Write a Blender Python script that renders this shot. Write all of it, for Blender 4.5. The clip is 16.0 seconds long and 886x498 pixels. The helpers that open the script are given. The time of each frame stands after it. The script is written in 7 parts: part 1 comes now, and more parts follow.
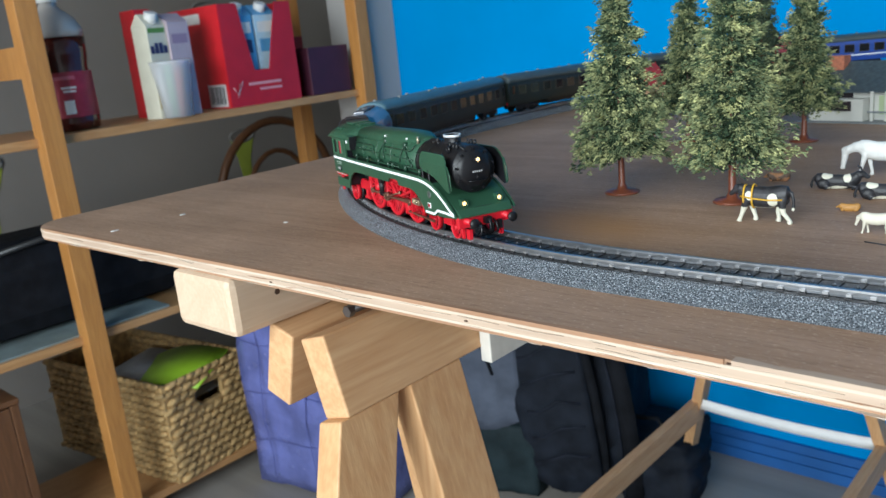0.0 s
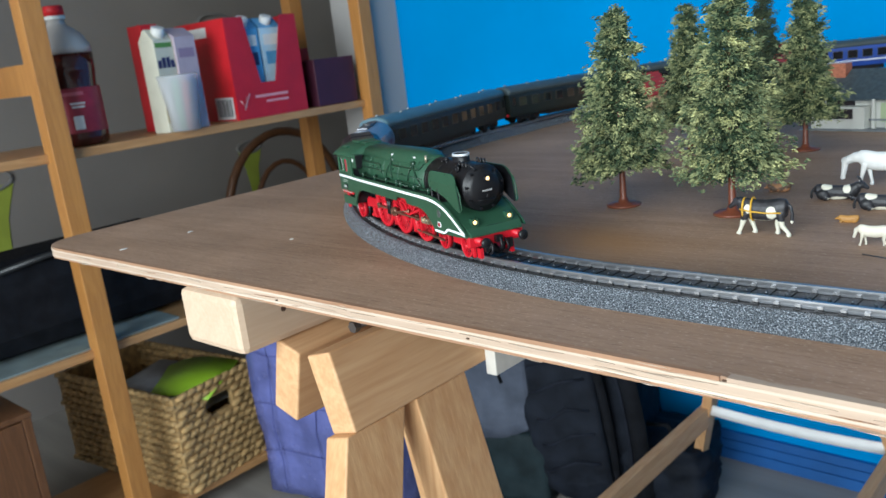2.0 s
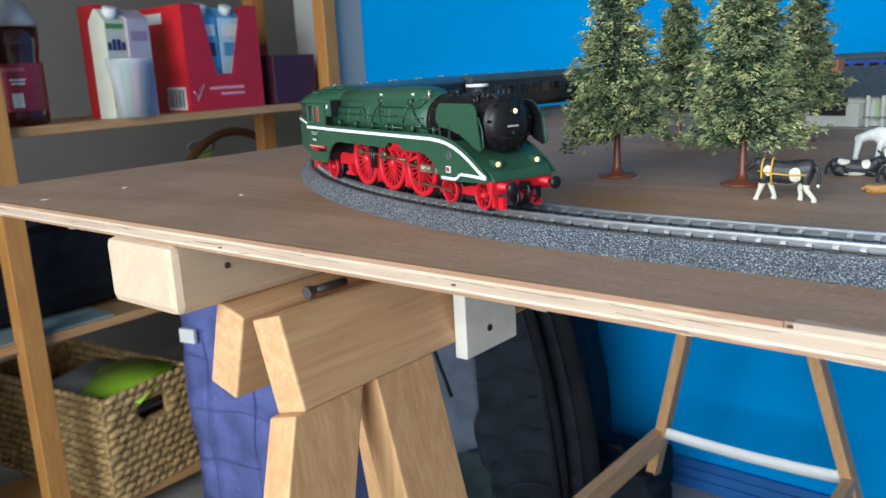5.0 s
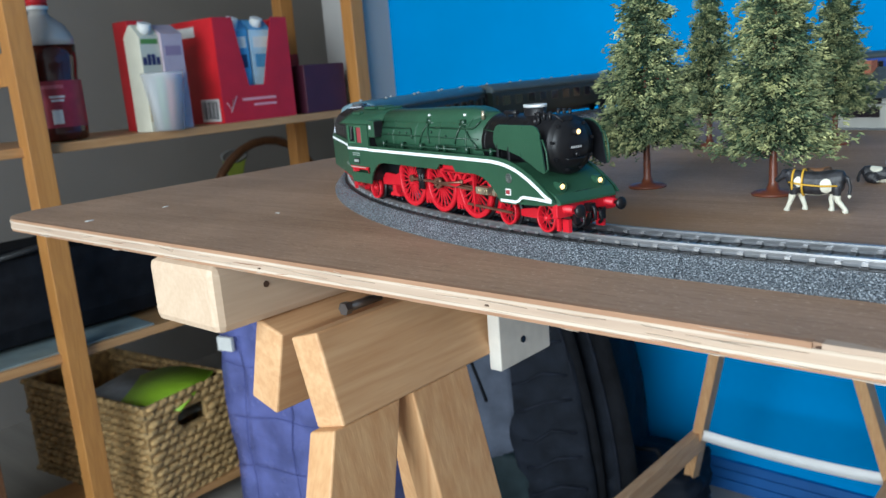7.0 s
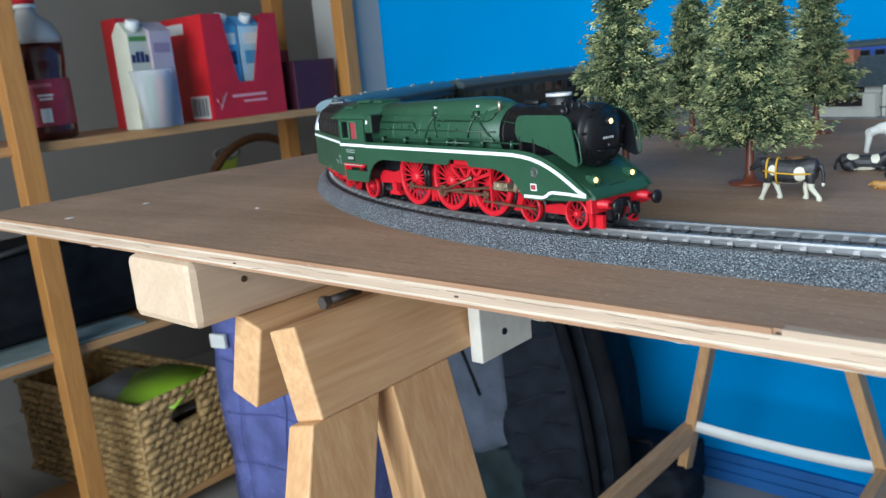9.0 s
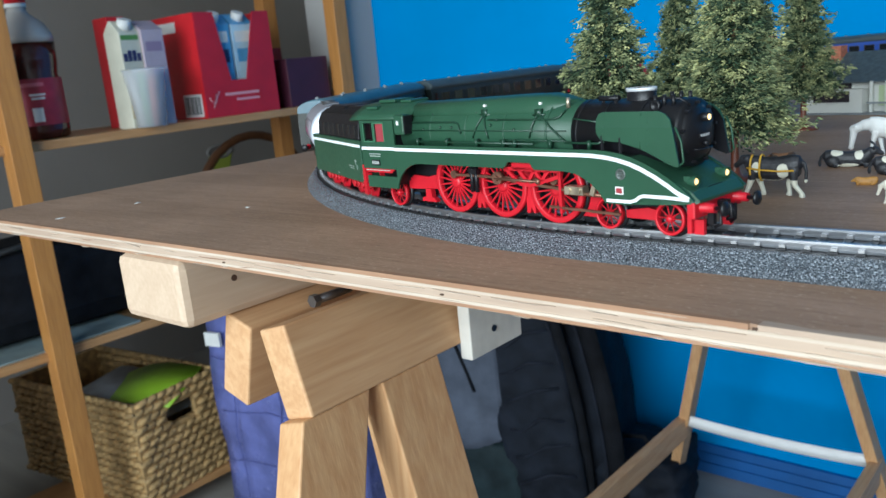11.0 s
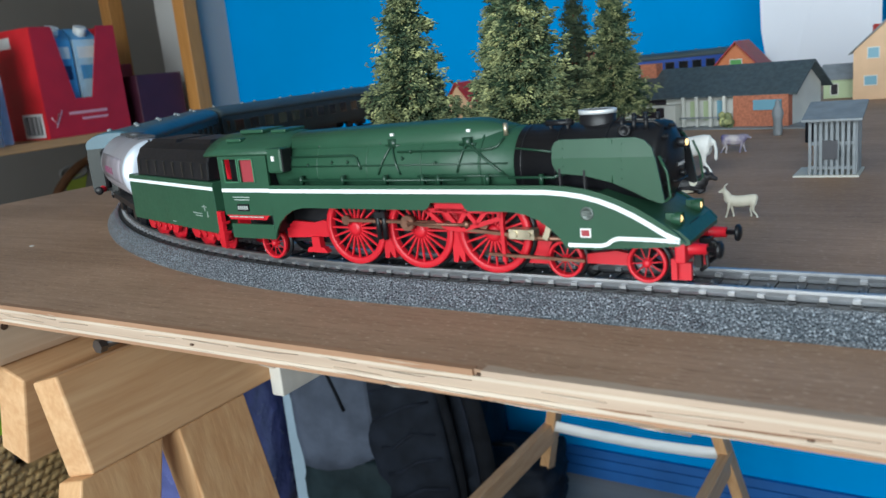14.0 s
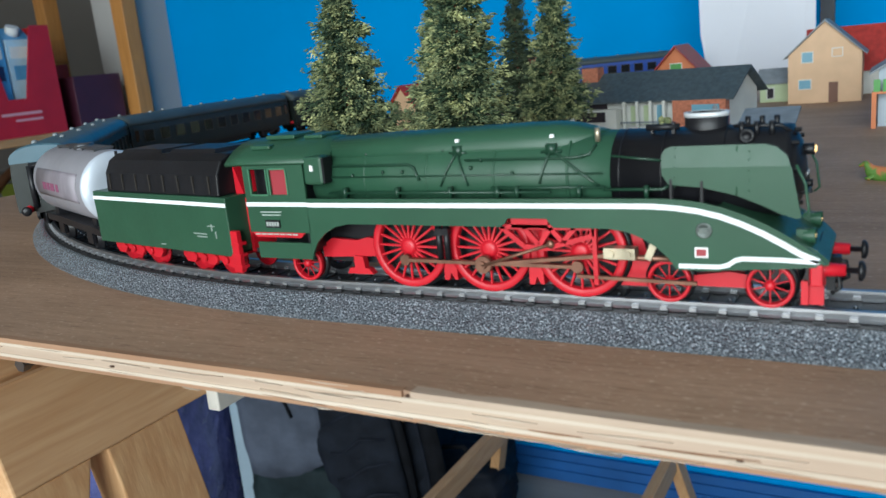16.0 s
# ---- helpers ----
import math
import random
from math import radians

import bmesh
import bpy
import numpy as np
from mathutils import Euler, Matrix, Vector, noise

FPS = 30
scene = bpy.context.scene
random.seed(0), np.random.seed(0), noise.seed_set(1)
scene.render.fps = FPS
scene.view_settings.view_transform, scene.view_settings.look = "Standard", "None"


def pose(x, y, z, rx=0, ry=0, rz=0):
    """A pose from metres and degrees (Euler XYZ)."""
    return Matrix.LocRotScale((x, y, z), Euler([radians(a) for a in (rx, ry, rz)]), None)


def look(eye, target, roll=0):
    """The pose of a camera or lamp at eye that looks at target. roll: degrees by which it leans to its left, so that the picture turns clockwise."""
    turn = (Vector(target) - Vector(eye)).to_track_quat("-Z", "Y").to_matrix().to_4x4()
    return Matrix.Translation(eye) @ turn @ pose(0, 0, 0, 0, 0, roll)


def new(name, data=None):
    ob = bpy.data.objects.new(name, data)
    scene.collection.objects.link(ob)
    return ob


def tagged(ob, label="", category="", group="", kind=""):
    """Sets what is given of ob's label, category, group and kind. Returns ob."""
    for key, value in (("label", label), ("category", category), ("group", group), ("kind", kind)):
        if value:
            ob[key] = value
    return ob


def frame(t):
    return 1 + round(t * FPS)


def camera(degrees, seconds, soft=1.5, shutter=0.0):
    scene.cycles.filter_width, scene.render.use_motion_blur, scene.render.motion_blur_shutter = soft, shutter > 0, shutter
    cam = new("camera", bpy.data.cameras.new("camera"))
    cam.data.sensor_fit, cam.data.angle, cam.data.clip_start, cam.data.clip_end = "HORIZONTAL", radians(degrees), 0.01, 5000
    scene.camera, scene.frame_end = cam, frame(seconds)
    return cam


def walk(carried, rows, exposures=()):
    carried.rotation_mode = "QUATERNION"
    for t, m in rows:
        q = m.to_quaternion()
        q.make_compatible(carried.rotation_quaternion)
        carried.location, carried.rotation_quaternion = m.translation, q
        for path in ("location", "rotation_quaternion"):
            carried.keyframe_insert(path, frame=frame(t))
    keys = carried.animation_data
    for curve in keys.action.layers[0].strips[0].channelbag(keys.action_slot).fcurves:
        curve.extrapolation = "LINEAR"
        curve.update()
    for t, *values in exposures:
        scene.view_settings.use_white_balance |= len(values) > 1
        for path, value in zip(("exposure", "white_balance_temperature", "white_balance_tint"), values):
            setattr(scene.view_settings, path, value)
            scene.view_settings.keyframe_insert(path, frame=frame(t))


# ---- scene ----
cam = camera(57.2, 16.0)
PATH = [
    (0, (0.6368, -0.2309, 0.987), (-0.6805, 1.1865, 0.481), -5.8),
    (0.5, (0.6393, -0.2276, 0.99), (-0.678, 1.1898, 0.486), -6.1),
    (1, (0.6396, -0.2312, 0.991), (-0.6711, 1.1955, 0.494), -6.2),
    (1.5, (0.6436, -0.2266, 0.993), (-0.6809, 1.1901, 0.502), -6.6),
    (2, (0.6424, -0.2315, 0.993), (-0.6923, 1.1756, 0.505), -6.7),
    (2.5, (0.6418, -0.2307, 0.994), (-0.6995, 1.1671, 0.5), -6.6),
    (3, (0.6263, -0.2291, 0.986), (-0.6835, 1.206, 0.509), -5.8),
    (3.2, (0.616, -0.226, 0.98), (-0.6719, 1.2297, 0.511), -5.4),
    (5.3, (0.5969, -0.2041, 0.947), (-0.6533, 1.2939, 0.505), -2.8),
    (5.5, (0.598, -0.2071, 0.95), (-0.6602, 1.2818, 0.504), -2.7),
    (6, (0.6002, -0.2066, 0.949), (-0.6735, 1.2696, 0.503), -3.3),
    (6.5, (0.5984, -0.2107, 0.954), (-0.6913, 1.2551, 0.517), -4.0),
    (7, (0.6007, -0.2088, 0.956), (-0.7062, 1.2417, 0.523), -4.5),
    (7.5, (0.6008, -0.2074, 0.957), (-0.713, 1.2374, 0.522), -5.0),
    (8, (0.6008, -0.2074, 0.956), (-0.7124, 1.2366, 0.522), -4.9),
    (8.5, (0.6048, -0.2028, 0.954), (-0.7006, 1.2475, 0.514), -5.0),
    (11, (0.6126, -0.2029, 0.955), (-0.677, 1.2565, 0.501), -5.4),
    (11.5, (0.6233, -0.189, 0.96), (-0.6433, 1.2943, 0.519), -6.7),
    (12, (0.6321, -0.1793, 0.963), (-0.5884, 1.3442, 0.526), -7.4),
    (12.5, (0.6378, -0.172, 0.958), (-0.526, 1.3925, 0.514), -6.7),
    (13, (0.638, -0.1706, 0.958), (-0.4793, 1.4255, 0.509), -5.9),
    (13.5, (0.6389, -0.1686, 0.958), (-0.4516, 1.4454, 0.505), -5.7),
    (14, (0.6406, -0.1659, 0.958), (-0.4242, 1.4639, 0.503), -5.8),
    (14.5, (0.6416, -0.1625, 0.96), (-0.3921, 1.4863, 0.498), -6.0),
    (15, (0.6427, -0.159, 0.959), (-0.3609, 1.5066, 0.493), -5.9),
    (15.5, (0.6435, -0.1584, 0.961), (-0.3396, 1.52, 0.495), -5.9),
    (16, (0.6422, -0.1568, 0.96), (-0.3182, 1.5349, 0.495), -5.6),
]
walk(cam, [(t, look(eye, target, roll)) for t, eye, target, roll in PATH],
     exposures=((0.0, 0.24, 6400, 9), (3.0, 0.24, 6350, 9), (7.0, 0.13, 6200, 8), (11.0, 0.09, 6100, 7), (13.0, -0.05, 6250, 7), (16.0, -0.10, 6400, 7)))
cam.data.dof.use_dof, cam.data.dof.focus_distance, cam.data.dof.aperture_fstop = True, 0.36, 27.0

# ---- light ----
T = 0.88            # table top
RAIL = T + 0.0103   # rail head
world = bpy.data.worlds.new("sky")
scene.world = world
world.use_nodes = True
wn = world.node_tree.nodes
sky = wn.new("ShaderNodeTexSky")
sky.sky_type, sky.sun_disc = "NISHITA", False
sky.sun_elevation, sky.sun_rotation = radians(35), radians(200)
wn["Background"].inputs["Strength"].default_value = 0.12
world.node_tree.links.new(sky.outputs[0], wn["Background"].inputs["Color"])


def window_light(name, m, w, h, watts, color):
    lamp = bpy.data.lights.new(name, "AREA")
    lamp.shape, lamp.size, lamp.size_y, lamp.energy, lamp.color = "RECTANGLE", w, h, watts, color
    ob = new(name, lamp)
    ob.matrix_world = m
    return ob


window_light("window_daylight", look((0.75, -2.36, 1.45), (0.45, 0.3, 0.85)), 2.5, 1.6, 124, (0.875, 0.965, 1.0))


# ---- materials ----
def material(name, color, rough=0.5, metal=0.0, vary=0.0, scale=40.0, bump=0.0, bump_scale=200.0, color2=None,
             stretch=(1, 1, 1), coat=0.0, emit=0.0, random=0.0, spec=0.5, object_space=True, detail=4.0, lo=0.35, hi=0.65):
    """A procedural surface: two colours mixed by noise, a second finer noise for roughness and relief."""
    m = bpy.data.materials.new(name)
    m.use_nodes = True
    nt = m.node_tree
    n, l = nt.nodes, nt.links
    b = n["Principled BSDF"]
    b.inputs["Base Color"].default_value = (*color, 1)
    b.inputs["Roughness"].default_value = rough
    b.inputs["Metallic"].default_value = metal
    b.inputs["Coat Weight"].default_value = coat
    b.inputs["Specular IOR Level"].default_value = spec
    if emit:
        b.inputs["Emission Color"].default_value = (*color, 1)
        b.inputs["Emission Strength"].default_value = emit
    if not (vary or bump or color2 or random):
        return m
    tc = n.new("ShaderNodeTexCoord")
    mp = n.new("ShaderNodeMapping")
    mp.inputs["Scale"].default_value = stretch
    l.new(tc.outputs["Object"], mp.inputs["Vector"])
    no = n.new("ShaderNodeTexNoise")
    no.inputs["Scale"].default_value, no.inputs["Detail"].default_value = scale, detail
    l.new(mp.outputs[0], no.inputs["Vector"])
    ramp = n.new("ShaderNodeValToRGB")
    second = color2 or tuple(max(0.0, c * (1 - vary)) for c in color)
    first = color if color2 else tuple(min(1.0, c * (1 + vary)) for c in color)
    ramp.color_ramp.elements[0].position, ramp.color_ramp.elements[1].position = lo, hi
    ramp.color_ramp.elements[0].color, ramp.color_ramp.elements[1].color = (*second, 1), (*first, 1)
    l.new(no.outputs["Fac"], ramp.inputs["Fac"])
    out = ramp.outputs["Color"]
    if random:
        info = n.new("ShaderNodeObjectInfo")
        hsv = n.new("ShaderNodeHueSaturation")
        mr = n.new("ShaderNodeMapRange")
        mr.inputs["To Min"].default_value, mr.inputs["To Max"].default_value = 1 - random, 1 + random
        l.new(info.outputs["Random"], mr.inputs["Value"])
        l.new(mr.outputs[0], hsv.inputs["Value"])
        l.new(out, hsv.inputs["Color"])
        out = hsv.outputs["Color"]
    l.new(out, b.inputs["Base Color"])
    fine = n.new("ShaderNodeTexNoise")
    fine.inputs["Scale"].default_value, fine.inputs["Detail"].default_value = bump_scale, 3
    l.new(mp.outputs[0], fine.inputs["Vector"])
    rr = n.new("ShaderNodeMapRange")
    rr.inputs["To Min"].default_value, rr.inputs["To Max"].default_value = max(0, rough - 0.08), min(1, rough + 0.08)
    l.new(fine.outputs["Fac"], rr.inputs["Value"])
    l.new(rr.outputs[0], b.inputs["Roughness"])
    if bump:
        bp = n.new("ShaderNodeBump")
        bp.inputs["Strength"].default_value, bp.inputs["Distance"].default_value = 1.0, bump
        l.new(fine.outputs["Fac"], bp.inputs["Height"])
        l.new(bp.outputs[0], b.inputs["Normal"])
    return m


def wood(name, light, dark, axis, rough=0.55, rings=26.0, bump=0.0002):
    """Planed timber: long streaks along one axis over fine fibre."""
    m = bpy.data.materials.new(name)
    m.use_nodes = True
    n, l = m.node_tree.nodes, m.node_tree.links
    b = n["Principled BSDF"]
    b.inputs["Roughness"].default_value = rough
    tc = n.new("ShaderNodeTexCoord")
    mp = n.new("ShaderNodeMapping")
    s = [1.0, 1.0, 1.0]
    s["xyz".index(axis)] = 0.06
    mp.inputs["Scale"].default_value = s
    l.new(tc.outputs["Object"], mp.inputs["Vector"])
    big = n.new("ShaderNodeTexNoise")
    big.inputs["Scale"].default_value, big.inputs["Detail"].default_value, big.inputs["Distortion"].default_value = rings, 3, 1.2
    fib = n.new("ShaderNodeTexNoise")
    fib.inputs["Scale"].default_value, fib.inputs["Detail"].default_value = 400, 4
    wave = n.new("ShaderNodeMath")
    wave.operation = "SINE"
    mul = n.new("ShaderNodeMath")
    mul.operation = "MULTIPLY"
    mul.inputs[1].default_value = 38
    l.new(mp.outputs[0], big.inputs["Vector"])
    l.new(mp.outputs[0], fib.inputs["Vector"])
    l.new(big.outputs["Fac"], mul.inputs[0])
    l.new(mul.outputs[0], wave.inputs[0])
    mix = n.new("ShaderNodeMath")
    mix.operation = "MULTIPLY_ADD"
    mix.inputs[1].default_value = 0.13
    l.new(wave.outputs[0], mix.inputs[0])
    l.new(fib.outputs["Fac"], mix.inputs[2])
    ramp = n.new("ShaderNodeValToRGB")
    ramp.color_ramp.elements[0].position, ramp.color_ramp.elements[1].position = 0.2, 0.75
    ramp.color_ramp.elements[0].color, ramp.color_ramp.elements[1].color = (*light, 1), (*dark, 1)
    l.new(mix.outputs[0], ramp.inputs["Fac"])
    l.new(ramp.outputs[0], b.inputs["Base Color"])
    bp = n.new("ShaderNodeBump")
    bp.inputs["Distance"].default_value = bump
    l.new(fib.outputs["Fac"], bp.inputs["Height"])
    l.new(bp.outputs[0], b.inputs["Normal"])
    return m


def grains(name, base, speck_sparkle, size, rough, relief, sparkle=0.62):
    """Moulded granular bed: voronoi lumps with pale specks that double as painted sparkle."""
    m = bpy.data.materials.new(name)
    m.use_nodes = True
    n, l = m.node_tree.nodes, m.node_tree.links
    b = n["Principled BSDF"]
    b.inputs["Roughness"].default_value = rough
    tc = n.new("ShaderNodeTexCoord")
    vo = n.new("ShaderNodeTexVoronoi")
    vo.inputs["Scale"].default_value = size
    no = n.new("ShaderNodeTexNoise")
    no.inputs["Scale"].default_value, no.inputs["Detail"].default_value = size * 1.3, 3
    l.new(tc.outputs["Object"], vo.inputs["Vector"])
    l.new(tc.outputs["Object"], no.inputs["Vector"])
    ramp = n.new("ShaderNodeValToRGB")
    ramp.color_ramp.elements[0].position, ramp.color_ramp.elements[1].position = sparkle - 0.08, sparkle + 0.1
    ramp.color_ramp.elements[0].color, ramp.color_ramp.elements[1].color = (*base, 1), (*speck_sparkle, 1)
    l.new(no.outputs["Fac"], ramp.inputs["Fac"])
    l.new(ramp.outputs[0], b.inputs["Base Color"])
    bp = n.new("ShaderNodeBump")
    bp.inputs["Distance"].default_value = relief
    bp.invert = True
    l.new(vo.outputs["Distance"], bp.inputs["Height"])
    l.new(bp.outputs[0], b.inputs["Normal"])
    return m


def stained_ply(name):
    """Mahogany-faced plywood: short dark pores along x, cloudy tone, one rusty stain."""
    m = wood(name, (0.395, 0.250, 0.168), (0.290, 0.176, 0.112), "x", 0.64, 9.0, 0.00012)
    n, l = m.node_tree.nodes, m.node_tree.links
    b = n["Principled BSDF"]
    src = b.inputs["Base Color"].links[0].from_socket
    b.inputs["Specular IOR Level"].default_value = 0.3
    tc = n.new("ShaderNodeTexCoord")
    mp = n.new("ShaderNodeMapping")
    mp.inputs["Scale"].default_value = (0.12, 1.0, 1.0)
    pores = n.new("ShaderNodeTexNoise")
    pores.inputs["Scale"].default_value, pores.inputs["Detail"].default_value = 900, 2
    pr = n.new("ShaderNodeMapRange")
    pr.inputs["From Min"].default_value, pr.inputs["From Max"].default_value = 0.56, 0.70
    pr.inputs["To Max"].default_value = 0.40
    mix = n.new("ShaderNodeMix")
    mix.data_type = "RGBA"
    mix.inputs["B"].default_value = (0.12, 0.068, 0.040, 1)
    l.new(tc.outputs["Object"], mp.inputs["Vector"])
    l.new(mp.outputs[0], pores.inputs["Vector"])
    l.new(pores.outputs["Fac"], pr.inputs["Value"])
    l.new(pr.outputs[0], mix.inputs["Factor"])
    l.new(src, mix.inputs["A"])
    fleck = n.new("ShaderNodeTexNoise")
    fleck.inputs["Scale"].default_value, fleck.inputs["Detail"].default_value = 1100, 2
    fm = n.new("ShaderNodeMapping")
    fm.inputs["Scale"].default_value = (0.35, 1.0, 1.0)
    fr = n.new("ShaderNodeMapRange")
    fr.inputs["From Min"].default_value, fr.inputs["From Max"].default_value = 0.60, 0.72
    fr.inputs["To Max"].default_value = 0.6
    light = n.new("ShaderNodeMix")
    light.data_type = "RGBA"
    light.inputs["B"].default_value = (0.62, 0.46, 0.34, 1)
    l.new(tc.outputs["Object"], fm.inputs["Vector"])
    l.new(fm.outputs[0], fleck.inputs["Vector"])
    l.new(fleck.outputs["Fac"], fr.inputs["Value"])
    l.new(fr.outputs[0], light.inputs["Factor"])
    l.new(mix.outputs["Result"], light.inputs["A"])
    cloud = n.new("ShaderNodeTexNoise")
    cloud.inputs["Scale"].default_value, cloud.inputs["Detail"].default_value = 14, 5
    l.new(tc.outputs["Object"], cloud.inputs["Vector"])
    cr = n.new("ShaderNodeMapRange")
    cr.inputs["From Min"].default_value, cr.inputs["From Max"].default_value = 0.3, 0.7
    cr.inputs["To Min"].default_value, cr.inputs["To Max"].default_value = 0.86, 1.12
    l.new(cloud.outputs["Fac"], cr.inputs["Value"])
    hsv = n.new("ShaderNodeHueSaturation")
    l.new(cr.outputs[0], hsv.inputs["Value"])
    l.new(light.outputs["Result"], hsv.inputs["Color"])
    spot = n.new("ShaderNodeMapping")
    spot.inputs["Location"].default_value = (-0.405 / 0.075, -0.135 / 0.034, 0)
    spot.inputs["Scale"].default_value = (1 / 0.075, 1 / 0.034, 0)
    dist = n.new("ShaderNodeVectorMath")
    dist.operation = "LENGTH"
    wob = n.new("ShaderNodeMath")
    wob.operation = "ADD"
    sr = n.new("ShaderNodeMapRange")
    sr.inputs["From Min"].default_value, sr.inputs["From Max"].default_value = 1.6, 0.7
    sr.inputs["To Max"].default_value = 0.75
    rust = n.new("ShaderNodeMix")
    rust.data_type = "RGBA"
    rust.inputs["B"].default_value = (0.36, 0.18, 0.07, 1)
    l.new(tc.outputs["Object"], spot.inputs["Vector"])
    l.new(spot.outputs[0], dist.inputs[0])
    l.new(dist.outputs["Value"], wob.inputs[0])
    l.new(cloud.outputs["Fac"], wob.inputs[1])
    l.new(wob.outputs[0], sr.inputs["Value"])
    l.new(sr.outputs[0], rust.inputs["Factor"])
    l.new(hsv.outputs[0], rust.inputs["A"])
    l.new(rust.outputs["Result"], b.inputs["Base Color"])
    return m


PINE = wood("pine", (0.63, 0.385, 0.205), (0.52, 0.285, 0.135), "y")
PINE_PALE = wood("pale_spruce", (0.60, 0.455, 0.33), (0.53, 0.385, 0.27), "y")
PINE_LEG = wood("pine_leg", (0.62, 0.37, 0.185), (0.51, 0.27, 0.12), "z")
PINE_END = material("pine_end_grain", (0.70, 0.50, 0.30), 0.7, vary=0.15, scale=90, bump=0.0002, bump_scale=900)
SHELF_WOOD = wood("varnished_shelf_wood", (0.52, 0.24, 0.065), (0.40, 0.17, 0.045), "z", 0.45)
SHELF_BOARD = wood("varnished_shelf_board", (0.50, 0.28, 0.12), (0.38, 0.19, 0.075), "y", 0.45)
DARK_WOOD = wood("brown_bentwood", (0.16, 0.070, 0.03), (0.10, 0.042, 0.018), "z", 0.4)
PLY_TOP = stained_ply("red_brown_plywood")
PLY_RED = wood("veneer_edge", (0.37, 0.215, 0.13), (0.28, 0.15, 0.085), "x", 0.7)
PLY_WHITE = wood("pale_ply", (0.565, 0.475, 0.385), (0.45, 0.36, 0.28), "x", 0.75)
PLY_CORE = wood("core_ply", (0.46, 0.35, 0.265), (0.38, 0.275, 0.205), "x", 0.75)
WALL_BLUE = material("bright_blue_wall_paint", (0.0, 0.26, 0.64), 0.9, spec=0.04, vary=0.05, scale=3, bump=0.0004, bump_scale=120)
WALL_BLUE_DARK = material("blue_skirting_paint", (0.012, 0.10, 0.33), 0.5, vary=0.12, scale=9, bump=0.0003, bump_scale=60)
# Pale wall toned down: the shade behind the shelf is in its colour.
WALL_SHADED = material("shaded_plaster_wall", (0.235, 0.212, 0.193), 0.85, vary=0.05, scale=3, bump=0.0005, bump_scale=90)
# White walls kept well below white, so they throw back less light.
WALL_TONED = material("toned_white_wall", (0.41, 0.40, 0.39), 0.85, vary=0.05, scale=3, bump=0.0005, bump_scale=90)
FLOOR_MAT = material("grey_laminate_floor", (0.27, 0.25, 0.225), 0.5, vary=0.14, scale=5, bump=0.0002, bump_scale=80, stretch=(0.2, 3, 1))
# Unseen ceiling, greyed so that less light bounces down.
CEILING = material("toned_ceiling", (0.38, 0.38, 0.37), 0.9, vary=0.03, scale=4)
BARK_DARK = material("dark_knot", (0.07, 0.035, 0.02), 0.8)
BALLAST = grains("grey_ballast", (0.092, 0.107, 0.126), (0.52, 0.58, 0.65), 1500, 0.22, 0.0014, 0.58)
SLEEPER = material("dark_sleeper", (0.016, 0.016, 0.018), 0.5, vary=0.3, scale=200, bump=0.0001, bump_scale=900)
RAIL_METAL = material("bright_nickel", (0.42, 0.43, 0.455), 0.38, 0.95, vary=0.10, scale=60)
STEEL = material("nickel_rail", (0.22, 0.228, 0.245), 0.42, 1.0, vary=0.10, scale=60)
GREEN = material("loco_green", (0.022, 0.071, 0.040), 0.38, vary=0.08, scale=50, bump=0.00003, bump_scale=500, spec=0.36)
BLACK = material("loco_black", (0.008, 0.008, 0.010), 0.40, spec=0.35, vary=0.2, scale=60, bump=0.00003, bump_scale=500)
RED = material("signal_red", (0.50, 0.007, 0.018), 0.42, vary=0.08, scale=80, bump=0.00003, bump_scale=500)
CREAM_STRIPE = material("white_stripe", (0.82, 0.86, 0.88), 0.5)
ROD = material("tarnished_rod", (0.22, 0.11, 0.075), 0.42, 0.7, vary=0.2, scale=150)
BRASS = material("dull_nickel_brass", (0.52, 0.45, 0.33), 0.35, 0.8, vary=0.2, scale=200)
WHITE = material("white_plastic", (0.80, 0.80, 0.80), 0.45, vary=0.04, scale=30)
GLASS_DARK = material("dark_window", (0.012, 0.014, 0.016), 0.12)
LAMP_ON = material("warm_lamp", (1.0, 0.66, 0.28), 0.3, emit=1.7)


# ---- mesh helpers ----
def box(bm, x0, x1, y0, y1, z0, z1, m=None):
    v = [bm.verts.new(p) for p in ((x0, y0, z0), (x1, y0, z0), (x1, y1, z0), (x0, y1, z0), (x0, y0, z1), (x1, y0, z1), (x1, y1, z1), (x0, y1, z1))]
    for f in ((3, 2, 1, 0), (4, 5, 6, 7), (0, 1, 5, 4), (1, 2, 6, 5), (2, 3, 7, 6), (3, 0, 4, 7)):
        bm.faces.new([v[i] for i in f])
    if m is not None:
        for p in v:
            p.co = m @ p.co
    return v


def tube(bm, p0, p1, r, seg=12, r2=None):
    p0, p1 = Vector(p0), Vector(p1)
    q = (p1 - p0).to_track_quat("Z", "Y")
    r2 = r if r2 is None else r2
    a = [bm.verts.new(p0 + q @ Vector((r * math.cos(i * math.tau / seg), r * math.sin(i * math.tau / seg), 0))) for i in range(seg)]
    b = [bm.verts.new(p1 + q @ Vector((r2 * math.cos(i * math.tau / seg), r2 * math.sin(i * math.tau / seg), 0))) for i in range(seg)]
    for i in range(seg):
        f = bm.faces.new((a[i], a[(i + 1) % seg], b[(i + 1) % seg], b[i]))
        f.smooth = seg > 6
    bm.faces.new(list(reversed(a)))
    bm.faces.new(b)


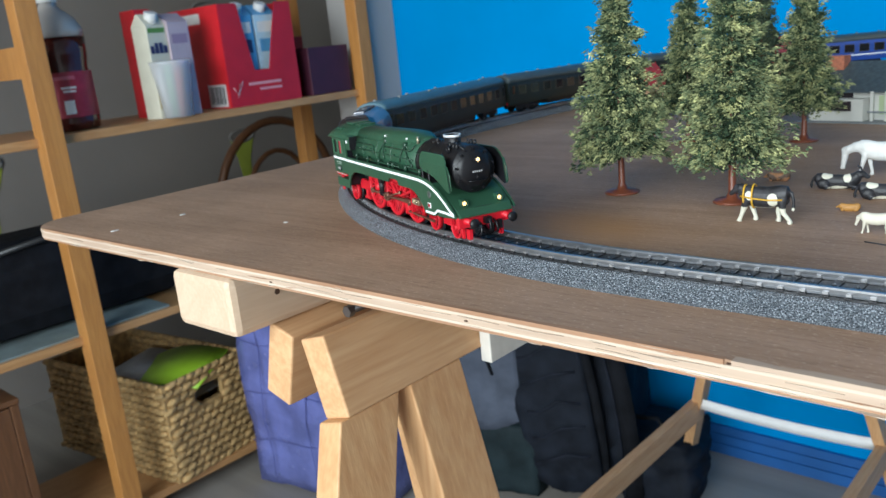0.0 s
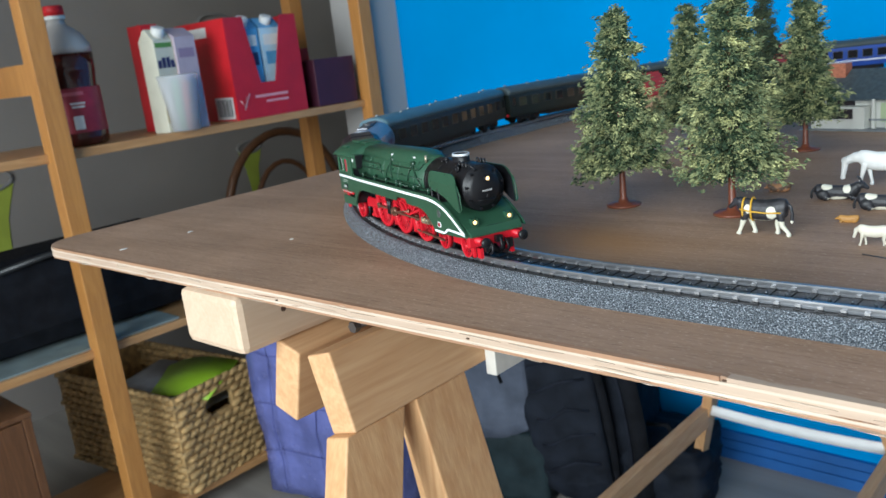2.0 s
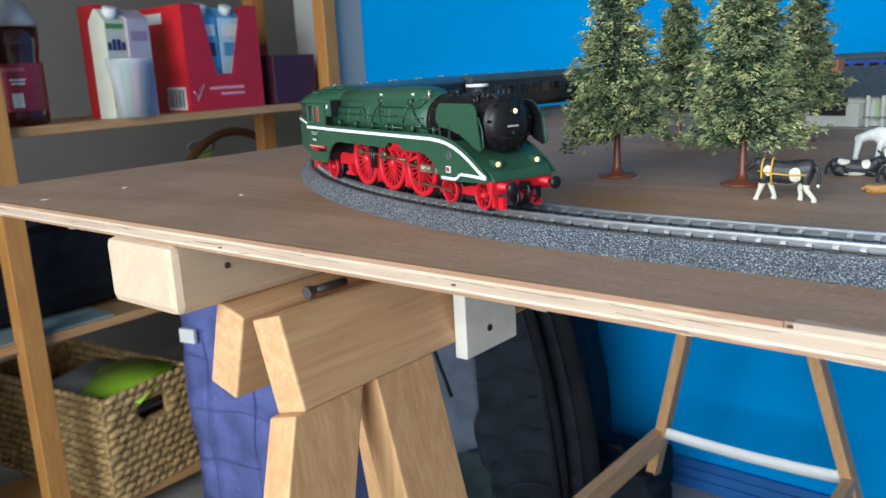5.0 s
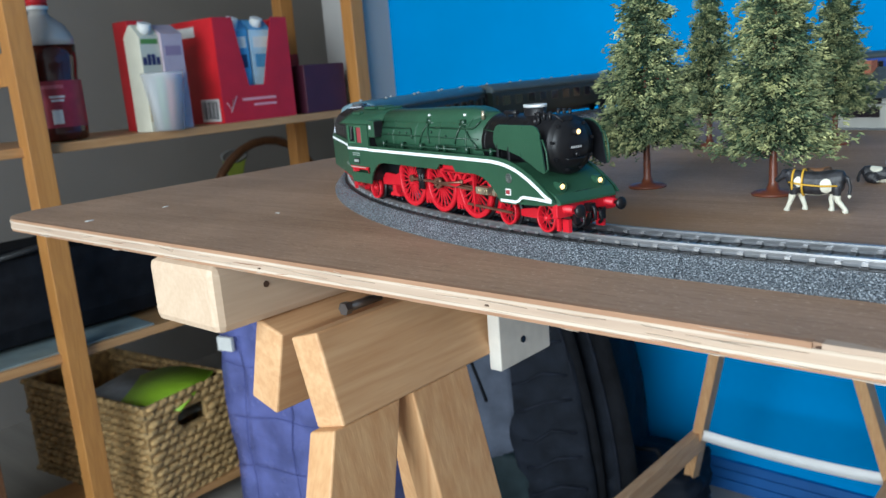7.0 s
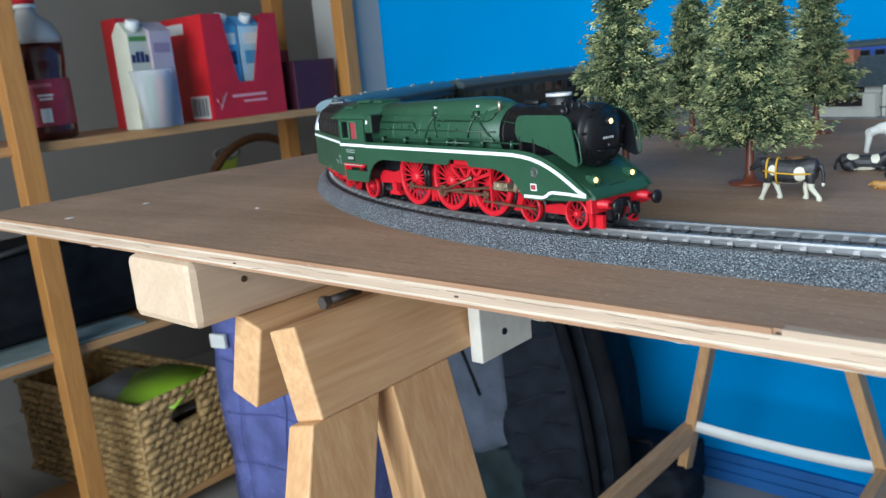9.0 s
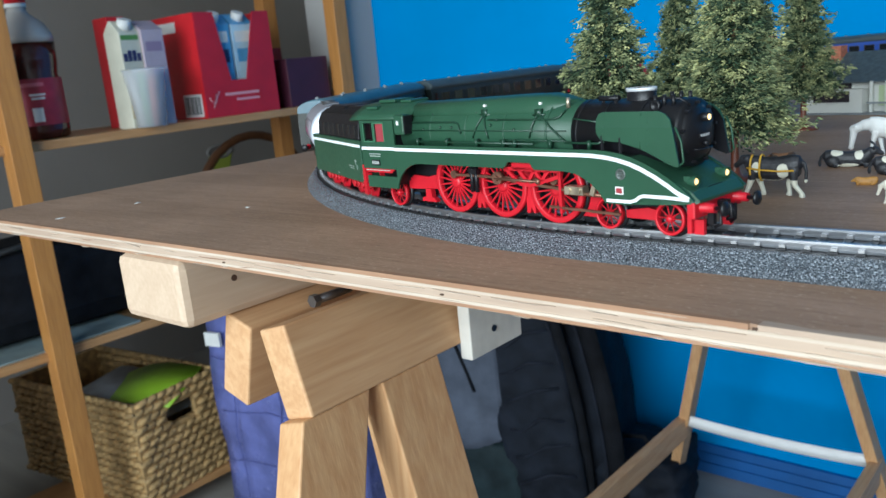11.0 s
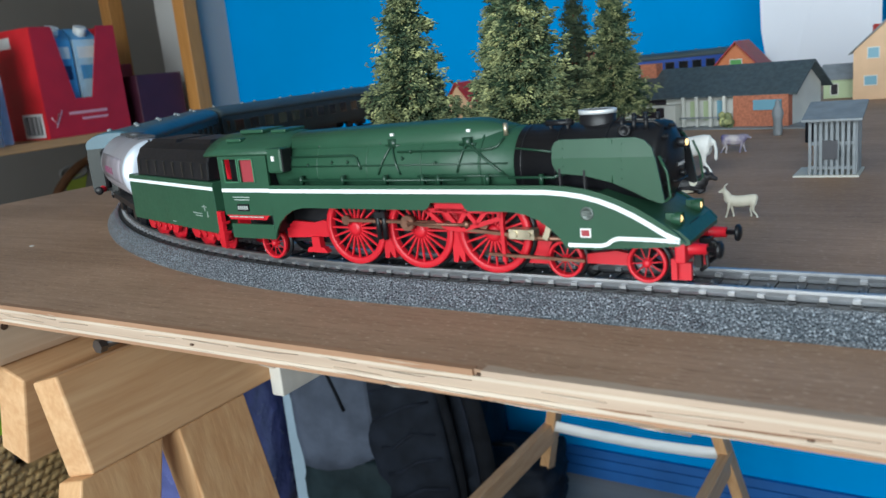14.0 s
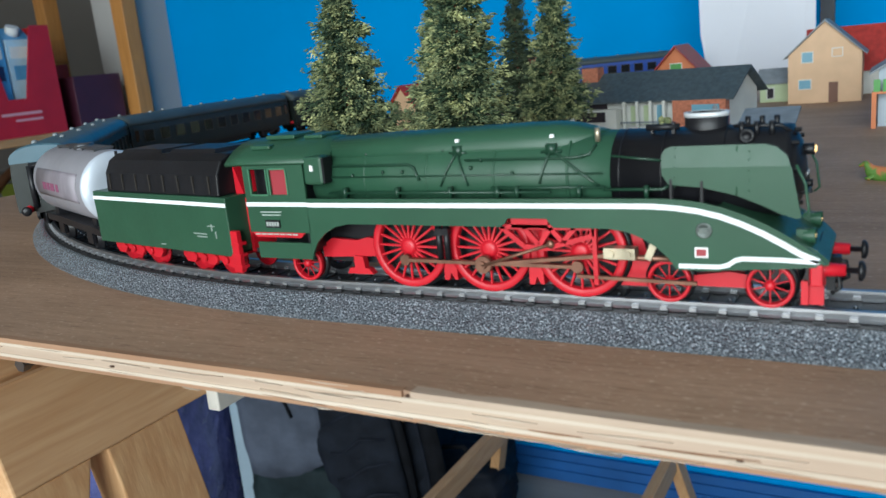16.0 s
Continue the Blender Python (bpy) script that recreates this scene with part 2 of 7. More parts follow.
def pipe(bm, pts, r, seg=6):
    """One bent round bar through the points."""
    P = [Vector(p) for p in pts]
    rings, ref = [], None
    for i, p in enumerate(P):
        d = (P[min(i + 1, len(P) - 1)] - P[max(i - 1, 0)]).normalized()
        if ref is None:
            ref = d.orthogonal().normalized()
        u = (ref - d * ref.dot(d)).normalized()
        w = d.cross(u)
        ref = u
        rings.append([p + u * (r * math.cos(k * math.tau / seg)) + w * (r * math.sin(k * math.tau / seg)) for k in range(seg)])
    loft(bm, rings)


def lathe(bm, rows, axis="z", seg=24, centre=(0, 0, 0), arc=math.tau, cap=True, squash=(1, 1)):
    """rows: (along, radius). A solid of revolution about an axis through centre."""
    c = Vector(centre)
    rings = []
    for h, r in rows:
        ring = []
        for i in range(seg):
            a = i * math.tau / seg
            u, w = r * math.cos(a) * squash[0], r * math.sin(a) * squash[1]
            p = {"z": (u, w, h), "x": (h, u, w), "y": (w, h, u)}[axis]
            ring.append(bm.verts.new(c + Vector(p)))
        rings.append(ring)
    for A, B in zip(rings, rings[1:]):
        for i in range(seg):
            f = bm.faces.new((A[i], A[(i + 1) % seg], B[(i + 1) % seg], B[i]))
            f.smooth = True
    if cap:
        bm.faces.new(list(reversed(rings[0])))
        bm.faces.new(rings[-1])


def prism(bm, pts, y0, y1, plane="xz", m=None):
    """A polygon given in one plane, thickened along the third axis."""
    def put(p, h):
        return {"xz": (p[0], h, p[1]), "xy": (p[0], p[1], h), "yz": (h, p[0], p[1])}[plane]
    a = [bm.verts.new(put(p, y0)) for p in pts]
    b = [bm.verts.new(put(p, y1)) for p in pts]
    bm.faces.new(a)
    bm.faces.new(list(reversed(b)))
    for i in range(len(pts)):
        j = (i + 1) % len(pts)
        bm.faces.new((a[j], a[i], b[i], b[j]))
    if m is not None:
        for p in a + b:
            p.co = m @ p.co


def loft(bm, sections, closed=True, cap=True, smooth=True):
    rings = [[bm.verts.new(p) for p in s] for s in sections]
    k = len(rings[0])
    for A, B in zip(rings, rings[1:]):
        for i in range(k if closed else k - 1):
            f = bm.faces.new((A[i], A[(i + 1) % k], B[(i + 1) % k], B[i]))
            f.smooth = smooth
    if cap and closed:
        bm.faces.new(list(reversed(rings[0])))
        bm.faces.new(rings[-1])


def blob(bm, c, r, sub=1, rough=0.0, seed=0):
    """A lumpy ellipsoid: r is three half-axes."""
    g = bmesh.ops.create_icosphere(bm, subdivisions=sub, radius=1.0)
    for v in g["verts"]:
        k = 1 + rough * noise.noise(v.co * 2.3 + Vector((seed, seed * 1.7, 0)))
        v.co = Vector((c[0] + v.co.x * r[0] * k, c[1] + v.co.y * r[1] * k, c[2] + v.co.z * r[2] * k))
    for f in bm.faces:
        f.smooth = True


def mesh_of(bm, name, mat, bevel=0.0):
    bmesh.ops.recalc_face_normals(bm, faces=bm.faces)
    bm.normal_update()
    if bevel:
        es = [e for e in bm.edges if len(e.link_faces) == 2 and e.calc_face_angle(0) > 0.6]
        bmesh.ops.bevel(bm, geom=es, offset=bevel, segments=2, profile=0.5, affect="EDGES", clamp_overlap=True)
    bmesh.ops.recalc_face_normals(bm, faces=bm.faces)
    me = bpy.data.meshes.new(name)
    bm.to_mesh(me)
    bm.free()
    me.materials.append(mat)
    return me


def part(name, bm, mat, parent, label="", bevel=0.0, m=None):
    ob = new(name, mesh_of(bm, name, mat, bevel))
    ob.parent = parent
    if m is not None:
        ob.matrix_basis = m
    if label:
        ob["label"] = label
    return ob


def thing(name, m=None, label="", category="", group="", kind=""):
    ob = new(name)
    ob.empty_display_size = 0.01
    if m is not None:
        ob.matrix_basis = m
    return tagged(ob, label, category, group, kind)


def solid(name, bm, mat, label="", category="", group="", kind="", bevel=0.0, m=None):
    ob = new(name, mesh_of(bm, name, mat, bevel))
    if m is not None:
        ob.matrix_basis = m
    return tagged(ob, label, category, group, kind)


def B(*a, m=None):
    bm = bmesh.new()
    box(bm, *a, m=m)
    return bm


def slab(name, a, mat, label="", kind="structure", category=""):
    return solid(name, B(*a), mat, label, category, "", kind)


# ---- room ----
slab("floor", (-2.2, 3.2, -2.6, 2.2, -0.1, 0.0), FLOOR_MAT, "worn grey laminate floor under the table", category="floor")
slab("wall_north", (-0.905, 3.2, 1.41, 1.6, 0, 2.5), WALL_BLUE, "bright blue painted wall behind the layout", category="wall")
slab("wall_north_return", (-1.0, -0.905, 1.425, 1.6, 0, 2.5), WALL_BLUE, "recessed end of the blue painted wall", category="wall")
slab("wall_pillar", (-1.16, -1.0, 1.33, 2.1, 0, 2.5), WALL_TONED, "white painted wall pillar beside the blue wall", category="pillar")
slab("wall_north_west", (-2.2, -1.16, 2.1, 2.2, 0, 2.5), WALL_TONED, "pale plaster wall in the corner", category="wall")
slab("wall_west", (-2.2, -1.95, -2.4, 2.1, 0, 2.5), WALL_SHADED, "pale plaster wall behind the shelf, toned down for its shade", category="wall")
# Added walls close the unseen sides and hold in the window light.
slab("wall_east", (3.0, 3.2, -2.4, 1.41, 0, 2.5), WALL_TONED, "unseen wall, toned down to limit bounce light", category="wall")
wall = thing("wall_south", None, "unseen toned-down wall with a wide window opening", "wall", kind="structure")
for a in ((-2.2, -0.55, -2.6, -2.4, 0, 2.5), (2.05, 3.2, -2.6, -2.4, 0, 2.5), (-0.55, 2.05, -2.6, -2.4, 0, 0.6), (-0.55, 2.05, -2.6, -2.4, 2.3, 2.5)):
    part("wall_panel", B(*a), WALL_TONED, wall)
slab("ceiling", (-2.2, 3.2, -2.6, 2.2, 2.5, 2.6), CEILING, "unseen ceiling, toned down to limit bounce light", category="ceiling")
skirt = thing("baseboard", None, "dark blue grooved skirting along the blue wall", "skirting", kind="structure")
for z0, z1, d in ((0.0, 0.024, 0.016), (0.025, 0.046, 0.013), (0.047, 0.066, 0.010)):
    part("moulding", B(-0.99, 3.0, 1.41 - d, 1.4095, z0, z1), WALL_BLUE_DARK, skirt)

# ---- table ----
W, D, TH = 2.3, 1.14, 0.0083


def board_outline(inset):
    r, pts = 0.030 - inset, []
    for i in range(9):
        a = math.pi + i * math.pi / 16
        pts.append((inset + r + r * math.cos(a), inset + r + r * math.sin(a)))
    return pts + [(W - inset, inset), (W - inset, D - inset), (inset, D - inset)]


table = thing("plywood_board", None, "red-brown plywood board with a rounded corner on trestles", "table board")
layers = ((0.0, 0.0016, 0.0006, PLY_TOP, "face_veneer"), (0.0016, 0.0027, 0.0, PLY_WHITE, "pale_ply"), (0.0027, 0.0058, 0.0004, PLY_CORE, "core_ply"),
          (0.0058, 0.0069, 0.0001, PLY_WHITE, "pale_ply"), (0.0069, TH, 0.0005, PLY_RED, "bottom_veneer"))
for a, b, inset, mat, nm in layers:
    bm = bmesh.new()
    prism(bm, board_outline(inset), T - b, T - a, "xy")
    part(nm, bm, mat, table, "" if nm != "face_veneer" else "red-brown speckled face veneer")
UNDER = T - TH


def splintered_strip(x0, x1, depth, mat, seed, label):
    """The worn upper arris, where the face veneer has broken away."""
    rng = random.Random(seed)
    n = int((x1 - x0) / 0.006)
    back = [(x0 + (x1 - x0) * i / n, depth * rng.uniform(0.72, 1.1)) for i in range(n + 1)]
    bm = bmesh.new()
    prism(bm, [(x0, -0.00025)] + [(x1, -0.00025)] + back[::-1], T - 0.0016, T + 0.00015, "xy")
    part("veneer_edge", bm, mat, table, label)


def sawn_splinters(seed):
    """Torn fibres along the sawn front edge of the board."""
    rng = random.Random(seed)
    for mat, k, label in ((PLY_WHITE, 170, "pale torn wood fibres"), (PLY_RED, 24, "reddish torn wood fibres")):
        verts, faces = [], []
        for i in range(k):
            x, w, h = rng.uniform(0.035, 1.6), rng.uniform(0.003, 0.013), rng.uniform(0.00005, 0.00016)
            z = T - (rng.choice((0.0021, 0.0072, 0.0040)) + rng.gauss(0, 0.0007) if mat is PLY_WHITE else rng.uniform(0.0028, 0.0078))
            d, tip = -0.0004 - rng.uniform(0, 0.0002), rng.uniform(-0.0004, 0.0004)
            n = len(verts)
            verts += [(x - w, 0.001, z + tip), (x, 0.001, z + h), (x + w, 0.001, z - tip), (x, 0.001, z - h), (x - w, -0.0001, z + tip), (x, d, z + h), (x + w, -0.0001, z - tip), (x, d, z - h)]
            faces += [(n + 4, n + 7, n + 6, n + 5), (n, n + 4, n + 5, n + 1), (n + 1, n + 5, n + 6, n + 2), (n + 2, n + 6, n + 7, n + 3), (n + 3, n + 7, n + 4, n)]
        me = bpy.data.meshes.new("torn_fibre")
        me.from_pydata(verts, [], faces)
        me.materials.append(mat)
        ob = new("torn_fibre", me)
        ob.parent = table
        tagged(ob, label, kind="stuff")


sawn_splinters(4)
splintered_strip(0.032, 0.5375, 0.0026, PLY_RED, 1, "red-brown broken veneer edge")
splintered_strip(0.540, 2.28, 0.0034, PLY_CORE, 2, "pale worn veneer edge")
for x, z in ((0.5385, -0.0009), (0.6165, -0.0052), (0.70, -0.004), (0.43, -0.0045), (0.30, -0.005)):
    bm = bmesh.new()
    box(bm, x, x + 0.0014, -0.0003, 0.0006, T + z - 0.0005, T + z)
    part("edge_chip", bm, BARK_DARK, table)

# batten under the board
near_batten = thing("batten", None, "pale planed spruce batten under the board", "batten")
part("bar", B(0.206, 0.2655, -0.003, 1.10, UNDER - 0.0345, UNDER - 0.0002), PINE_PALE, near_batten, bevel=0.0045)
bm = bmesh.new()
tube(bm, (0.2654, 0.0275, 0.8565), (0.2659, 0.0275, 0.8565), 0.0017, 12)
part("screw_hole", bm, BARK_DARK, near_batten)
for a in ((0.9, 0.96), (1.75, 1.81)):
    solid("batten", B(a[0], a[1], -0.003, 1.10, UNDER - 0.0345, UNDER - 0.0002), PINE_PALE, "pale planed spruce batten under the board", "batten", bevel=0.003)


def beam_between(bm, a, b, w, h, roll=0.0):
    """A bar of section w x h from a to b."""
    a, b = Vector(a), Vector(b)
    q = (b - a).to_track_quat("Z", "Y").to_matrix().to_4x4()
    m = Matrix.Translation(a) @ q @ Matrix.Rotation(roll, 4, "Z")
    box(bm, -w / 2, w / 2, -h / 2, h / 2, 0, (b - a).length, m)


def trestle(name, x, y0, y1, top, legs, lean_by=0.28, h_beam=0.047, rail_z=0.0, splay=0.2, width=0.045, label="", left_legs=None):
    """A hinged sawhorse along y: two leaning head rails and splayed legs; legs: (y at the top, y at the foot)."""
    t = thing(name, pose(x, 0, 0), label or "pine folding trestle under the plywood board", "trestle")
    for s in (-1, 1):
        lean = Matrix.Translation((s * 0.0135, 0, top)) @ Matrix.Rotation(s * -lean_by, 4, "Y")
        bm = bmesh.new()
        box(bm, -0.0105, 0.0105, y0, y1, -h_beam, 0, lean)
        part("head_rail", bm, PINE, t, bevel=0.0012)
        for yt, yf in (left_legs if s < 0 and left_legs else legs):
            bm = bmesh.new()
            p = lean @ Vector((0, yt, -h_beam + 0.0002))
            foot = Vector((s * (splay if s > 0 or not left_legs else 0.25), yf, 0.0))
            ring0 = [p + Vector((dx, dy, dx * s * 0.28)) for dx, dy in ((-0.0095, -width / 2), (0.0095, -width / 2), (0.0095, width / 2), (-0.0095, width / 2))]
            ring1 = [foot + Vector((dx, dy, 0)) for dx, dy in ((-0.0095, -width / 2), (0.0095, -width / 2), (0.0095, width / 2), (-0.0095, width / 2))]
            loft(bm, [ring0, ring1], smooth=False)
            part("leg", bm, PINE_LEG, t, bevel=0.001)
        if rail_z:
            k = (top - h_beam - rail_z) / (top - h_beam)
            xs = 0.026 + (splay - 0.026) * k
            yb = legs[-1][0] + (legs[-1][1] - legs[-1][0]) * k
            ya = y0
            bm = bmesh.new()
            box(bm, s * xs - 0.009, s * xs + 0.009, ya, yb, rail_z - 0.02, rail_z + 0.02)
            part("low_rail", bm, PINE, t, bevel=0.001)
            if s == 1:
                bm = bmesh.new()
                rows = []
                for i in range(13):
                    u = -1 + i / 6
                    z = rail_z + 0.016 - 0.006 * (1 - u * u)
                    y = yb - 0.012
                    rows.append([(u * xs, y - 0.001, z - 0.011), (u * xs, y - 0.001, z + 0.011), (u * xs, y + 0.001, z + 0.011), (u * xs, y + 0.001, z - 0.011)])
                loft(bm, rows)
                part("strap", bm, WHITE, t, "white webbing strap between the legs")
    return t


near_trestle = trestle("trestle", 0.283, 0.023, 0.42, 0.8355, ((0.040, -0.30), (0.094, 0.12)), left_legs=((0.135, 0.43),))
bm = bmesh.new()
tube(bm, (0.004, 0.062, 0.8375), (0.004, 0.085, 0.8375), 0.0024, 10)
tube(bm, (0.004, 0.058, 0.8375), (0.004, 0.062, 0.8375), 0.0036, 6)
part("hinge_bolt", bm, STEEL, near_trestle, "steel hinge bolt")
far_trestle = trestle("trestle", 0.15, 0.45, 1.12, 0.8355, ((1.09, 1.20),), rail_z=0.226, splay=0.225, width=0.034,
                      label="far pine folding trestle with a white strap")
trestle("trestle", 1.85, 0.05, 1.05, 0.8355, ((0.1, 0.0), (1.0, 1.1)), splay=0.225)
plate = thing("wooden_plate", pose(0.3185, 0.137, 0, 0, 0, 0), "whitish plywood plate screwed to the trestle", "plate")
bm = bmesh.new()
box(bm, 0, 0.0085, 0, 0.050, -0.088, 0, Matrix.Translation((0, 0, UNDER - 0.0003)) @ Matrix.Rotation(0.0, 4, "X"))
part("panel", bm, material("whitish_ply", (0.62, 0.58, 0.52), 0.7, vary=0.08, scale=60, bump=0.0001), plate, bevel=0.0008)
for y, z in ((0.033, -0.060), (0.022, -0.078)):
    bm = bmesh.new()
    tube(bm, (0.0083, y, UNDER + z + 0.003), (0.0092, y, UNDER + z + 0.003), 0.0021, 10)
    part("screw", bm, BLACK if z < -0.07 else STEEL, plate)

# ---- track ----
TY, CR, CX = 0.0615, 0.4375, 0.48      # front straight, curve radius, start of the curve
CY = TY + CR
SIDE = 0.105                           # straight along the board's end
ARC = CR * math.pi / 2


def on_track(s, off=0.0, z=0.0):
    """The centre line: s grows to the right along the front straight; off is to the outer side. Returns place and heading."""
    if s >= 0:
        return Vector((CX + s, TY - off, z)), 0.0
    d = -s
    if d < ARC:
        a = d / CR
        return Vector((CX - (CR + off) * math.sin(a), CY - (CR + off) * math.cos(a), z)), -a
    d -= ARC
    if d < SIDE:
        return Vector((CX - CR - off, CY + d, z)), -math.pi / 2
    d -= SIDE
    if d < ARC:
        a = d / CR
        return Vector((CX - (CR + off) * math.cos(a), CY + SIDE + (CR + off) * math.sin(a), z)), -math.pi / 2 - a
    d -= ARC
    return Vector((CX + d, CY + SIDE + CR + off, z)), -math.pi


S_END, S_START = 1.5, -(2 * ARC + SIDE + 1.5)


def swept(profile, s0, s1, step, name, mat, parent, label=""):
    """profile: (offset, height) around; swept along the centre line."""
    bm = bmesh.new()
    n = max(2, int((s1 - s0) / step))
    rows = []
    for i in range(n + 1):
        s = s0 + (s1 - s0) * i / n
        rows.append([on_track(s, o, T + h)[0] for o, h in profile])
    loft(bm, rows, smooth=False)
    return part(name, bm, mat, parent, label)


track = thing("railway_track", None, "model railway track on moulded grey ballast", "track")
bed = [(-0.020, 0.0), (-0.020, 0.0012), (-0.0150, 0.0068), (-0.0135, 0.0072), (0.0135, 0.0072), (0.0150, 0.0068), (0.020, 0.0012), (0.020, 0.0)]
joints = [-2 * ARC - SIDE - 0.2, -ARC - SIDE - ARC / 2, -ARC - SIDE, -ARC, -ARC * 2 / 3, -ARC / 3, 0.0, 0.188, 0.376, 0.564, 0.9]
joints = [S_START] + joints + [S_END]
for a, b in zip(joints, joints[1:]):
    swept(bed, a + 0.0002, b - 0.0002, 0.012, "ballast_bed", BALLAST, track)
swept([(-0.0128, 0.0068), (-0.0128, 0.00735), (0.0128, 0.00735), (0.0128, 0.0068)], S_START, S_END, 0.012, "sleeper_bed", SLEEPER, track, "dark moulded bed between the rails")
for o in (-0.00865, 0.00865):
    swept([(o - 0.0014, 0.0076), (o - 0.0006, 0.0082), (o - 0.0008, 0.0095), (o - 0.0008, 0.0103), (o + 0.0008, 0.0103), (o + 0.0008, 0.0095), (o + 0.0006, 0.0082), (o + 0.0014, 0.0076)],
          S_START, S_END, 0.010, "rail", RAIL_METAL, track, "bright nickel rail")
bm = B(-0.0014, 0.0014, -0.0116, 0.0116, 0.0066, 0.0078)
sleeper_mesh = mesh_of(bm, "sleeper", SLEEPER)
bm = bmesh.new()
for o in (-0.00865, 0.00865):
    for e in (-1, 1):
        box(bm, -0.0009, 0.0009, o + e * 0.0013 - 0.0007, o + e * 0.0013 + 0.0007, 0.0080, 0.0089)
clip_mesh = mesh_of(bm, "rail_clip", material("dull_clip", (0.34, 0.34, 0.35), 0.4, 0.7))
bm = bmesh.new()
lathe(bm, [(0.008, 0.0006), (0.0086, 0.0005), (0.0089, 0.0003)], seg=8)
stud_mesh = mesh_of(bm, "contact_stud", STEEL)
STEP = 0.0076
far_sleepers = []
for i in range(int((S_END - S_START) / STEP)):
    s = S_START + (i + 0.5) * STEP
    p, h = on_track(s)
    if -0.72 < s < 0.55:
        for nm, me in (("sleeper", sleeper_mesh), ("rail_clip", clip_mesh), ("contact_stud", stud_mesh)):
            ob = new(nm, me)
            ob.parent = track
            ob.matrix_basis = Matrix.Translation((p.x, p.y, T)) @ Matrix.Rotation(h, 4, "Z")
    else:
        far_sleepers.append(Matrix.Translation((p.x, p.y, T)) @ Matrix.Rotation(h, 4, "Z"))
verts, faces = [], []
for m in far_sleepers:
    k = len(verts)
    for c in ((-1, -1, 0), (1, -1, 0), (1, 1, 0), (-1, 1, 0), (-1, -1, 1), (1, -1, 1), (1, 1, 1), (-1, 1, 1)):
        verts.append(m @ Vector((c[0] * 0.0014, c[1] * 0.0125, 0.0066 + c[2] * 0.0015)))
    faces += [[k + j for j in f] for f in ((4, 5, 6, 7), (0, 1, 5, 4), (1, 2, 6, 5), (2, 3, 7, 6), (3, 0, 4, 7))]
me = bpy.data.meshes.new("far_sleepers")
me.from_pydata(verts, [], faces)
me.materials.append(SLEEPER)
ob = new("far_sleepers", me)
ob.parent = track
tagged(ob, kind="stuff")

# ---- locomotive ----
MM = 0.001


def mm(*pts):
    return [tuple(c * MM for c in p) for p in pts]


SPOKES = {}


def spoked_wheel(r, spokes, parent, x, side, name, z=None):
    """A red spoked wheel on its axle (y): tyre, felloe, spokes, hub, balance weight."""
    z = r if z is None else z
    y = side * 8.2
    w = new(name)
    w.empty_display_size = 0.005
    w.parent = parent
    w.matrix_basis = Matrix.Translation(mm((x, y, z))[0])
    bm = bmesh.new()
    s = side
    lathe(bm, [(a * MM, b * MM) for a, b in ((0, r * 0.83), (0, r), (s * 2.2, r), (s * 2.4, r * 0.97), (s * 2.4, r * 0.85), (s * 2.2, r * 0.83), (0, r * 0.83))], "y", 40, cap=False)
    lathe(bm, [(a * MM, b * MM) for a, b in ((s * 0.2, r * 0.22), (s * 2.6, r * 0.2), (s * 2.9, r * 0.1), (s * 2.9, 0.01))], "y", 16, cap=False)
    part("wheel_rim", bm, RED, w)
    key = (r, s)
    if key not in SPOKES:
        bm = bmesh.new()
        tube(bm, (r * 0.15 * MM, s * 1.5 * MM, 0), (r * 0.86 * MM, s * 1.4 * MM, 0), r * 0.040 * MM, 5, r * 0.030 * MM)
        SPOKES[key] = mesh_of(bm, "spoke", RED)
    for i in range(spokes):
        sp = new("spoke", SPOKES[key])
        sp.parent = w
        sp.matrix_basis = Matrix.Rotation(i * math.tau / spokes, 4, "Y")
    bm = bmesh.new()
    lathe(bm, [(a * MM, b * MM) for a, b in ((s * -1.4, r * 0.8), (s * -1.4, r + 0.9), (s * -0.5, r + 1.0), (s * -0.1, r + 0.02), (s * -0.1, r * 0.8))], "y", 40, cap=False)
    part("flange", bm, BLACK, w, "dark wheel flange")
    return w


def stripe(pts, width, y, thick, name, parent, mat=None):
    """A flat ribbon following a side profile at the side y."""
    bm = bmesh.new()
    rows = []
    P = [Vector(p) for p in pts]
    for i, p in enumerate(P):
        d = (P[min(i + 1, len(P) - 1)] - P[max(i - 1, 0)]).normalized()
        n = Vector((-d.y, d.x)) * width / 2
        rows.append([(q.x * MM, yy * MM, q.y * MM) for q, yy in ((p - n, y), (p + n, y), (p + n, y + thick), (p - n, y + thick))])
    loft(bm, rows, smooth=False)
    return part(name, bm, mat or CREAM_STRIPE, parent)


def buffer_stock(parent, x, y, z, way):
    b = new("buffer")
    b.parent = parent
    b.matrix_basis = Matrix.Translation(mm((x, y, z))[0])
    bm = bmesh.new()
    lathe(bm, [(way * h * MM, r * MM) for h, r in ((-1, 2.0), (0, 2.0), (0.3, 1.7), (4.5, 1.5))], "x", 16)
    part("sleeve", bm, RED, b)
    bm = bmesh.new()
    lathe(bm, [(way * h * MM, r * MM) for h, r in ((4.4, 0.7), (7, 0.7), (7.2, 2.4), (8.0, 2.5), (8.6, 1.6), (8.8, 0.05))], "x", 18)
    part("head", bm, BLACK, b)
    return b


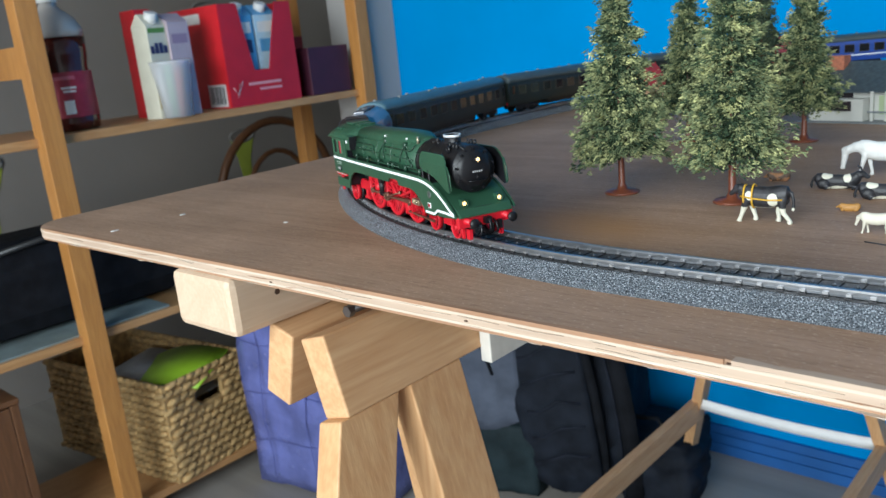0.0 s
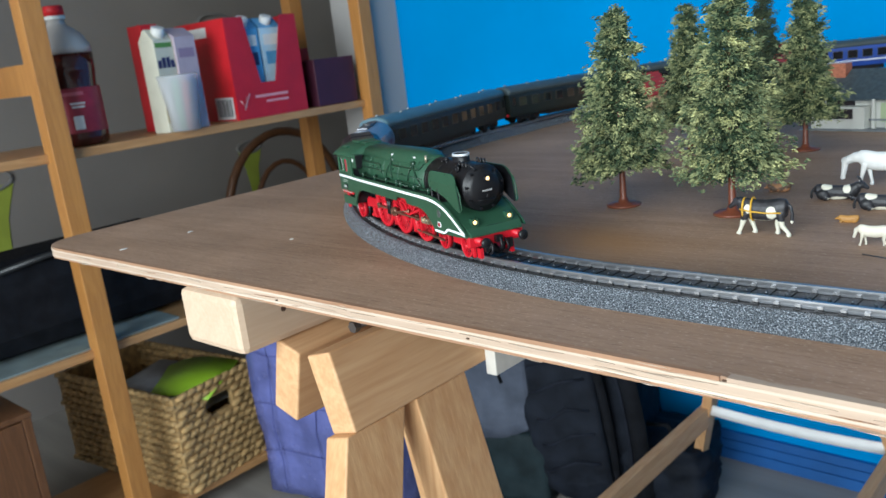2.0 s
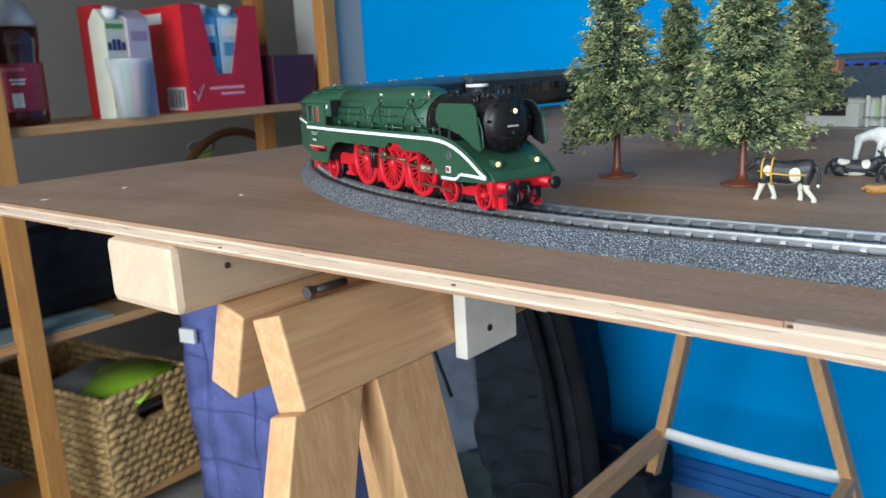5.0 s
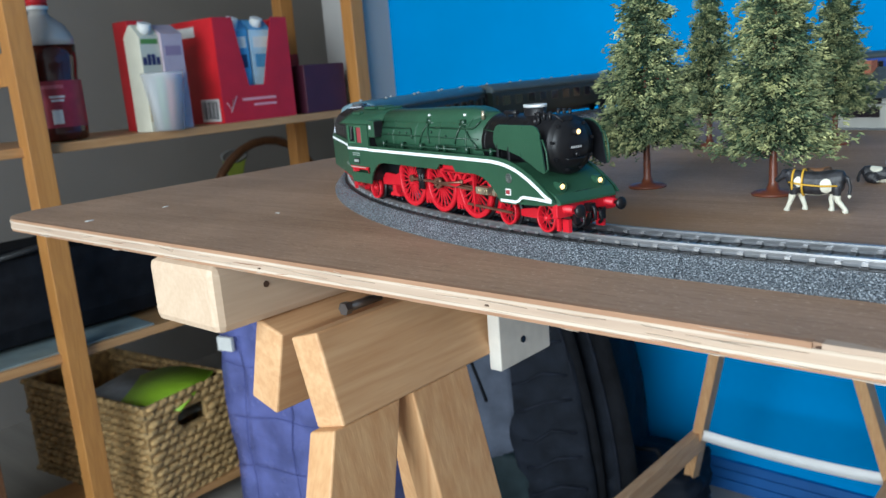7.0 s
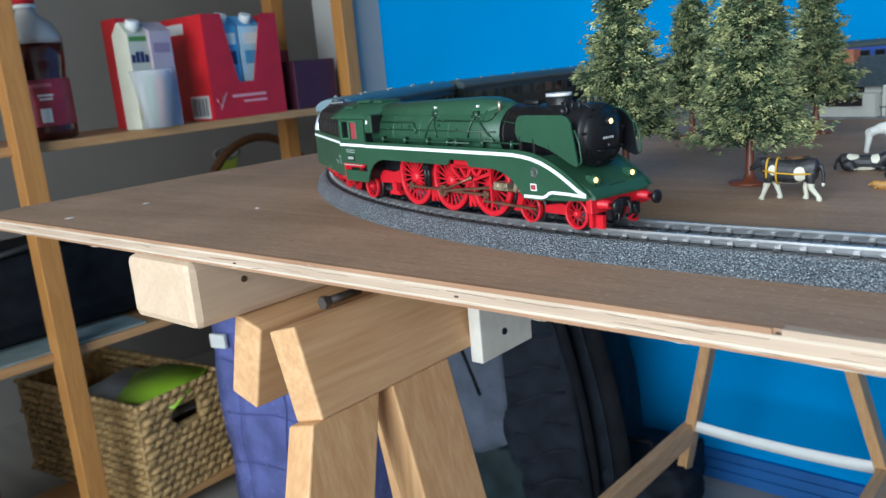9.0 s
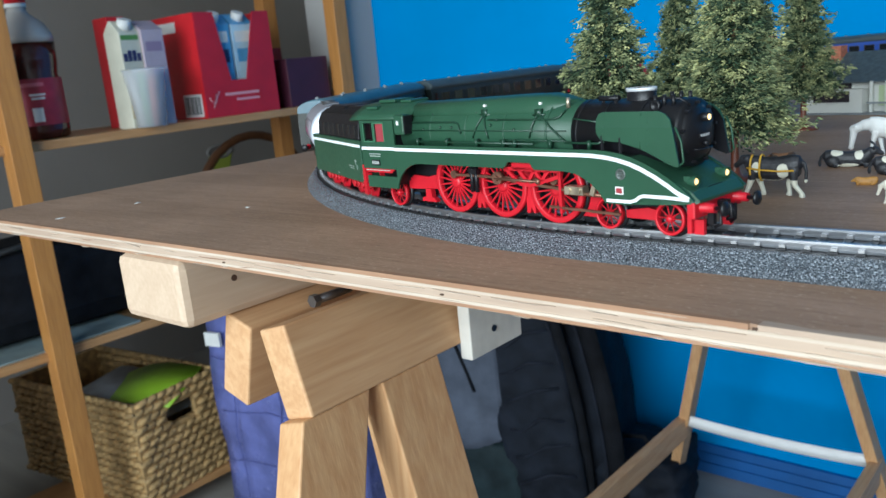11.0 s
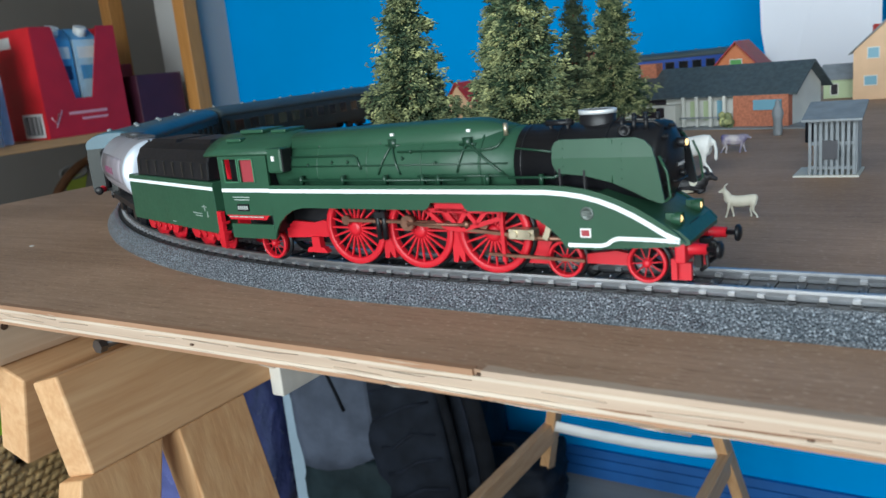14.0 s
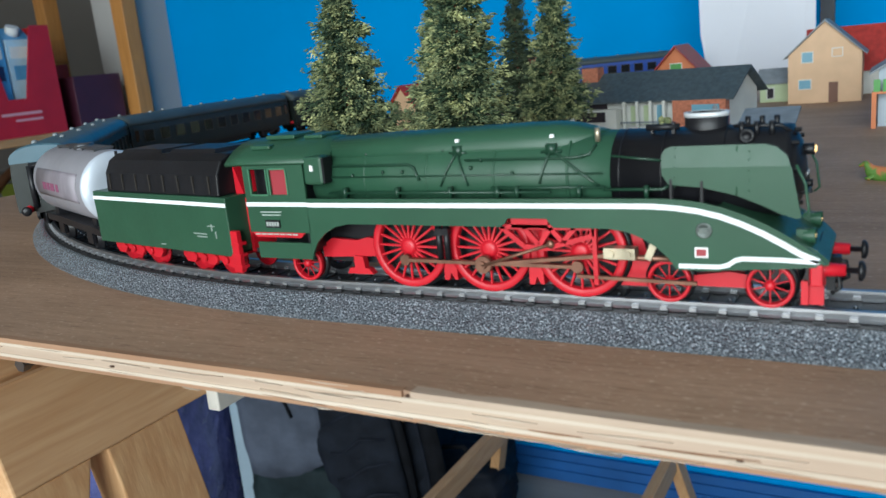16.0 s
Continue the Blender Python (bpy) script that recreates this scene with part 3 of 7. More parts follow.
SKIRT_TOP = [(90, 13.6), (88, 15.8), (85, 18), (81, 20.6), (77, 22.9), (72, 25.2), (67, 27), (62, 28.2), (57, 28.9), (52, 29.2)]
SKIRT = SKIRT_TOP + [(-60, 29.2), (-60, 29.2), (-60.5, 9.2), (-59.6, 12), (-57.5, 15.2), (-54, 18.2), (-50, 20.2), (-45, 21.2), (7, 21.2), (8.5, 22.2), (9.5, 23.7), (21, 23.7), (22, 22.2), (23, 21.2),
                     (38, 21.2), (43, 20.4), (47, 18.8), (50.5, 16.6), (53.5, 13.8), (55.5, 10.8), (66, 10.8), (68.5, 12.0), (70.5, 13.0)]


def locomotive():
    L = thing("steam_locomotive", None, "green streamlined model steam locomotive with red wheels", "locomotive")
    # frame, cylinders and underside
    bm = bmesh.new()
    box(bm, -0.084, 0.076, -0.0055, 0.0055, 0.006, 0.0205)
    part("main_frame", bm, BLACK, L)
    def stay(name, pts, y0, y1):
        bm = bmesh.new()
        prism(bm, mm(*pts), y0, y1)
        part(name, bm, RED, L)
    for s in (-1, 1):
        stay("frame_stay", ((-62, 8), (-40, 9), (-40, 14.5), (-44, 15), (-48, 14), (-58, 14.5), (-62, 12)), s * 0.0085, s * 0.0070)
        stay("ash_pan", ((-52, 3.2), (-42, 3.2), (-43.5, 5.0), (-45, 5.2), (-45.5, 9), (-49, 9), (-49, 5.2), (-51, 5.0)), s * 0.0100, s * 0.0075)
        for x in (-14, 14):
            stay("brake_hanger", ((x - 2.2, 2.6), (x - 0.6, 2.6), (x + 0.2, 5), (x + 1.4, 2.8), (x + 2.4, 2.8), (x + 2.0, 12), (x + 3.4, 20), (x - 3.4, 20), (x - 2.0, 12)), s * 0.0096, s * 0.0060)
        stay("frame_stay", ((38, 3), (46, 3), (47, 8), (44, 18), (38, 18)), s * 0.0070, s * 0.0060)
        stay("bogie_frame", ((58, 4.2), (72, 4.2), (72, 7.6), (67, 8.4), (58, 7.0)), s * 0.0080, s * 0.0055)
    # slide bar bracket with lattice openings
    for s in (-1, 1):
        bm = bmesh.new()
        bars = [((6, 20.8), (33, 20.8)), ((33, 20.8), (33, 18.6)), ((33, 18.6), (19, 14.6)), ((19, 14.6), (13, 15.2)), ((13, 15.2), (6, 20.8)), ((13, 20.6), (17.5, 15.6)), ((17.5, 15.6), (21, 20.6)),
                ((21, 20.6), (24.5, 16.6)), ((24.5, 16.6), (28, 20.6)), ((33.5, 21), (33.5, 5))]
        for a, b in bars:
            beam_between(bm, (a[0] * MM, s * 0.0138, a[1] * MM), (b[0] * MM, s * 0.0138, b[1] * MM), 0.0012, 0.0014)
        box(bm, 0.0095, 0.0205, s * 0.0144, s * 0.0128, 0.0205, 0.0232)
        part("link_bracket", bm, RED, L)
        bm = bmesh.new()
        box(bm, 0.036, 0.0445, min(s * .0115, s * .0150), max(s * .0115, s * .0150), 0.0125, 0.0155)
        beam_between(bm, (0.0475, s * 0.0135, 0.0125), (0.050, s * 0.0135, 0.0185), 0.0012, 0.0018)
        for x in (0.038, 0.0425):
            tube(bm, (x, s * 0.0149, 0.014), (x, s * 0.0157, 0.014), 0.0010, 10)
        part("crosshead", bm, BRASS, L, "dull nickel crosshead")
        bm = bmesh.new()
        tube(bm, (0.033, s * 0.0125, 0.0125), (0.058, s * 0.0125, 0.0125), 0.0008, 8)
        beam_between(bm, (0.028, s * 0.0140, 0.0072), (0.060, s * 0.0140, 0.0066), 0.0010, 0.0009)
        part("slide_bar", bm, ROD, L)
        bm = bmesh.new()
        box(bm, 0.058, 0.070, min(s * .006, s * .0142), max(s * .006, s * .0142), 0.0115, 0.0185)
        part("cylinder", bm, BLACK, L, bevel=0.0015)
        bm = bmesh.new()
        for x in (-15.2, -12.6):
            tube(bm, mm((x, s * 12.5, 10))[0], mm((x, s * 12.5, 20.5))[0], 0.0010, 8)
        box(bm, -0.0162, -0.0116, min(s * .0115, s * .0135), max(s * .0115, s * .0135), 0.0175, 0.0195)
        part("air_pump", bm, BLACK, L)
    # skirts with their stripes
    for s in (-1, 1):
        bm = bmesh.new()
        prism(bm, mm(*SKIRT), s * 0.0165, s * 0.0156)
        part("side_skirt", bm, GREEN, L)
        y, th = s * 16.5, s * 0.18
        stripe([(-60, 27.2), (40, 27.3), (50, 27.25), (56, 26.8), (61, 26.1), (66, 24.9), (71, 23.1), (76, 20.8), (80.5, 18.3), (84.5, 15.9), (88.5, 14.2)], 1.35, y, th, "white_stripe", L)
        stripe([(88.5, 14.0), (80, 14.3), (71.5, 14.3), (69.8, 13.8), (68.2, 12.6), (66.2, 12.0), (56.2, 11.9)], 1.1, y, th, "white_stripe", L)
        bm = bmesh.new()
        lathe(bm, [(s * h * MM, r * MM) for h, r in ((16.45, 2.0), (16.8, 2.0), (16.85, 1.5), (16.7, 1.4), (16.7, 0.05))], "y", 18, (0.0625, 0, 0.0212))
        box(bm, 0.0612, 0.0638, s * .0167, s * .0171, 0.0206, 0.0211)
        box(bm, 0.0612, 0.0638, s * .0167, s * .0171, 0.0214, 0.0219)
        part("round_emblem", bm, material("emblem_silver", (0.12, 0.14, 0.13), 0.4, 0.5), L)
        bm = bmesh.new()
        box(bm, 0.0602, 0.0634, s * .0165, s * .0168, 0.0143, 0.0169)
        pl = part("maker_plate", bm, WHITE, L)
        bm = bmesh.new()
        box(bm, 0.0606, 0.0630, s * .0168, s * .01695, 0.0147, 0.0165)
        part("red_field", bm, material("plate_red", (0.30, 0.03, 0.04), 0.5), pl)
    # running plate
    bm = bmesh.new()
    prism(bm, mm((-60, 28.4), (52, 28.4), (60, 27.8), (68, 25.7), (76, 22.4), (82, 19), (86, 16.6), (86, 15.4), (80, 17.5), (70, 22.5), (60, 26.5), (52, 27.4), (-60, 27.4)), -0.0156, 0.0156)
    part("running_plate", bm, BLACK, L)
    # boiler: green casing then black smokebox
    bm = bmesh.new()
    lathe(bm, [(x * MM, r * MM) for x, r in ((-60, 12.3), (-30, 12.2), (10, 12.0), (37.6, 11.7), (37.8, 11.2))], "x", 40, (0, 0, 0.0335))
    part("boiler", bm, GREEN, L)
    for x in (-40, -18, 4, 26):
        bm = bmesh.new()
        lathe(bm, [((x - 0.35) * MM, 12.02 * MM), ((x - 0.3) * MM, 12.36 * MM), ((x + 0.3) * MM, 12.34 * MM), ((x + 0.35) * MM, 12.0 * MM)], "x", 40, (0, 0, 0.0335), cap=False)
        part("boiler_band", bm, GREEN, L)
    bm = bmesh.new()
    rows = []
    for x, hw, z0, z1 in ((-61, 9.8, 40, 46.6), (-20, 9.5, 40, 47.6), (10, 9.2, 40, 48.3), (22, 8.6, 40, 48.2), (27, 7.2, 41, 47.4), (31, 5.0, 43, 46.2), (34.5, 2.5, 44.4, 45.4)):
        ring = []
        for i in range(17):
            a = math.pi * i / 16
            ring.append((x * MM, hw * math.copysign(abs(math.cos(a)) ** 0.75, math.cos(a)) * MM, (z0 + (z1 - z0) * math.sin(a) ** 0.7) * MM))
        rows.append(ring)
    loft(bm, rows)
    part("boiler_top_casing", bm, GREEN, L)
    bm = bmesh.new()
    lathe(bm, [(x * MM, r * MM) for x, r in ((37.8, 11.75), (80, 11.6), (81.5, 11.2), (81.6, 9.6), (82.2, 9.4), (83.4, 7.2), (84.2, 3.6), (84.4, 0.05))], "x", 40, (0, 0, 0.0335))
    part("smokebox", bm, BLACK, L)
    for x in (40, 51, 66):
        bm = bmesh.new()
        lathe(bm, [((x - 0.25) * MM, 11.7 * MM), ((x - 0.2) * MM, 11.86 * MM), ((x + 0.2) * MM, 11.86 * MM), ((x + 0.25) * MM, 11.7 * MM)], "x", 40, (0, 0, 0.0335), cap=False)
        part("smokebox_band", bm, BLACK, L)
    bm = bmesh.new()
    for i in range(9):
        a = i * math.tau / 9 + 0.2
        tube(bm, (0.0816, 9.9 * MM * math.cos(a), 0.0335 + 9.9 * MM * math.sin(a)), (0.0832, 9.9 * MM * math.cos(a), 0.0335 + 9.9 * MM * math.sin(a)), 0.0006, 6)
    pipe(bm, [(0.0835, -0.005, 0.0285), (0.0848, -0.004, 0.0282), (0.0848, 0.004, 0.0282), (0.0835, 0.005, 0.0285)], 0.00035)
    tube(bm, (0.0838, 0, 0.0300), (0.0858, 0, 0.0300), 0.0009, 8)
    part("smokebox_door_handle", bm, BLACK, L)
    bm = B(0.0842, 0.0846, -0.0032, 0.0032, 0.0320, 0.0334)
    np_ = part("number_plate", bm, BLACK, L)
    bm = bmesh.new()
    for i in range(5):
        box(bm, 0.0846, 0.0848, (-2.6 + i * 1.1) * MM, (-1.9 + i * 1.1) * MM, 0.0323, 0.0331)
    part("plate_bar", bm, material("plate_grey", (0.4, 0.4, 0.4), 0.5), np_)
    # chimney and top fittings
    bm = bmesh.new()
    lathe(bm, [(z * MM, r * MM) for z, r in ((43, 5.7), (44.6, 5.5), (48.6, 5.5), (48.8, 4.7), (46, 4.6))], "z", 28, (0.0605, 0, 0), cap=False, squash=(1.0, 0.72))
    ch = part("chimney", bm, BLACK, L)
    bm = bmesh.new()
    lathe(bm, [(z * MM, r * MM) for z, r in ((47.7, 5.55), (47.7, 5.75), (48.9, 5.75), (48.9, 4.7), (48.2, 4.7))], "z", 28, (0.0605, 0, 0), cap=False, squash=(1.0, 0.72))
    part("rim", bm, material("pale_rim", (0.66, 0.68, 0.70), 0.35, 0.3), ch, "bright chimney rim")
    bm = bmesh.new()
    tube(bm, (0.046, -0.0045, 0.0458), (0.0545, -0.0045, 0.0458), 0.0009, 8)
    tube(bm, (0.0475, -0.0045, 0.0458), (0.0475, -0.0045, 0.0442), 0.0006, 6)
    tube(bm, (0.053, -0.0045, 0.047), (0.053, -0.0045, 0.0435), 0.0007, 6)
    for x in (0.070, 0.0735, 0.077):
        tube(bm, (x, -0.006, 0.0425), (x, -0.006, 0.0465), 0.0007, 8)
        tube(bm, (x, 0.004, 0.0435), (x, 0.004, 0.0468), 0.0007, 8)
    pipe(bm, [(0.068, -0.006, 0.0455), (0.079, -0.0055, 0.0452), (0.0822, -0.004, 0.0428)], 0.0005)
    lathe(bm, [(-7.6 * MM, 1.9 * MM), (-8.6 * MM, 1.9 * MM), (-8.8 * MM, 1.2 * MM), (-8.4 * MM, 1.0 * MM), (-8.4 * MM, 0.05 * MM)], "y", 18, (0.0715, 0, 0.0432))
    part("valve_gear_top", bm, BLACK, L)
    for x, y, z in ((-8, -8.9, 44.4), (21, -8.0, 44.6), (-8, 8.9, 44.4), (21, 8.0, 44.6)):
        bm = B((x - 0.7) * MM, (x + 0.5) * MM, (y - 0.4) * MM, (y + 0.4) * MM, z * MM, (z + 0.9) * MM)
        part("white_valve_block", bm, WHITE, L)
    bm = bmesh.new()
    tube(bm, (0.0335, -0.0070, 0.0430), (0.0335, -0.0070, 0.0468), 0.0008, 8)
    part("whistle", bm, BRASS, L, "brass whistle")
    # pipes and valves on the boiler side
    for s in (-1, 1):
        bm = bmesh.new()

        def at(x, a, r=12.5):
            a = radians(a)
            return (x * MM, s * r * math.cos(a) * MM, (33.5 + r * math.sin(a)) * MM)
        def bent(rows, r):
            pts = []
            for (x0, a0), (x1, a1) in zip(rows, rows[1:]):
                n = max(1, int(abs(a1 - a0) / 7))
                pts += [at(x0 + (x1 - x0) * k / n, a0 + (a1 - a0) * k / n) for k in range(n)]
            pipe(bm, pts + [at(*rows[-1])], r)

        pipe(bm, [at(-58, 44), at(-36, 44), at(-13, 44)], 0.00032)
        pipe(bm, [at(-18, 50), at(8, 50)], 0.00032)
        pipe(bm, [at(-58, 8), at(36, 8)], 0.00030)
        bent([(-55, 24), (-24, 24), (-22, 20), (-20, 2)], 0.00045)
        bent([(-8, 40), (-13, -6)], 0.00036)
        bent([(-8, 40), (-4, -6)], 0.00036)
        bent([(21, 40), (18, -4)], 0.00036)
        bent([(21, 40), (35, -8)], 0.00040)
        bent([(-5, 28), (28, 28), (32, 32), (33.5, 46)], 0.00038)
        pipe(bm, [at(38, 30, 12), at(52, 22, 12)], 0.00034)
        pipe(bm, [(-52 * MM, s * 0.0145, 0.0306), (22 * MM, s * 0.0145, 0.0306)], 0.00045)
        pipe(bm, [(4 * MM, s * 0.0140, 0.0318), (37 * MM, s * 0.0140, 0.0318)], 0.00035)
        pipe(bm, [(37 * MM, s * 0.0142, 0.0312), (52 * MM, s * 0.0142, 0.0312), (54 * MM, s * 0.0138, 0.0322)], 0.00045)
        for x in (-46, -27, -9, 6, 12, 30, 48):
            box(bm, (x - 0.5) * MM, (x + 0.5) * MM, min(s * .0130, s * .0150), max(s * .0130, s * .0150), 0.0290, 0.0322)
        for x, a in ((-8, 44), (21, 42)):
            p = at(x, a, 12.6)
            box(bm, p[0] - 0.0014, p[0] + 0.0014, p[1] - 0.0009, p[1] + 0.0009, p[2] - 0.0018, p[2] + 0.0012)
            tube(bm, (p[0] - 0.003, p[1], p[2] - 0.001), (p[0] + 0.003, p[1], p[2] - 0.001), 0.0005, 6)
        for x, a in ((-40, 42), (-13, 44), (8, 50), (-26, 14), (0, 28), (-33, 14), (30, 30), (-3, 18), (10, 10), (-44, 10)):
            p = at(x, a, 12.4)
            blob(bm, p, (0.0007, 0.0007, 0.0007), 1)
        part("boiler_pipework", bm, material("pipe_green", (0.013, 0.045, 0.026), 0.3) if s < 0 else GREEN, L)
    # cab
    for s in (-1, 1):
        bm = bmesh.new()
        y0, y1 = s * 0.0165, s * 0.0156
        for pts in (((-85, 18), (-60, 18), (-60, 30.5), (-85, 30.5)), ((-85, 30.5), (-82.2, 30.5), (-82.2, 39), (-85, 39)), ((-75, 30.5), (-74, 30.5), (-74, 39), (-75, 39)),
                    ((-66.8, 30.5), (-60, 30.5), (-60, 39), (-66.8, 39)), ((-85, 39), (-60, 39), (-60, 41.2), (-85, 41.2)), ((-82.5, 9.2), (-60.5, 9.2), (-60.5, 14.6), (-82.5, 14.6))):
            prism(bm, mm(*pts), y0, y1)
        cs = part("cab_side", bm, GREEN, L)
        stripe([(-85, 27.4), (-60.2, 27.4)], 1.35, s * 16.5, s * 0.18, "white_stripe", cs)
        bm = bmesh.new()
        prism(bm, mm((-83, 16.2), (-64.5, 16.2), (-62.5, 18), (-85, 18)), s * 0.0160, s * 0.0150)
        part("red_sill", bm, RED, cs)
        bm = bmesh.new()
        for i in range(7):
            box(bm, (-83 + i * 2.6) * MM, (-81 + i * 2.6) * MM, s * .01655, s * .0162, 0.01715, 0.01755)
        box(bm, -0.0790, -0.0712, s * .01655, s * .0167, 0.0237, 0.0240)
        box(bm, -0.0795, -0.0708, s * .01655, s * .0167, 0.0247, 0.0250)
        part("lettering_bar", bm, material("faded_lettering", (0.40, 0.45, 0.42), 0.5), cs)
        bm = B(-0.0778, -0.0718, min(s * .0165, s * .0169), max(s * .0165, s * .0169), 0.0196, 0.0222)
        pl = part("number_plate", bm, BLACK, cs)
        bm = bmesh.new()
        for i in range(5):
            box(bm, (-77.3 + i * 1.1) * MM, (-76.6 + i * 1.1) * MM, s * .0169, s * .0171, 0.0202, 0.0216)
        part("plate_bar", bm, material("plate_grey", (0.35, 0.38, 0.36), 0.5), pl)
        bm = bmesh.new()
        for a in (((-82.2, 30.5), (-82.2, 39)), ((-75, 30.5), (-75, 39)), ((-82.2, 30.5), (-75, 30.5)), ((-74, 30.5), (-74, 39)), ((-66.8, 30.5), (-66.8, 39)), ((-74, 39), (-66.8, 39))):
            beam_between(bm, (a[0][0] * MM, s * 0.0166, a[0][1] * MM), (a[1][0] * MM, s * 0.0166, a[1][1] * MM), 0.0005, 0.0005)
        part("window_frame", bm, material("pale_green_frame", (0.05, 0.16, 0.09), 0.4), cs)
        bm = B(-0.0742, -0.0666, min(s * .0158, s * .0154), max(s * .0158, s * .0154), 0.0303, 0.0392)
        part("pane", bm, material("red_tinted_pane", (0.30, 0.045, 0.055), 0.15), cs)
        bm = bmesh.new()
        box(bm, -0.0600, -0.0525, min(s * .0108, s * .0163), max(s * .0108, s * .0163), 0.0335, 0.0425)
        sh = part("cab_shoulder", bm, GREEN, L, bevel=0.001)
        bm = B(-0.0527, -0.0520, min(s * .0112, s * .0160), max(s * .0112, s * .0160), 0.0340, 0.0420)
        part("vent", bm, BLACK, sh)
        bm = B(-0.0570, -0.0558, min(s * .0162, s * .0167), max(s * .0162, s * .0167), 0.0380, 0.0398)
        part("marker", bm, WHITE, sh)
    # Black floor, front wall and added filler block stand for the cab's gloom.
    bm = bmesh.new()
    box(bm, -0.085, -0.062, -0.0150, 0.0150, 0.0105, 0.0120)
    box(bm, -0.0625, -0.0605, -0.0150, 0.0150, 0.012, 0.040)
    part("cab_floor", bm, BLACK, L)
    part("cab_dark_filler", B(-0.0848, -0.0635, -0.011, 0.011, 0.024, 0.0400), BLACK, L)
    # Plain stand-in for the driver figure at the window.
    bm = bmesh.new()
    box(bm, -0.0790, -0.0780, -0.0125, -0.0105, 0.0300, 0.0345)
    blob(bm, (-0.0785, -0.0115, 0.0360), (0.0012, 0.0012, 0.0014), 1)
    part("cab_figure", bm, material("skin_beige_plastic", (0.5, 0.3, 0.22), 0.5), L, "small plain plastic shape in the cab")
    bm = bmesh.new()
    rows = []
    for x, lift in ((-92, -0.2), (-86, 0), (-60, 0), (-53, -0.6)):
        ring = []
        for i in range(15):
            u = -1 + i / 7
            ring.append((x * MM, u * 17.0 * MM * (1 if x < -55 else 0.72), (41.0 + 6.4 * (1 - abs(u) ** 2.4) + lift) * MM))
        ring += [(x * MM, p[1] * 0.97, p[2] - 0.0009) for p in reversed(ring)]
        rows.append(ring)
    loft(bm, rows)
    rf = part("cab_roof", bm, GREEN, L)
    bm = bmesh.new()
    box(bm, -0.082, -0.070, -0.006, 0.006, 0.0472, 0.0486)
    box(bm, -0.0665, -0.0590, -0.0055, 0.0055, 0.0470, 0.0482)
    box(bm, -0.0835, -0.0755, -0.0125, -0.0095, 0.0448, 0.0462)
    part("roof_hatch", bm, GREEN, rf, bevel=0.0004)
    # smoke deflectors
    for s in (-1, 1):
        pts = [(54, 32.6), (52.4, 35), (52.2, 39.8), (53, 41.4), (54.6, 42.0), (76.6, 42.0), (79.2, 41.2), (81.4, 39.2), (82.4, 36.5), (84.6, 24.6), (83.6, 24.2), (80, 25.4), (76, 27.4), (70, 29.9), (62, 31.9)]
        fold = 36.9
        bm = bmesh.new()
        prism(bm, mm((52.3, fold), *[p for p in pts if p[1] > fold], (82.2, fold)), s * 0.0158, s * 0.0153)
        for v in bm.verts:
            v.co.y -= s * 0.26 * max(0.0, v.co.z - fold * MM)
        prism(bm, mm((54, 32.6), (52.4, 35), (52.3, fold), (82.2, fold), *[p for p in pts if p[1] < fold and p[0] > 60]), s * 0.0158, s * 0.0153)
        df = part("smoke_deflector", bm, GREEN, L)
        # Thin black sheet added to keep the deflector's inner side dark.
        bm = bmesh.new()
        prism(bm, mm((52.6, fold), *[(p[0] * 0.995, p[1] - 0.3) for p in pts if p[1] > fold + 0.5], (81.8, fold)), s * 0.0152, s * 0.0149)
        for v in bm.verts:
            v.co.y -= s * 0.26 * max(0.0, v.co.z - fold * MM)
        prism(bm, mm((54.3, 32.8), (52.7, 35), (52.6, fold), (81.8, fold), *[p for p in pts if p[1] < fold and p[0] > 60]), s * 0.0152, s * 0.0149)
        part("inner_dark_face", bm, BLACK, df, "dark inner side of the deflector")
        bm = bmesh.new()
        tube(bm, mm((70.2, s * 15.85, 30))[0], mm((70.2, s * 14.6, 41.5))[0], 0.00022, 5)
        pipe(bm, [mm((84.8, s * 15.6, 24.8))[0], mm((86.2, s * 15.4, 26))[0], mm((85.4, s * 15.4, 32.5))[0], mm((83.4, s * 15.5, 37))[0]], 0.00035)
        for z in (31, 33.5, 36, 38.5, 40.5):
            blob(bm, mm((73, s * 15.85 - s * 0.26 * max(0, z - 36.9), z))[0], (0.00025,) * 3, 1)
            blob(bm, mm((55.5, s * 15.85 - s * 0.26 * max(0, z + 1 - 36.9), z + 1))[0], (0.00025,) * 3, 1)
        part("rivets", bm, GREEN, df)
        bm = bmesh.new()
        for x, z in ((54.5, 32), (62, 31.5)):
            tube(bm, mm((x, s * 15.4, z - 4))[0], mm((x, s * 15.4, z + 2))[0], 0.0006, 6)
        part("deflector_stay", bm, BLACK, L)
    # sloped nose, beam, lamps, buffers
    bm = bmesh.new()
    loft(bm, [mm((66, -15.6, 10.9), (66, 15.6, 10.9), (66, 15.6, 27.2), (66, -15.6, 27.2)), mm((78, -15.6, 11.5), (78, 15.6, 11.5), (78, 15.2, 21.8), (78, -15.2, 21.8)),
              mm((88, -14.8, 12.2), (88, 14.8, 12.2), (88, 14.5, 16.2), (88, -14.5, 16.2)), mm((90.5, -13.8, 12.6), (90.5, 13.8, 12.6), (90.5, 13.8, 13.6), (90.5, -13.8, 13.6))], smooth=False)
    part("nose", bm, GREEN, L)
    bm = bmesh.new()
    box(bm, 0.0868, 0.0880, -0.0042, 0.0042, 0.0158, 0.0164)
    part("nose_step", bm, BLACK, L)
    bm = B(0.0864, 0.0893, -0.0148, 0.0148, 0.0074, 0.0128)
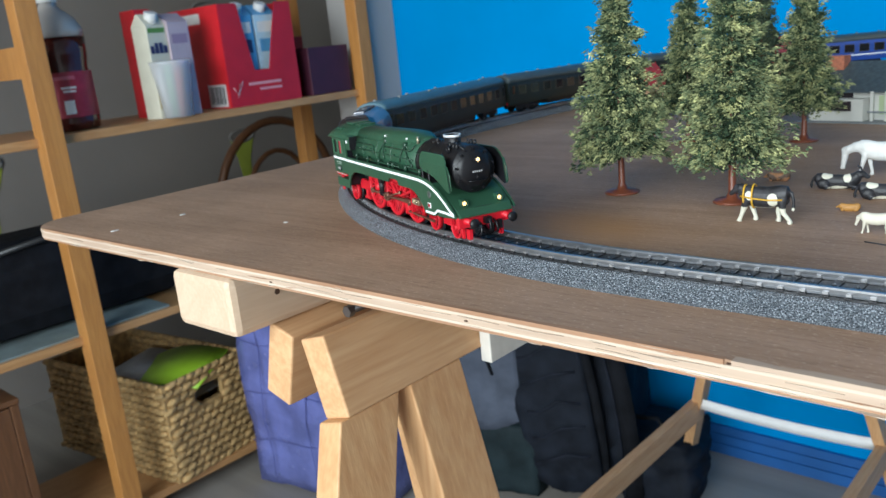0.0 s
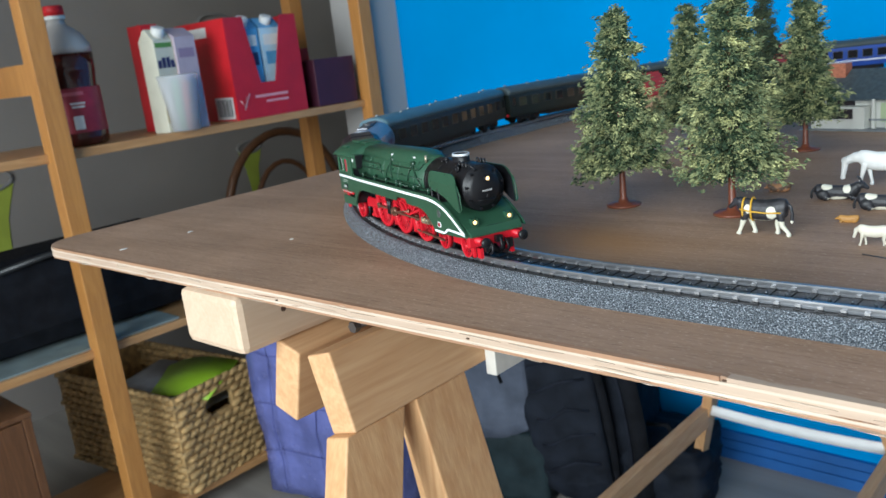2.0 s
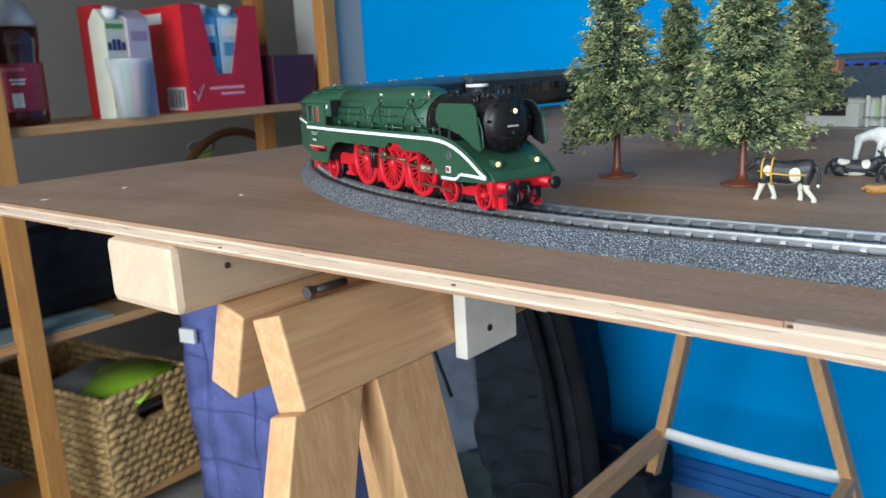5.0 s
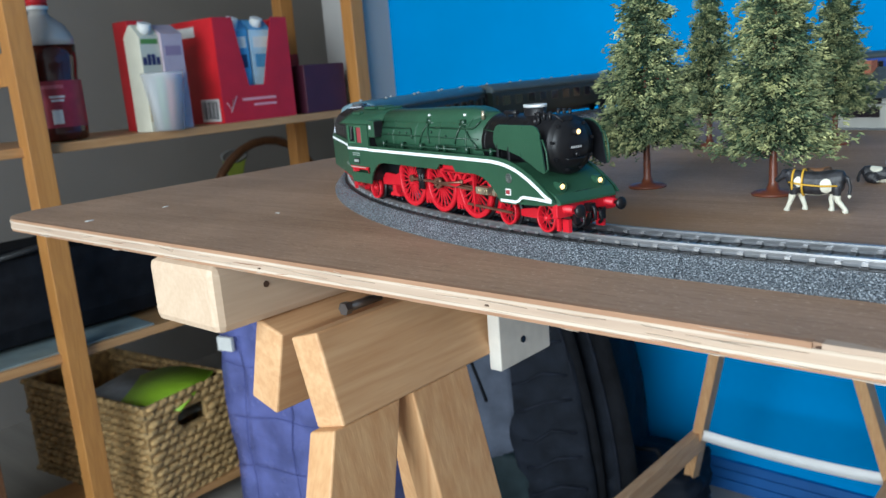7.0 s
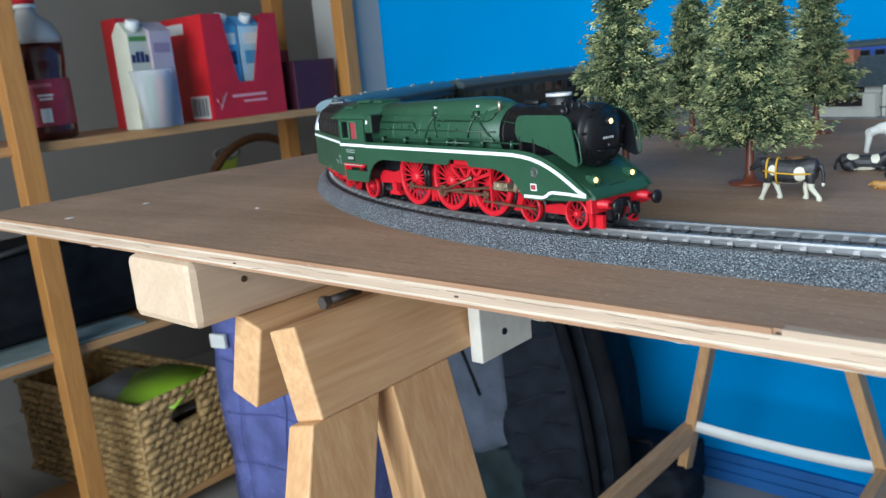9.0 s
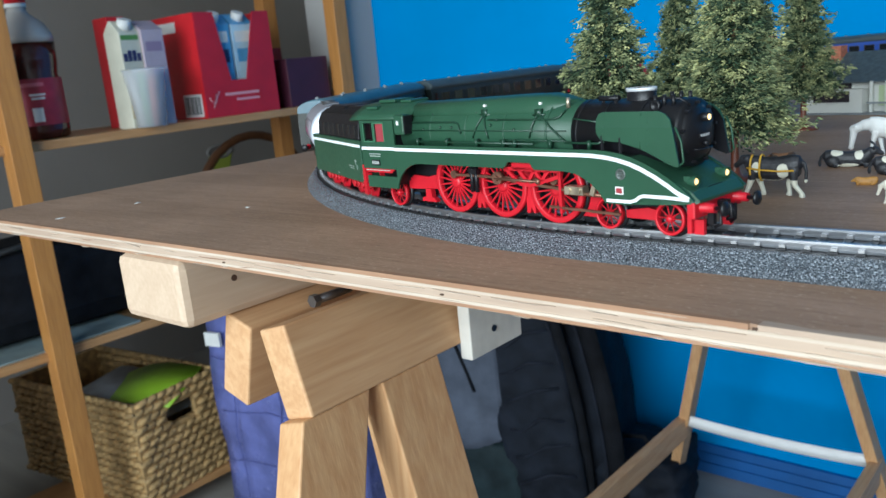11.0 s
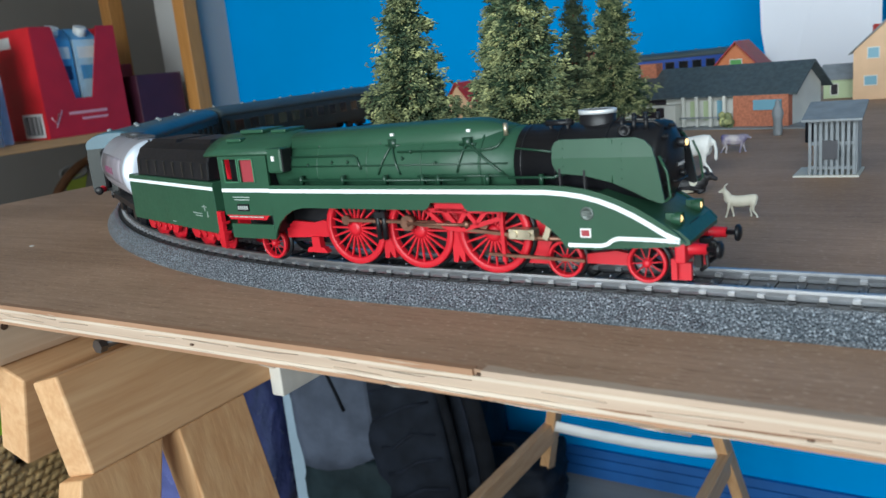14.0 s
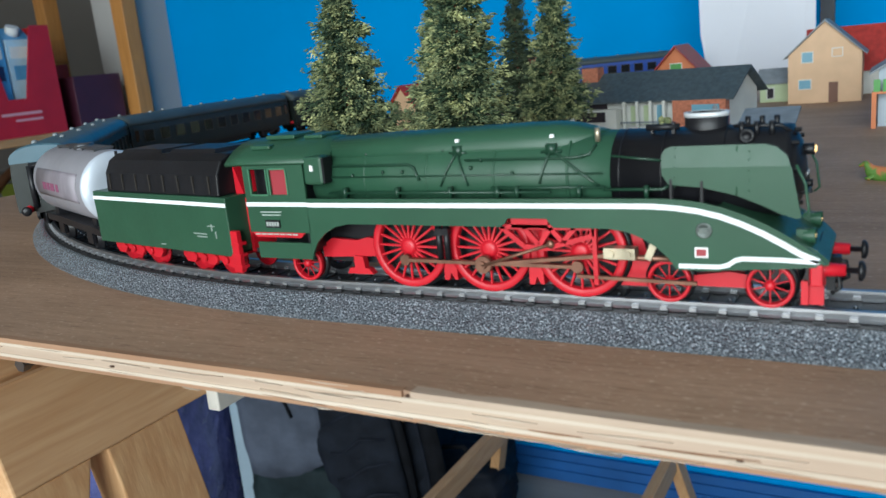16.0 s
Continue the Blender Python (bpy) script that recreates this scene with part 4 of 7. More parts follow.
    part("buffer_beam", bm, RED, L, bevel=0.0004)
    bm = bmesh.new()
    for s in (-1, 1):
        box(bm, 0.0842, 0.0858, s * 0.0105 - 0.0006, s * 0.0105 + 0.0006, 0.0016, 0.0076)
        box(bm, 0.0855, 0.0892, s * 0.0085 - 0.0008, s * 0.0085 + 0.0008, 0.0012, 0.0062)
    part("rail_guard", bm, RED, L)
    for s in (-1, 1):
        buffer_stock(L, 89.5, s * 10.2, 10.6, 1)
        bm = bmesh.new()
        lathe(bm, [(84.5 * MM, 1.6 * MM), (87.0 * MM, 2.0 * MM), (87.4 * MM, 1.9 * MM), (87.0 * MM, 1.6 * MM)], "x", 18, (0, s * 0.0095, 0.0188), cap=False)
        box(bm, 0.083, 0.0855, s * 0.0095 - 0.0012, s * 0.0095 + 0.0012, 0.0165, 0.0205)
        la = part("headlamp", bm, GREEN, L)
        bm = bmesh.new()
        blob(bm, (0.0868, s * 0.0095, 0.0188), (0.0006, 0.00105, 0.00105), 2)
        part("lens", bm, LAMP_ON, la, "lit warm lamp lens")
    bm = bmesh.new()
    lathe(bm, [(82.5 * MM, 1.3 * MM), (86.0 * MM, 1.5 * MM), (86.2 * MM, 1.3 * MM)], "x", 18, (0, 0, 0.0385))
    la = part("top_headlamp", bm, BLACK, L)
    bm = bmesh.new()
    blob(bm, (0.0862, 0, 0.0385), (0.0005, 0.0010, 0.0010), 2)
    part("lens", bm, LAMP_ON, la, "lit warm lamp lens")
    bm = bmesh.new()
    pipe(bm, [mm((89.5, -4, 9))[0], mm((92, -4, 8))[0], mm((92.5, -4.5, 4.5))[0], mm((90.5, -5, 3))[0]], 0.0006)
    pipe(bm, [mm((89.5, 4, 9))[0], mm((92, 4, 8))[0], mm((92.5, 4.5, 4.5))[0], mm((90.5, 5, 3))[0]], 0.0006)
    pipe(bm, [mm((89.5, 0, 10.5))[0], mm((93.5, 0, 10))[0], mm((94, 0, 6))[0], mm((92, 0, 5))[0]], 0.0007)
    box(bm, 0.0895, 0.0925, -0.0016, 0.0016, 0.0085, 0.0115)
    box(bm, 0.0895, 0.0915, -0.0075, -0.0055, 0.0045, 0.009)
    box(bm, 0.0895, 0.0915, 0.0055, 0.0075, 0.0045, 0.009)
    part("coupling", bm, BLACK, L, "black coupling hook and hoses")
    wheels = []
    for s in (-1, 1):
        for x in (28, 0, -27.5):
            wheels.append((spoked_wheel(13.0, 20, L, x, s, "driving_wheel"), x, s * 8.2, 13.0))
        for x in (77, 52):
            wheels.append((spoked_wheel(5.75, 10, L, x, s, "bogie_wheel"), x, s * 8.2, 5.75))
        wheels.append((spoked_wheel(6.0, 10, L, -68, s, "trailing_wheel"), -68, s * 8.2, 6.0))
    rods = []
    for s in (-1, 1):
        bm = bmesh.new()
        beam_between(bm, mm((-27.5, 0, 0))[0], mm((28, 0, 0))[0], 0.0010, 0.0018, math.pi / 2)
        for x in (-27.5, 0, 28):
            tube(bm, (x * MM, -0.0008, 0), (x * MM, 0.0008, 0), 0.0017, 12)
        c = part("coupling_rod", bm, RED if s > 0 else ROD, L)
        bm = bmesh.new()
        beam_between(bm, (0, 0, 0), (0.0395, 0, 0), 0.0010, 0.0019, math.pi / 2)
        tube(bm, (0, -0.0012, 0), (0, 0.0012, 0), 0.0026, 14)
        tube(bm, (0, s * 0.0012, 0), (0, s * 0.0022, 0), 0.0012, 10)
        d = part("main_rod", bm, ROD, L)
        bm = bmesh.new()
        beam_between(bm, (0, 0, 0), (0.0225, 0, 0), 0.0008, 0.0013, math.pi / 2)
        blob(bm, (0.0225, 0, 0), (0.0014, 0.0008, 0.0014), 1)
        e = part("valve_rod", bm, ROD, L)
        rods.append((c, d, e, s))
    return L, wheels, rods


def bogie(parent, x, z_frame, length, mat, wheel_r=5.4, half=9.5):
    b = new("bogie")
    b.parent = parent
    b.matrix_basis = Matrix.Translation((x * MM, 0, 0))
    bm = bmesh.new()
    h = length / 2
    for s in (-1, 1):
        pts = [(-h, 5.5), (-h + 2, 3.2), (-h * 0.62, 3.0), (-h * 0.5, 5.0), (-3, 5.0), (-2, 3.0), (2, 3.0), (3, 5.0), (h * 0.5, 5.0), (h * 0.62, 3.0), (h - 2, 3.2), (h, 5.5), (h, 8.5), (-h, 8.5)]
        prism(bm, mm(*pts), s * half * MM, s * (half + 1.6) * MM)
        for x2 in (-h * 0.55, h * 0.55, -h * 0.2, h * 0.2):
            tube(bm, (x2 * MM, s * (half + 1.6) * MM, 0.0055), (x2 * MM, s * (half + 2.6) * MM, 0.0055), 0.0016, 8)
    box(bm, -h * MM, h * MM, -half * MM, half * MM, 0.0072, z_frame * MM)
    part("bogie_frame", bm, mat, b)
    for x2 in (-h * 0.55, h * 0.55):
        for s in (-1, 1):
            bm = bmesh.new()
            lathe(bm, [(a * MM, r * MM) for a, r in ((s * 6.4, wheel_r + 0.9), (s * 7.4, wheel_r + 0.9), (s * 7.6, wheel_r), (s * 9.2, wheel_r), (s * 9.2, 0.3))], "y", 22, (x2 * MM, 0, wheel_r * MM))
            part("wheel", bm, BLACK if mat is BLACK else mat, b)
    return b


def tender():
    """Body from -45 to 45 mm."""
    V = thing("tender", None, "green tender with black coal bunker and red bogies", "tender")
    bm = bmesh.new()
    pts = [(-42, 8.8), (43.5, 8.8), (45, 10), (45, 29.5), (-42, 29.5)]
    prism(bm, mm(*pts), -0.0165, 0.0165)
    part("body", bm, GREEN, V, bevel=0.0004)
    for s in (-1, 1):
        stripe([(-42, 26.9), (45, 26.9)], 1.35, s * 16.5, s * 0.18, "white_stripe", V)
        bm = bmesh.new()
        for x, z, w in ((24, 16.0, 8), (26, 15.0, 6), (35, 17.5, 0.5), (33, 19, 4), (37, 15, 0.5), (2, 10.5, 3)):
            box(bm, x * MM, (x + w) * MM, min(s * .0165, s * .0167), max(s * .0165, s * .0167), z * MM, (z + (0.35 if w > 1 else 2.4)) * MM)
        part("lettering_bar", bm, material("faded_white", (0.26, 0.31, 0.28), 0.6), V)
    bm = bmesh.new()
    rows = []
    for x in (-31.5, 41):
        rows.append(mm((x, -15.8, 29.5), (x, -15.2, 37), (x, -12.8, 41.5), (x, -9, 43.6), (x, 9, 43.6), (x, 12.8, 41.5), (x, 15.2, 37), (x, 15.8, 29.5)))
    loft(bm, rows, smooth=False)
    bk = part("coal_bunker", bm, BLACK, V, bevel=0.0006)
    worn = material("worn_black_edge", (0.022, 0.019, 0.017), 0.5)
    for s in (-1, 1):
        for i in range(8):
            x = -28 + i * 9.2
            part("rib", B((x - 0.4) * MM, (x + 0.4) * MM, min(s * .0150, s * .0160), max(s * .0150, s * .0160), 0.0305, 0.0365), worn, bk)
    bm = bmesh.new()
    for i in range(2):
        x = -14 + i * 33
        loft(bm, [mm((x - 14, -9, 43.6), (x - 14, 9, 43.6), (x - 13, 7.5, 45), (x - 13, -7.5, 45)), mm((x + 14, -9, 43.6), (x + 14, 9, 43.6), (x + 13, 7.5, 45), (x + 13, -7.5, 45))], smooth=False)
    part("bunker_lid", bm, BLACK, bk)
    bm = bmesh.new()
    box(bm, 0.045, 0.0465, -0.008, 0.008, 0.009, 0.028)
    prism(bm, mm((41.2, 29.5), (45.5, 29.5), (41.2, 40)), -0.0085, 0.0085)
    part("front_wall", bm, RED, V, "red tender front wall")
    for s in (-1, 1):
        bm = bmesh.new()
        box(bm, 0.0445, 0.0485, s * 0.0155 - 0.0008, s * 0.0155 + 0.0008, 0.0035, 0.018)
        for z in (5, 9, 13):
            box(bm, 0.0440, 0.0490, s * 0.0148 - 0.0016, s * 0.0148 + 0.0016, z * MM, (z + 1) * MM)
        part("step", bm, RED, V)
    bm = bmesh.new()
    tube(bm, (-0.039, -0.005, 0.029), (-0.039, -0.005, 0.044), 0.0006, 6)
    tube(bm, (-0.038, 0.005, 0.029), (-0.038, 0.005, 0.042), 0.0010, 6)
    part("vent_pipe", bm, BLACK, V)
    for x in (-24, 24):
        bogie(V, x, 9.0, 34, RED, 5.7)
    for s in (-1, 1):
        buffer_stock(V, -42, s * 10.2, 11.5, -1)
    return V


def tank_wagon():
    V = thing("tank_wagon", None, "silver tank wagon with faded purple-grey lettering", "tank wagon")
    # One silver in two tones: dark reflections on the barrel, bright on the ends.
    silver = material("silver_dark_reflection", (0.36, 0.35, 0.39), 0.4, 0.4, vary=0.06, scale=40)
    bm = bmesh.new()
    lathe(bm, [(x * MM, r * MM) for x, r in ((-39.5, 15.4), (-38, 16.0), (38, 16.0), (39.5, 15.4))], "x", 36, (0, 0, 0.0275), cap=False)
    tk = part("tank", bm, silver, V)
    for d in (-1, 1):
        bm = bmesh.new()
        lathe(bm, [(d * x * MM, r * MM) for x, r in ((39.0, 15.8), (40.0, 15.5), (41.2, 14.2), (41.9, 9), (42.1, 0.05))], "x", 36, (0, 0, 0.0275), cap=False)
        part("tank_end", bm, material("silver_bright_reflection", (0.60, 0.65, 0.73), 0.34, 0.35, vary=0.06, scale=40), tk, "silver dished tank end with the bright reflection in its colour")
    bm = bmesh.new()
    for s in (-1, 1):
        a0, a1 = radians(-18), radians(28)
        rows = []
        for i in range(9):
            a = a0 + (a1 - a0) * i / 8
            rows.append([(x * MM, s * r * math.cos(a) * MM, (27.5 + r * math.sin(a)) * MM) for x, r in ((-33, 16.0), (33, 16.0), (33, 16.15), (-33, 16.15))])
        loft(bm, rows)
    part("side_panel", bm, material("mauve_grey_panel", (0.21, 0.185, 0.21), 0.45, vary=0.25, scale=60), tk, "mauve-grey panel along the tank")
    purple = material("purple_lettering", (0.22, 0.06, 0.12), 0.5)
    for s in (-1, 1):
        for x, w in ((-20, 5), (-13, 4), (-7, 6), (2, 4)):
            part("lettering_bar", B(x * MM, (x + w) * MM, min(s * .0160, s * .0163), max(s * .0160, s * .0163), 0.0258, 0.0292), purple, tk)
    bm = bmesh.new()
    tube(bm, (0, 0, 0.042), (0, 0, 0.0455), 0.0045, 18)
    box(bm, -0.030, 0.030, -0.004, 0.004, 0.0438, 0.0445)
    for x in (-28, -10, 10, 28):
        box(bm, (x - 0.5) * MM, (x + 0.5) * MM, -0.004, 0.004, 0.042, 0.0438)
    part("catwalk", bm, STEEL, V)
    bm = bmesh.new()
    box(bm, -0.042, 0.042, -0.012, 0.012, 0.0085, 0.0115)
    for x in (-30, 30):
        box(bm, (x - 3) * MM, (x + 3) * MM, -0.010, 0.010, 0.0110, 0.016)
        for s in (-1, 1):
            lathe(bm, [(a * MM, r * MM) for a, r in ((s * 6.4, 6.3), (s * 7.4, 6.3), (s * 7.6, 5.4), (s * 9.2, 5.4), (s * 9.2, 0.3))], "y", 22, (x * 0.75 * MM, 0, 0.0054))
            box(bm, (x * 0.75 - 4) * MM, (x * 0.75 + 4) * MM, min(s * .0098, s * .0112), max(s * .0098, s * .0112), 0.003, 0.0085)
    part("underframe", bm, BLACK, V)
    return V


VENT_GREY = material("pale_vent_grey", (0.20, 0.22, 0.23), 0.5)


def coach(label, side_mat, roof_mat, half=132, windows=11, band=None):
    V = thing("passenger_coach", None, label, "coach", "coaches of the train")
    hh = half
    bm = bmesh.new()
    prof = [(-15.6, 10), (-15.9, 14), (-15.9, 30), (-15.0, 36.5), (15.0, 36.5), (15.9, 30), (15.9, 14), (15.6, 10)]
    loft(bm, [mm(*[(x, y, z) for y, z in prof]) for x in (-hh, hh)], smooth=False)
    part("body", bm, side_mat, V)
    bm = bmesh.new()
    rows = []
    for x, k in ((-hh - 0.5, 0.9), (-hh + 5, 1.0), (hh - 5, 1.0), (hh + 0.5, 0.9)):
        ring = [(x * MM, 15.6 * math.cos(math.pi * i / 14) * MM, (35.6 + 9.2 * k * math.sin(math.pi * i / 14) ** 0.62) * MM) for i in range(15)]
        rows.append(ring)
    loft(bm, rows)
    rf = part("roof", bm, roof_mat, V)
    for i in range(9):
        bm = bmesh.new()
        x = -hh + 14 + i * (2 * hh - 28) / 8
        lathe(bm, [(0.0437, 0.0016), (0.0455, 0.0016), (0.0460, 0.0008)], "z", 10, (x * MM, 0.0045 * (1 if i % 2 else -1), 0))
        part("roof_vent", bm, VENT_GREY, rf)
    win = B(-0.0058, 0.0058, -0.0002, 0.0002, 0, 0.0095)
    wm = mesh_of(win, "window", GLASS_DARK)
    fr = bmesh.new()
    for a in ((-0.0063, -0.0057, -0.0004, 0.0004, -0.0006, 0.0101), (0.0057, 0.0063, -0.0004, 0.0004, -0.0006, 0.0101), (-0.0063, 0.0063, -0.0004, 0.0004, -0.0006, 0.0), (-0.0063, 0.0063, -0.0004, 0.0004, 0.0095, 0.0101)):
        box(fr, *a)
    fm = mesh_of(fr, "window_frame", material("window_trim", (0.06, 0.055, 0.045), 0.45, 0.4))
    for s in (-1, 1):
        for i in range(windows):
            x = (-hh + 22 + i * (2 * hh - 44) / (windows - 1)) * MM
            for nm, me in (("window", wm), ("window_frame", fm)):
                o = new(nm, me)
                o.parent = V
                o.matrix_basis = Matrix.Translation((x, s * 0.0160, 0.0215))
        for x in (-hh + 7, hh - 7):
            bm = bmesh.new()
            box(bm, (x - 4) * MM, (x + 4) * MM, min(s * .0158, s * .0162), max(s * .0158, s * .0162), 0.0115, 0.034)
            dr = part("door", bm, side_mat, V)
            bm = B((x - 2) * MM, (x + 2) * MM, min(s * .0161, s * .0164), max(s * .0161, s * .0164), 0.0225, 0.0315)
            part("door_window", bm, GLASS_DARK, dr)
        if band:
            bm = B((-hh + 1) * MM, (hh - 1) * MM, min(s * .0159, s * .01615), max(s * .0159, s * .01615), 0.0165, 0.0180)
            part("waist_band", bm, band, V)
    for x in (-hh, hh):
        d = 1 if x > 0 else -1
        bm = bmesh.new()
        for yy in (-6.5, 6.5):
            tube(bm, ((x + d * 0.5) * MM, yy * MM, 0.012), ((x + d * 0.5) * MM, yy * MM, 0.034), 0.0016, 8)
        tube(bm, ((x + d * 0.5) * MM, -0.0065, 0.034), ((x + d * 0.5) * MM, 0.0065, 0.034), 0.0016, 8)
        part("gangway", bm, BLACK, V)
        for s in (-1, 1):
            buffer_stock(V, x, s * 10.2, 11.5, d)
    bm = B(-0.00045 * hh, 0.00045 * hh, -0.009, 0.009, 0.004, 0.0105)
    part("underframe", bm, BLACK, V, bevel=0.001)
    for x in (-hh + min(34, 0.4 * hh), hh - min(34, 0.4 * hh)):
        bogie(V, x, 10.2, 38, BLACK)
    return V

COACH_GREEN = material("dark_bottle_green", (0.012, 0.017, 0.015), 0.38, spec=0.35, vary=0.15, scale=40)
COACH_ROOF = material("grey_teal_roof", (0.050, 0.070, 0.078), 0.5, vary=0.1, scale=30)
COACH_TEAL = material("pale_teal_roof", (0.065, 0.135, 0.175), 0.42, vary=0.1, scale=30)
COACH_BLUE = material("ultramarine_coach", (0.008, 0.055, 0.30), 0.4, vary=0.1, scale=40)

loco, loco_wheels, loco_rods = locomotive()
tend = tender()
tank = tank_wagon()
coach_1 = coach("dark green coach with a pale teal roof", COACH_GREEN, COACH_TEAL, 128)
coach_2 = coach("dark green coach with a grey roof", COACH_GREEN, COACH_ROOF, 128)
coach_3 = coach("short dark green luggage van with a grey roof", COACH_GREEN, COACH_ROOF, 60, 4)
# distance of each vehicle's middle behind the second driving axle, and half its pivot distance
TRAIN = [(loco, 0.0, 0.040), (tend, -0.1365, 0.024), (tank, -0.2290, 0.022), (coach_1, -0.417, 0.093), (coach_2, -0.683, 0.093), (coach_3, -0.8805, 0.030)]
blue_coach = coach("ultramarine blue coach parked on the back straight", COACH_BLUE, COACH_ROOF, windows=13, band=CREAM_STRIPE)


def stand(s, half):
    a, b = on_track(s + half)[0], on_track(s - half)[0]
    d = a - b
    mid = (a + b) / 2
    return Matrix.Translation((mid.x, mid.y, RAIL)) @ Matrix.Rotation(math.atan2(d.y, d.x), 4, "Z")


blue_coach.matrix_basis = stand(-1.26, 0.095)

# progress of the second driving axle along the line
PROGRESS = ((0.0, -0.1735), (1.0, -0.1730), (1.5, -0.1700), (2.0, -0.1668), (2.5, -0.1636), (3.0, -0.1603), (5.5, -0.1437), (6.0, -0.1393), (6.5, -0.1348), (7.0, -0.1303),
            (7.5, -0.1256), (8.0, -0.1208), (8.5, -0.1130), (11.0, -0.0612), (11.5, -0.0472), (12.0, -0.0336), (12.5, -0.0206), (13.0, -0.0087), (13.5, 0.0003), (14.0, 0.0102),
            (14.5, 0.0212), (15.0, 0.0336), (15.5, 0.0464), (16.0, 0.0596))


def progress(t):
    ts, ss = [p[0] for p in PROGRESS], [p[1] for p in PROGRESS]
    slopes = []
    for i in range(len(ts)):
        a, b = max(i - 1, 0), min(i + 1, len(ts) - 1)
        slopes.append((ss[b] - ss[a]) / (ts[b] - ts[a]))
    slopes[0] = slopes[1] = 0.0
    i = max(0, min(len(ts) - 2, sum(1 for x in ts if x <= t) - 1))
    h = ts[i + 1] - ts[i]
    u = (t - ts[i]) / h
    return (ss[i] * (1 + 2 * u) * (1 - u) ** 2 + h * slopes[i] * u * (1 - u) ** 2 + ss[i + 1] * u * u * (3 - 2 * u) + h * slopes[i + 1] * u * u * (u - 1))


def motions():
    times = [i * 0.2 for i in range(81)]
    for vehicle, behind, half in TRAIN:
        walk(vehicle, [(t, stand(progress(t) + behind, half)) for t in times])
    start = progress(0.0)
    for wheel, x, y, r in loco_wheels:
        walk(wheel, [(t, Matrix.Translation((x * MM, y * MM, r * MM)) @ Matrix.Rotation((progress(t) - start) / (r * MM), 4, "Y")) for t in times])
    for coupling, main, valve, s in loco_rods:
        rows_c, rows_m, rows_v = [], [], []
        for t in times:
            a = (progress(t) - start) / (13.0 * MM) + (2.6 if s < 0 else 1.03)
            px, pz = 3.8 * MM * math.cos(a), 13.0 * MM - 3.8 * MM * math.sin(a)
            rows_c.append((t, Matrix.Translation((px, s * 0.0120, pz))))
            lift = math.atan2(0.0135 - pz, 0.0395)
            rows_m.append((t, Matrix.Translation((px, s * 0.0134, pz)) @ Matrix.Rotation(-lift, 4, "Y")))
            up = math.atan2(0.0165 - pz, 0.0225)
            rows_v.append((t, Matrix.Translation((px * 0.7, s * 0.0150, pz)) @ Matrix.Rotation(-up, 4, "Y")))
        walk(coupling, rows_c)
        walk(main, rows_m)
        walk(valve, rows_v)


# ---- trees ----
BARK = material("brown_plastic_trunk", (0.16, 0.045, 0.022), 0.4, vary=0.15, scale=60)


TWIG = material("dark_green_twig", (0.05, 0.062, 0.03), 0.8)


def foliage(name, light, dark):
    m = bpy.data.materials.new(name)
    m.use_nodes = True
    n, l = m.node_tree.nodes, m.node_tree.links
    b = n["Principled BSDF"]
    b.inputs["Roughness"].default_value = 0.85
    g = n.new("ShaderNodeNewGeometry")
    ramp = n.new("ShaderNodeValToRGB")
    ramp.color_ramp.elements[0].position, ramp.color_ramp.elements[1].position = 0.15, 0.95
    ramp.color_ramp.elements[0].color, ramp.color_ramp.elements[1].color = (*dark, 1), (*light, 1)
    # Middle stop leans dark, painting shade into the gaps between clumps.
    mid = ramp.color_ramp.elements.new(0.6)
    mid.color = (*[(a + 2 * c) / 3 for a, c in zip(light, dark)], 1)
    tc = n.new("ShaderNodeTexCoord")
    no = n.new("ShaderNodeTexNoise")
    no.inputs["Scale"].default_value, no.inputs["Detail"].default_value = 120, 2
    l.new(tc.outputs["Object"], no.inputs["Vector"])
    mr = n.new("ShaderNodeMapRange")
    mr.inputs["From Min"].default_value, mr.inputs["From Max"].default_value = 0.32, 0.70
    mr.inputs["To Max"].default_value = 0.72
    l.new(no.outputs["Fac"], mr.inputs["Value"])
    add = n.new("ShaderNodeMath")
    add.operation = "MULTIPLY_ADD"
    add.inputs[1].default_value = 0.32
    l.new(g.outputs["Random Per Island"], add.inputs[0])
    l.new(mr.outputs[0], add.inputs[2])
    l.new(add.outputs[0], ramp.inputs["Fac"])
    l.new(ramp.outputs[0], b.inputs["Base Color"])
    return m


# Inner tufts coloured dark for the shade inside the crown, outer ones lighter.
LEAF_SHADE = foliage("shaded_inner_needles", (0.080, 0.135, 0.060), (0.016, 0.038, 0.020))
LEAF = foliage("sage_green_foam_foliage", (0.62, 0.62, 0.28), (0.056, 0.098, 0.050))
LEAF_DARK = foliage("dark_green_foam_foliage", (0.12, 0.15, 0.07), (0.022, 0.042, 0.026))


